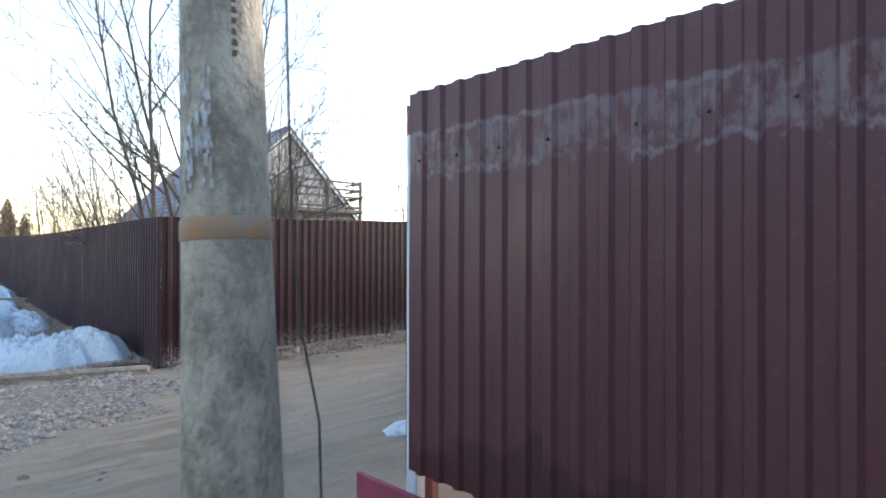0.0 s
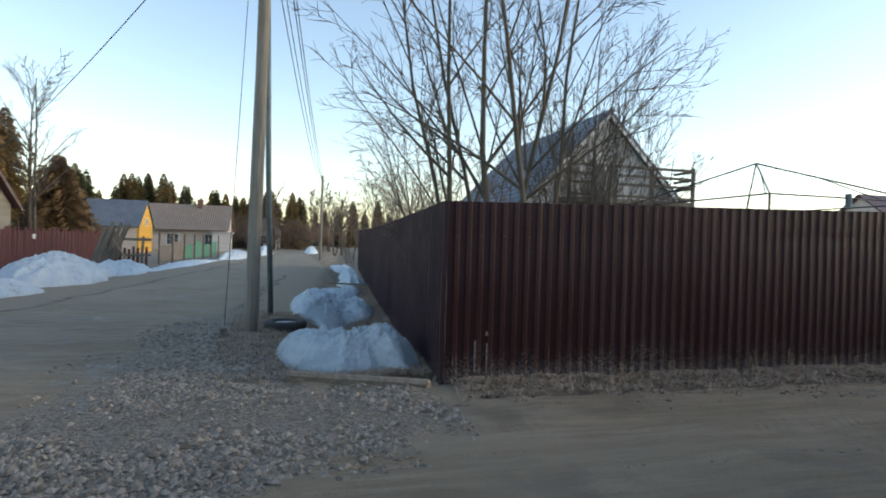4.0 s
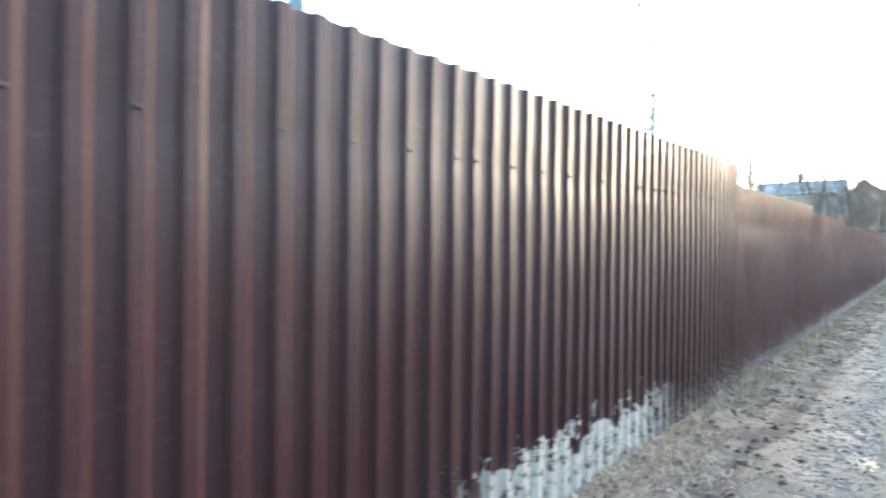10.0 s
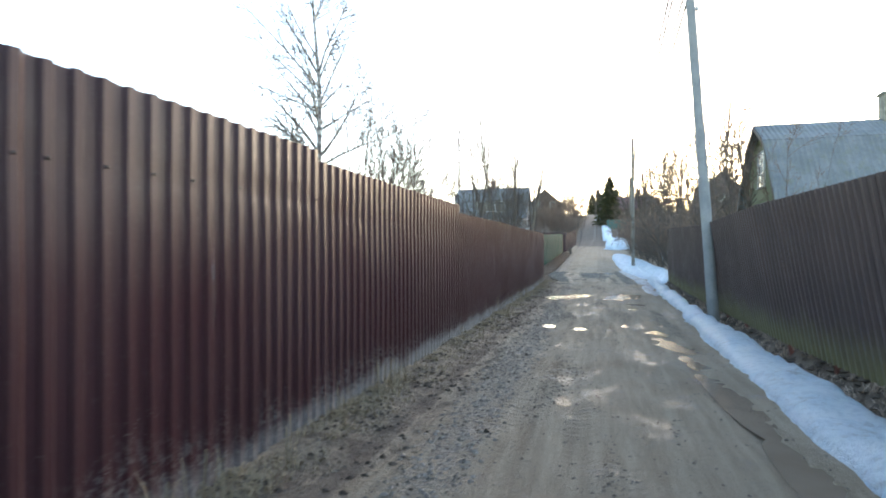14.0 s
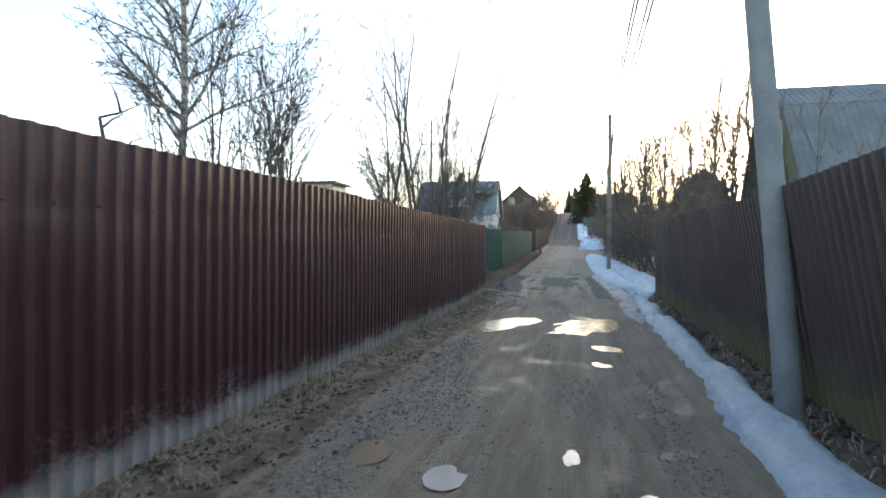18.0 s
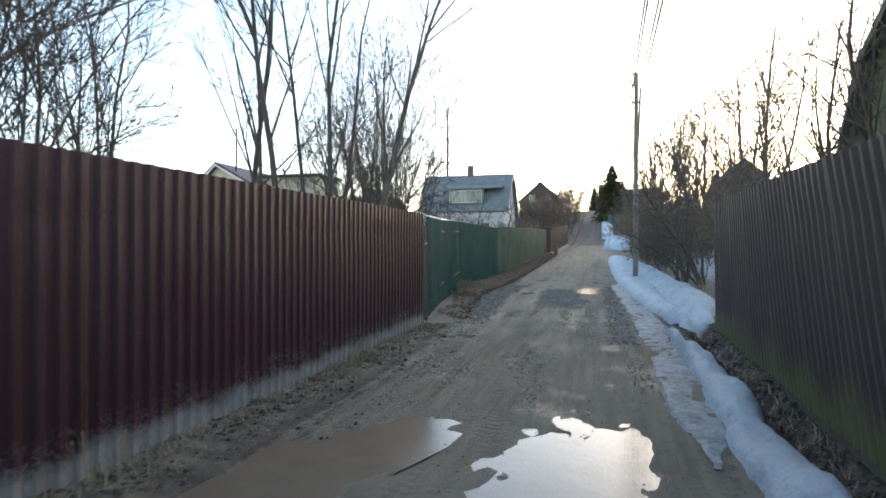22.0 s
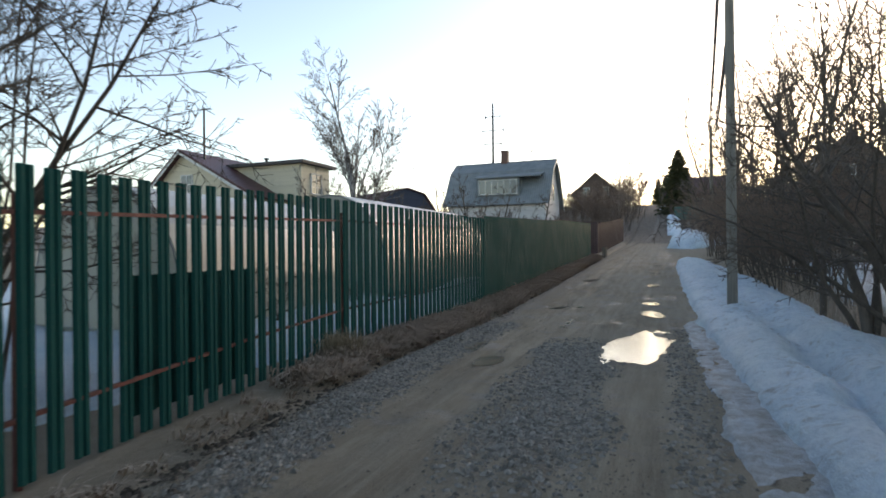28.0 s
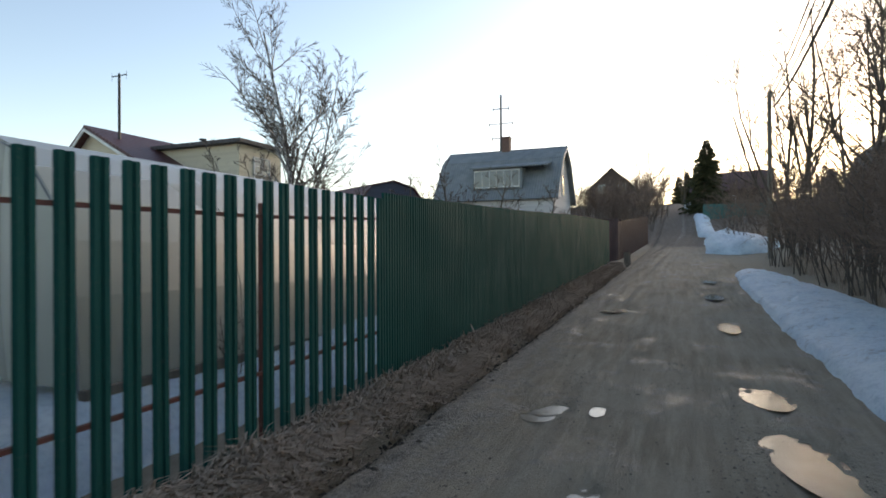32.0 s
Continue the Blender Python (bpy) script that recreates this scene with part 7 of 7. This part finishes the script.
house("dark gabled hut among the bare trees", (13.0, 113.0), 0, 3.4, 7.5, 4.2, [(0, 13.2), (2.6, 11.0), (4.0, 6.6)], DARK_PLANKS, DARK_ROOF, DARK_PLANKS, 0.3, [("s", 0, 9.5, 0.9, 1.0, 2, 2)])
house("dark shed with a snowy yard behind the wire fence", (10.5, 74.0), 20, 3.0, 6.0, 1.2, [(0, 5.6), (3.4, 3.4)], DARK_PLANKS, DARK_ROOF)

# the maroon gate and fence past the green fence
gate = thing("sheet_gate", "maroon sheet-metal gate and fence beside the lane", "gate")
part("leaf", sheet_mesh(2.2, (0, 0), (2.0, 2.0), 5, MAROON), MAROON, gate).matrix_basis = pose(-8.7, 77.2, 1.25, 0, 0, 90)
part("side_run", sheet_mesh(12.1, (0, 1.0), (1.95, 2.9), 6, MAROON), MAROON, gate).matrix_basis = pose(-8.65, 77.3, 1.28, 0, 0, -3.5)
part("gate_post", Mesh().box(-8.75, 77.1, 0.9, -8.6, 77.25, 3.4, c=0.01), MAROON, gate)
k = Mesh()
for i in range(22):
    k.tube([(-16.5 + i * 0.35, 80.6, 1.6), (-16.5 + i * 0.35, 80.6, 3.5)], 0.05, 6)
tagged(part("rail_fence", k.box(-16.7, 80.55, 3.4, -8.8, 80.65, 3.55), MAROON), "dark barred fence in front of the mansard house", "fence")
tagged(part("stump", Mesh().tube([(-8.1, 76.0, 0.8), (-8.12, 76.0, 1.75)], [0.17, 0.15], 10), OLD_WOOD), "weathered stump beside the fence end", "stump")
tagged(part("teal_fence", Mesh().box(-3.6, 118.0, 4.6, 3.5, 118.1, 6.9, c=0.02), mat_plain("teal_painted_boards", (0.05, 0.16, 0.14), (0.04, 0.12, 0.11), 3, 0.7)), "teal board fence at the foot of the spruce", "fence")

# plain unseen walls added behind the walk's start, closing the place, blocking sky light
tagged(part("sky_block_south", Mesh().box(-5.5, -9.2, -0.2, 30, -9.0, 5.2).box(-2, -15, -0.2, 14, -14.5, 6.0).box(18, -22, -0.2, 34, -21.5, 7.0), GREY_PLANKS), "plain unseen board walls added to keep sky light off the near fence", "wall", kind="structure")
tagged(part("sky_block_east", Mesh().box(12, -6, -0.2, 12.3, 24, 5.0), GREY_PLANKS), "plain unseen board wall added to keep low sky light off the lane fence", "wall", kind="structure")

# ---- loose stones, clods and withered grass ----


def scatter_stones(name, label, category, spots, material, seed, small=0.012, large=0.035):
    rnd = np.random.RandomState(seed)
    base = np.array([(1, 0, 0), (-1, 0, 0), (0, 1, 0), (0, -1, 0), (0, 0, 1), (0, 0, -0.6)], dtype=np.float64)
    tri = np.array([(0, 2, 4), (2, 1, 4), (1, 3, 4), (3, 0, 4), (2, 0, 5), (1, 2, 5), (3, 1, 5), (0, 3, 5)])
    n = len(spots)
    size = small + (large - small) * rnd.rand(n) ** 2.2
    v = base[None] * (0.65 + 0.7 * rnd.rand(n, 6, 1)) * size[:, None, None]
    v[:, :, 2] *= 0.62
    a = rnd.rand(n) * 6.283
    x = v[:, :, 0] * np.cos(a)[:, None] - v[:, :, 1] * np.sin(a)[:, None]
    y = v[:, :, 0] * np.sin(a)[:, None] + v[:, :, 1] * np.cos(a)[:, None]
    v[:, :, 0], v[:, :, 1] = x, y
    v += np.array(spots)[:, None, :]
    faces = (tri[None] + (np.arange(n) * 6)[:, None, None]).reshape(-1, 3)
    me = bpy.data.meshes.new(name)
    me.from_pydata(v.reshape(-1, 3).tolist(), [], faces.tolist())
    me.materials.append(material)
    return tagged(new(name, me), label, category, kind="stuff")


def sprinkle(count, where, seed, keep):
    rnd = random.Random(seed)
    out = []
    tries = 0
    while len(out) < count and tries < count * 12:
        tries += 1
        x, y = where(rnd)
        if rnd.random() < keep(x, y):
            out.append((x, y, land(x, y) + 0.002))
    return out


scatter_stones("gravel", "pale crushed stone spread at the street corner", "gravel", sprinkle(16000, lambda r: (r.uniform(-12.5, -3.9), r.uniform(-2.4, 3.1)), 1, lambda x, y: max(0.0, cover(x, y)[1] - 0.12) * (0.06 + 0.94 * step01(-0.15, 0.05, noise.noise((x * 0.8, y * 1.0, 41))))), STONE, 1, 0.011, 0.042)
scatter_stones("gravel", "grey crushed stone along the lane's edge", "gravel", sprinkle(7000, lambda r: (r.uniform(-7.5, -5.8), r.uniform(4.5, 30)), 2, lambda x, y: max(0.0, cover(x, y)[1] - 0.3)), STONE, 2, 0.008, 0.026)
scatter_stones("gravel", "grey crushed stone tipped on the lane by the green fence", "gravel", sprinkle(14000, lambda r: (r.uniform(-8.0, -4.0), r.uniform(37.5, 51)), 3, lambda x, y: max(0.0, cover(x, y)[1] - 0.25)), STONE, 3, 0.010, 0.038)
scatter_stones("mud_clods", "crumbs of mud on the lane", "mud clods", sprinkle(24000, lambda r: (r.uniform(-7.5, -3.3), r.triangular(3, 66, 24)), 4, lambda x, y: 0.06 + 0.94 * step01(0.1, 0.45, noise.noise((x * 2.4, y * 0.35, 3)))), CLOD, 4, 0.004, 0.017)


def grass(name, label, spots, material, seed, low=0.08, high=0.25, flat=0.7, blades=9, drift=None, wide=1.0):
    """Tufts of bent dry blades; spots are (x, y, z, size)."""
    rnd = random.Random(seed)
    v, f = [], []
    for x, y, z, s in spots:
        for b in range(blades):
            a = rnd.uniform(0, 2 * math.pi) if drift is None else rnd.gauss(drift, 0.8)
            h = rnd.uniform(low, high) * s
            lean = rnd.uniform(0.2, 1.0) * flat * h * 1.5
            ca, sa = math.cos(a), math.sin(a)
            w = rnd.uniform(0.003, 0.006) * wide
            px, py = x + rnd.uniform(-0.07, 0.07), y + rnd.uniform(-0.07, 0.07)
            o = len(v)
            mid = (px + ca * lean * 0.45, py + sa * lean * 0.45, z + h * 0.7)
            tip = (px + ca * lean, py + sa * lean, z + h * rnd.uniform(0.45, 1.0))
            v += [(px - sa * w, py + ca * w, z - 0.01), (px + sa * w, py - ca * w, z - 0.01), (mid[0] + sa * w * 0.8, mid[1] - ca * w * 0.8, mid[2]), (mid[0] - sa * w * 0.8, mid[1] + ca * w * 0.8, mid[2]), tip]
            f += [(o, o + 1, o + 2, o + 3), (o + 3, o + 2, o + 4)]
    me = bpy.data.meshes.new(name)
    me.from_pydata(v, [], f)
    me.materials.append(material)
    return tagged(new(name, me), label, "dry grass", kind="stuff")


def tufts(count, where, seed, keep=lambda x, y: 1.0, size=(0.7, 1.2)):
    rnd = random.Random(seed)
    out, tries = [], 0
    while len(out) < count and tries < count * 10:
        tries += 1
        x, y = where(rnd)
        if rnd.random() < keep(x, y):
            out.append((x, y, land(x, y), rnd.uniform(*size)))
    return out


grass("dry_grass", "withered grass matted along the brown fence", tufts(1500, lambda r: (LEFT_FENCE_X + abs(r.gauss(0, 0.2)) + 0.03, r.uniform(3.4, 38.5)), 1, lambda x, y: 0.25 + 0.75 * step01(-0.1, 0.3, noise.noise((x, y * 0.8, 1)))), STRAW, 1, 0.015, 0.06, 1.8, 9)
grass("dry_grass", "long withered grass hanging over the bank of the green fence", tufts(6500, lambda r: ((lambda y: (lerp(GREEN_LINE, y) + r.triangular(0.06, 0.72, 0.45), y))(r.uniform(40, 75))), 2, lambda x, y: (0.04 + 0.96 * step01(44.5, 46.5, y)) * (0.3 + 0.7 * step01(-0.2, 0.15, noise.noise((x * 2.2, y * 1.6, 61))))), STRAW_BROWN, 2, 0.05, 0.17, 2.2, 12, drift=0.0, wide=1.5)
grass("dry_grass", "shaggy brown grass combed over the ditch edge by the green fence", tufts(5200, lambda r: ((lambda y: (lerp(GREEN_LINE, y) + r.triangular(0.02, 0.62, 0.3), y))(r.triangular(44.8, 70, 48))), 22, lambda x, y: 0.2 + 0.8 * step01(-0.25, 0.1, noise.noise((x * 3.0, y * 2.6, 81)))), STRAW_BROWN, 22, 0.08, 0.24, 1.3, 9, drift=-0.2, wide=2.0)
grass("dry_grass", "matted brown grass on the ditch bank below the street fence", tufts(3600, lambda r: ((lambda x: (x, 3.12 + SPLAY * (-7.65 - x) - abs(r.gauss(0, 0.55))))(-8.0 - r.random() ** 1.6 * 18)), 23), STRAW_BROWN, 23, 0.03, 0.12, 1.6, 10)
grass("dry_grass", "withered grass and leaves round the street ditch", tufts(1500, lambda r: (r.uniform(-14, -7.8), r.uniform(0.6, 3.3)), 3, lambda x, y: cover(x, y)[2]), STRAW_BROWN, 3, 0.03, 0.10, 1.3, 9)
grass("dry_grass", "withered grass in the ditch along the weathered fence", tufts(700, lambda r: (r.uniform(-3.2, -2.75), r.uniform(17, 41)), 4), STRAW_BROWN, 4, 0.03, 0.12, 1.4, 9)
grass("dry_grass", "reddish dry weeds behind the snow bank", tufts(900, lambda r: (r.uniform(-1.9, -0.8), r.uniform(42, 76)), 5), STRAW_BROWN, 5, 0.2, 0.6, 0.5, 9)
grass("dry_weeds", "tall dry weed stalks at the fence foot", tufts(70, lambda r: (LEFT_FENCE_X + 0.1 + abs(r.gauss(0, 0.1)), r.uniform(5, 38)), 6), STRAW, 6, 0.2, 0.42, 0.25, 5)
grass("dry_grass", "bright tuft of straw leaning over the ditch edge", [(-8.75 + random.Random(i).gauss(0, 0.12), 46.45 + random.Random(i + 50).gauss(0, 0.2), land(-8.75, 46.45), 1.1) for i in range(45)], STRAW, 7, 0.2, 0.42, 0.8, 12)
scatter_stones("earth_lumps", "dark crumbly earth thrown up under the weathered fence", "earth lumps", sprinkle(4200, lambda r: (r.uniform(-3.3, -2.6), r.uniform(20, 41)), 8, lambda x, y: 0.3 + 0.7 * step01(0.0, 0.3, noise.noise((x, y * 0.9, 51)))), EARTH, 8, 0.015, 0.10)
scatter_stones("earth_lumps", "dark crumbs of soil in the narrow ditch before the green fence", "earth lumps", sprinkle(3000, lambda r: ((lambda y: (lerp(GREEN_LINE, y) + r.gauss(0.74, 0.1), y))(r.uniform(40, 74))), 9, lambda x, y: 1.0), EARTH, 9, 0.012, 0.05)
grass("leaf_litter", "brown withered leaves and weeds drifted against the fence foot", tufts(1500, lambda r: (LEFT_FENCE_X + 0.05 + abs(r.gauss(0, 0.3)), r.uniform(3.3, 12)), 11), STRAW_BROWN, 11, 0.01, 0.06, 2.2, 8)
scatter_stones("soil_crumbs", "dark soil crumbs along the brown fence", "soil crumbs", sprinkle(3500, lambda r: (LEFT_FENCE_X + 0.03 + abs(r.gauss(0, 0.45)), r.uniform(3.3, 38)), 12, lambda x, y: 0.2 + 0.8 * step01(-0.1, 0.25, noise.noise((x * 1.4, y * 1.1, 71)))), EARTH, 12, 0.008, 0.035)
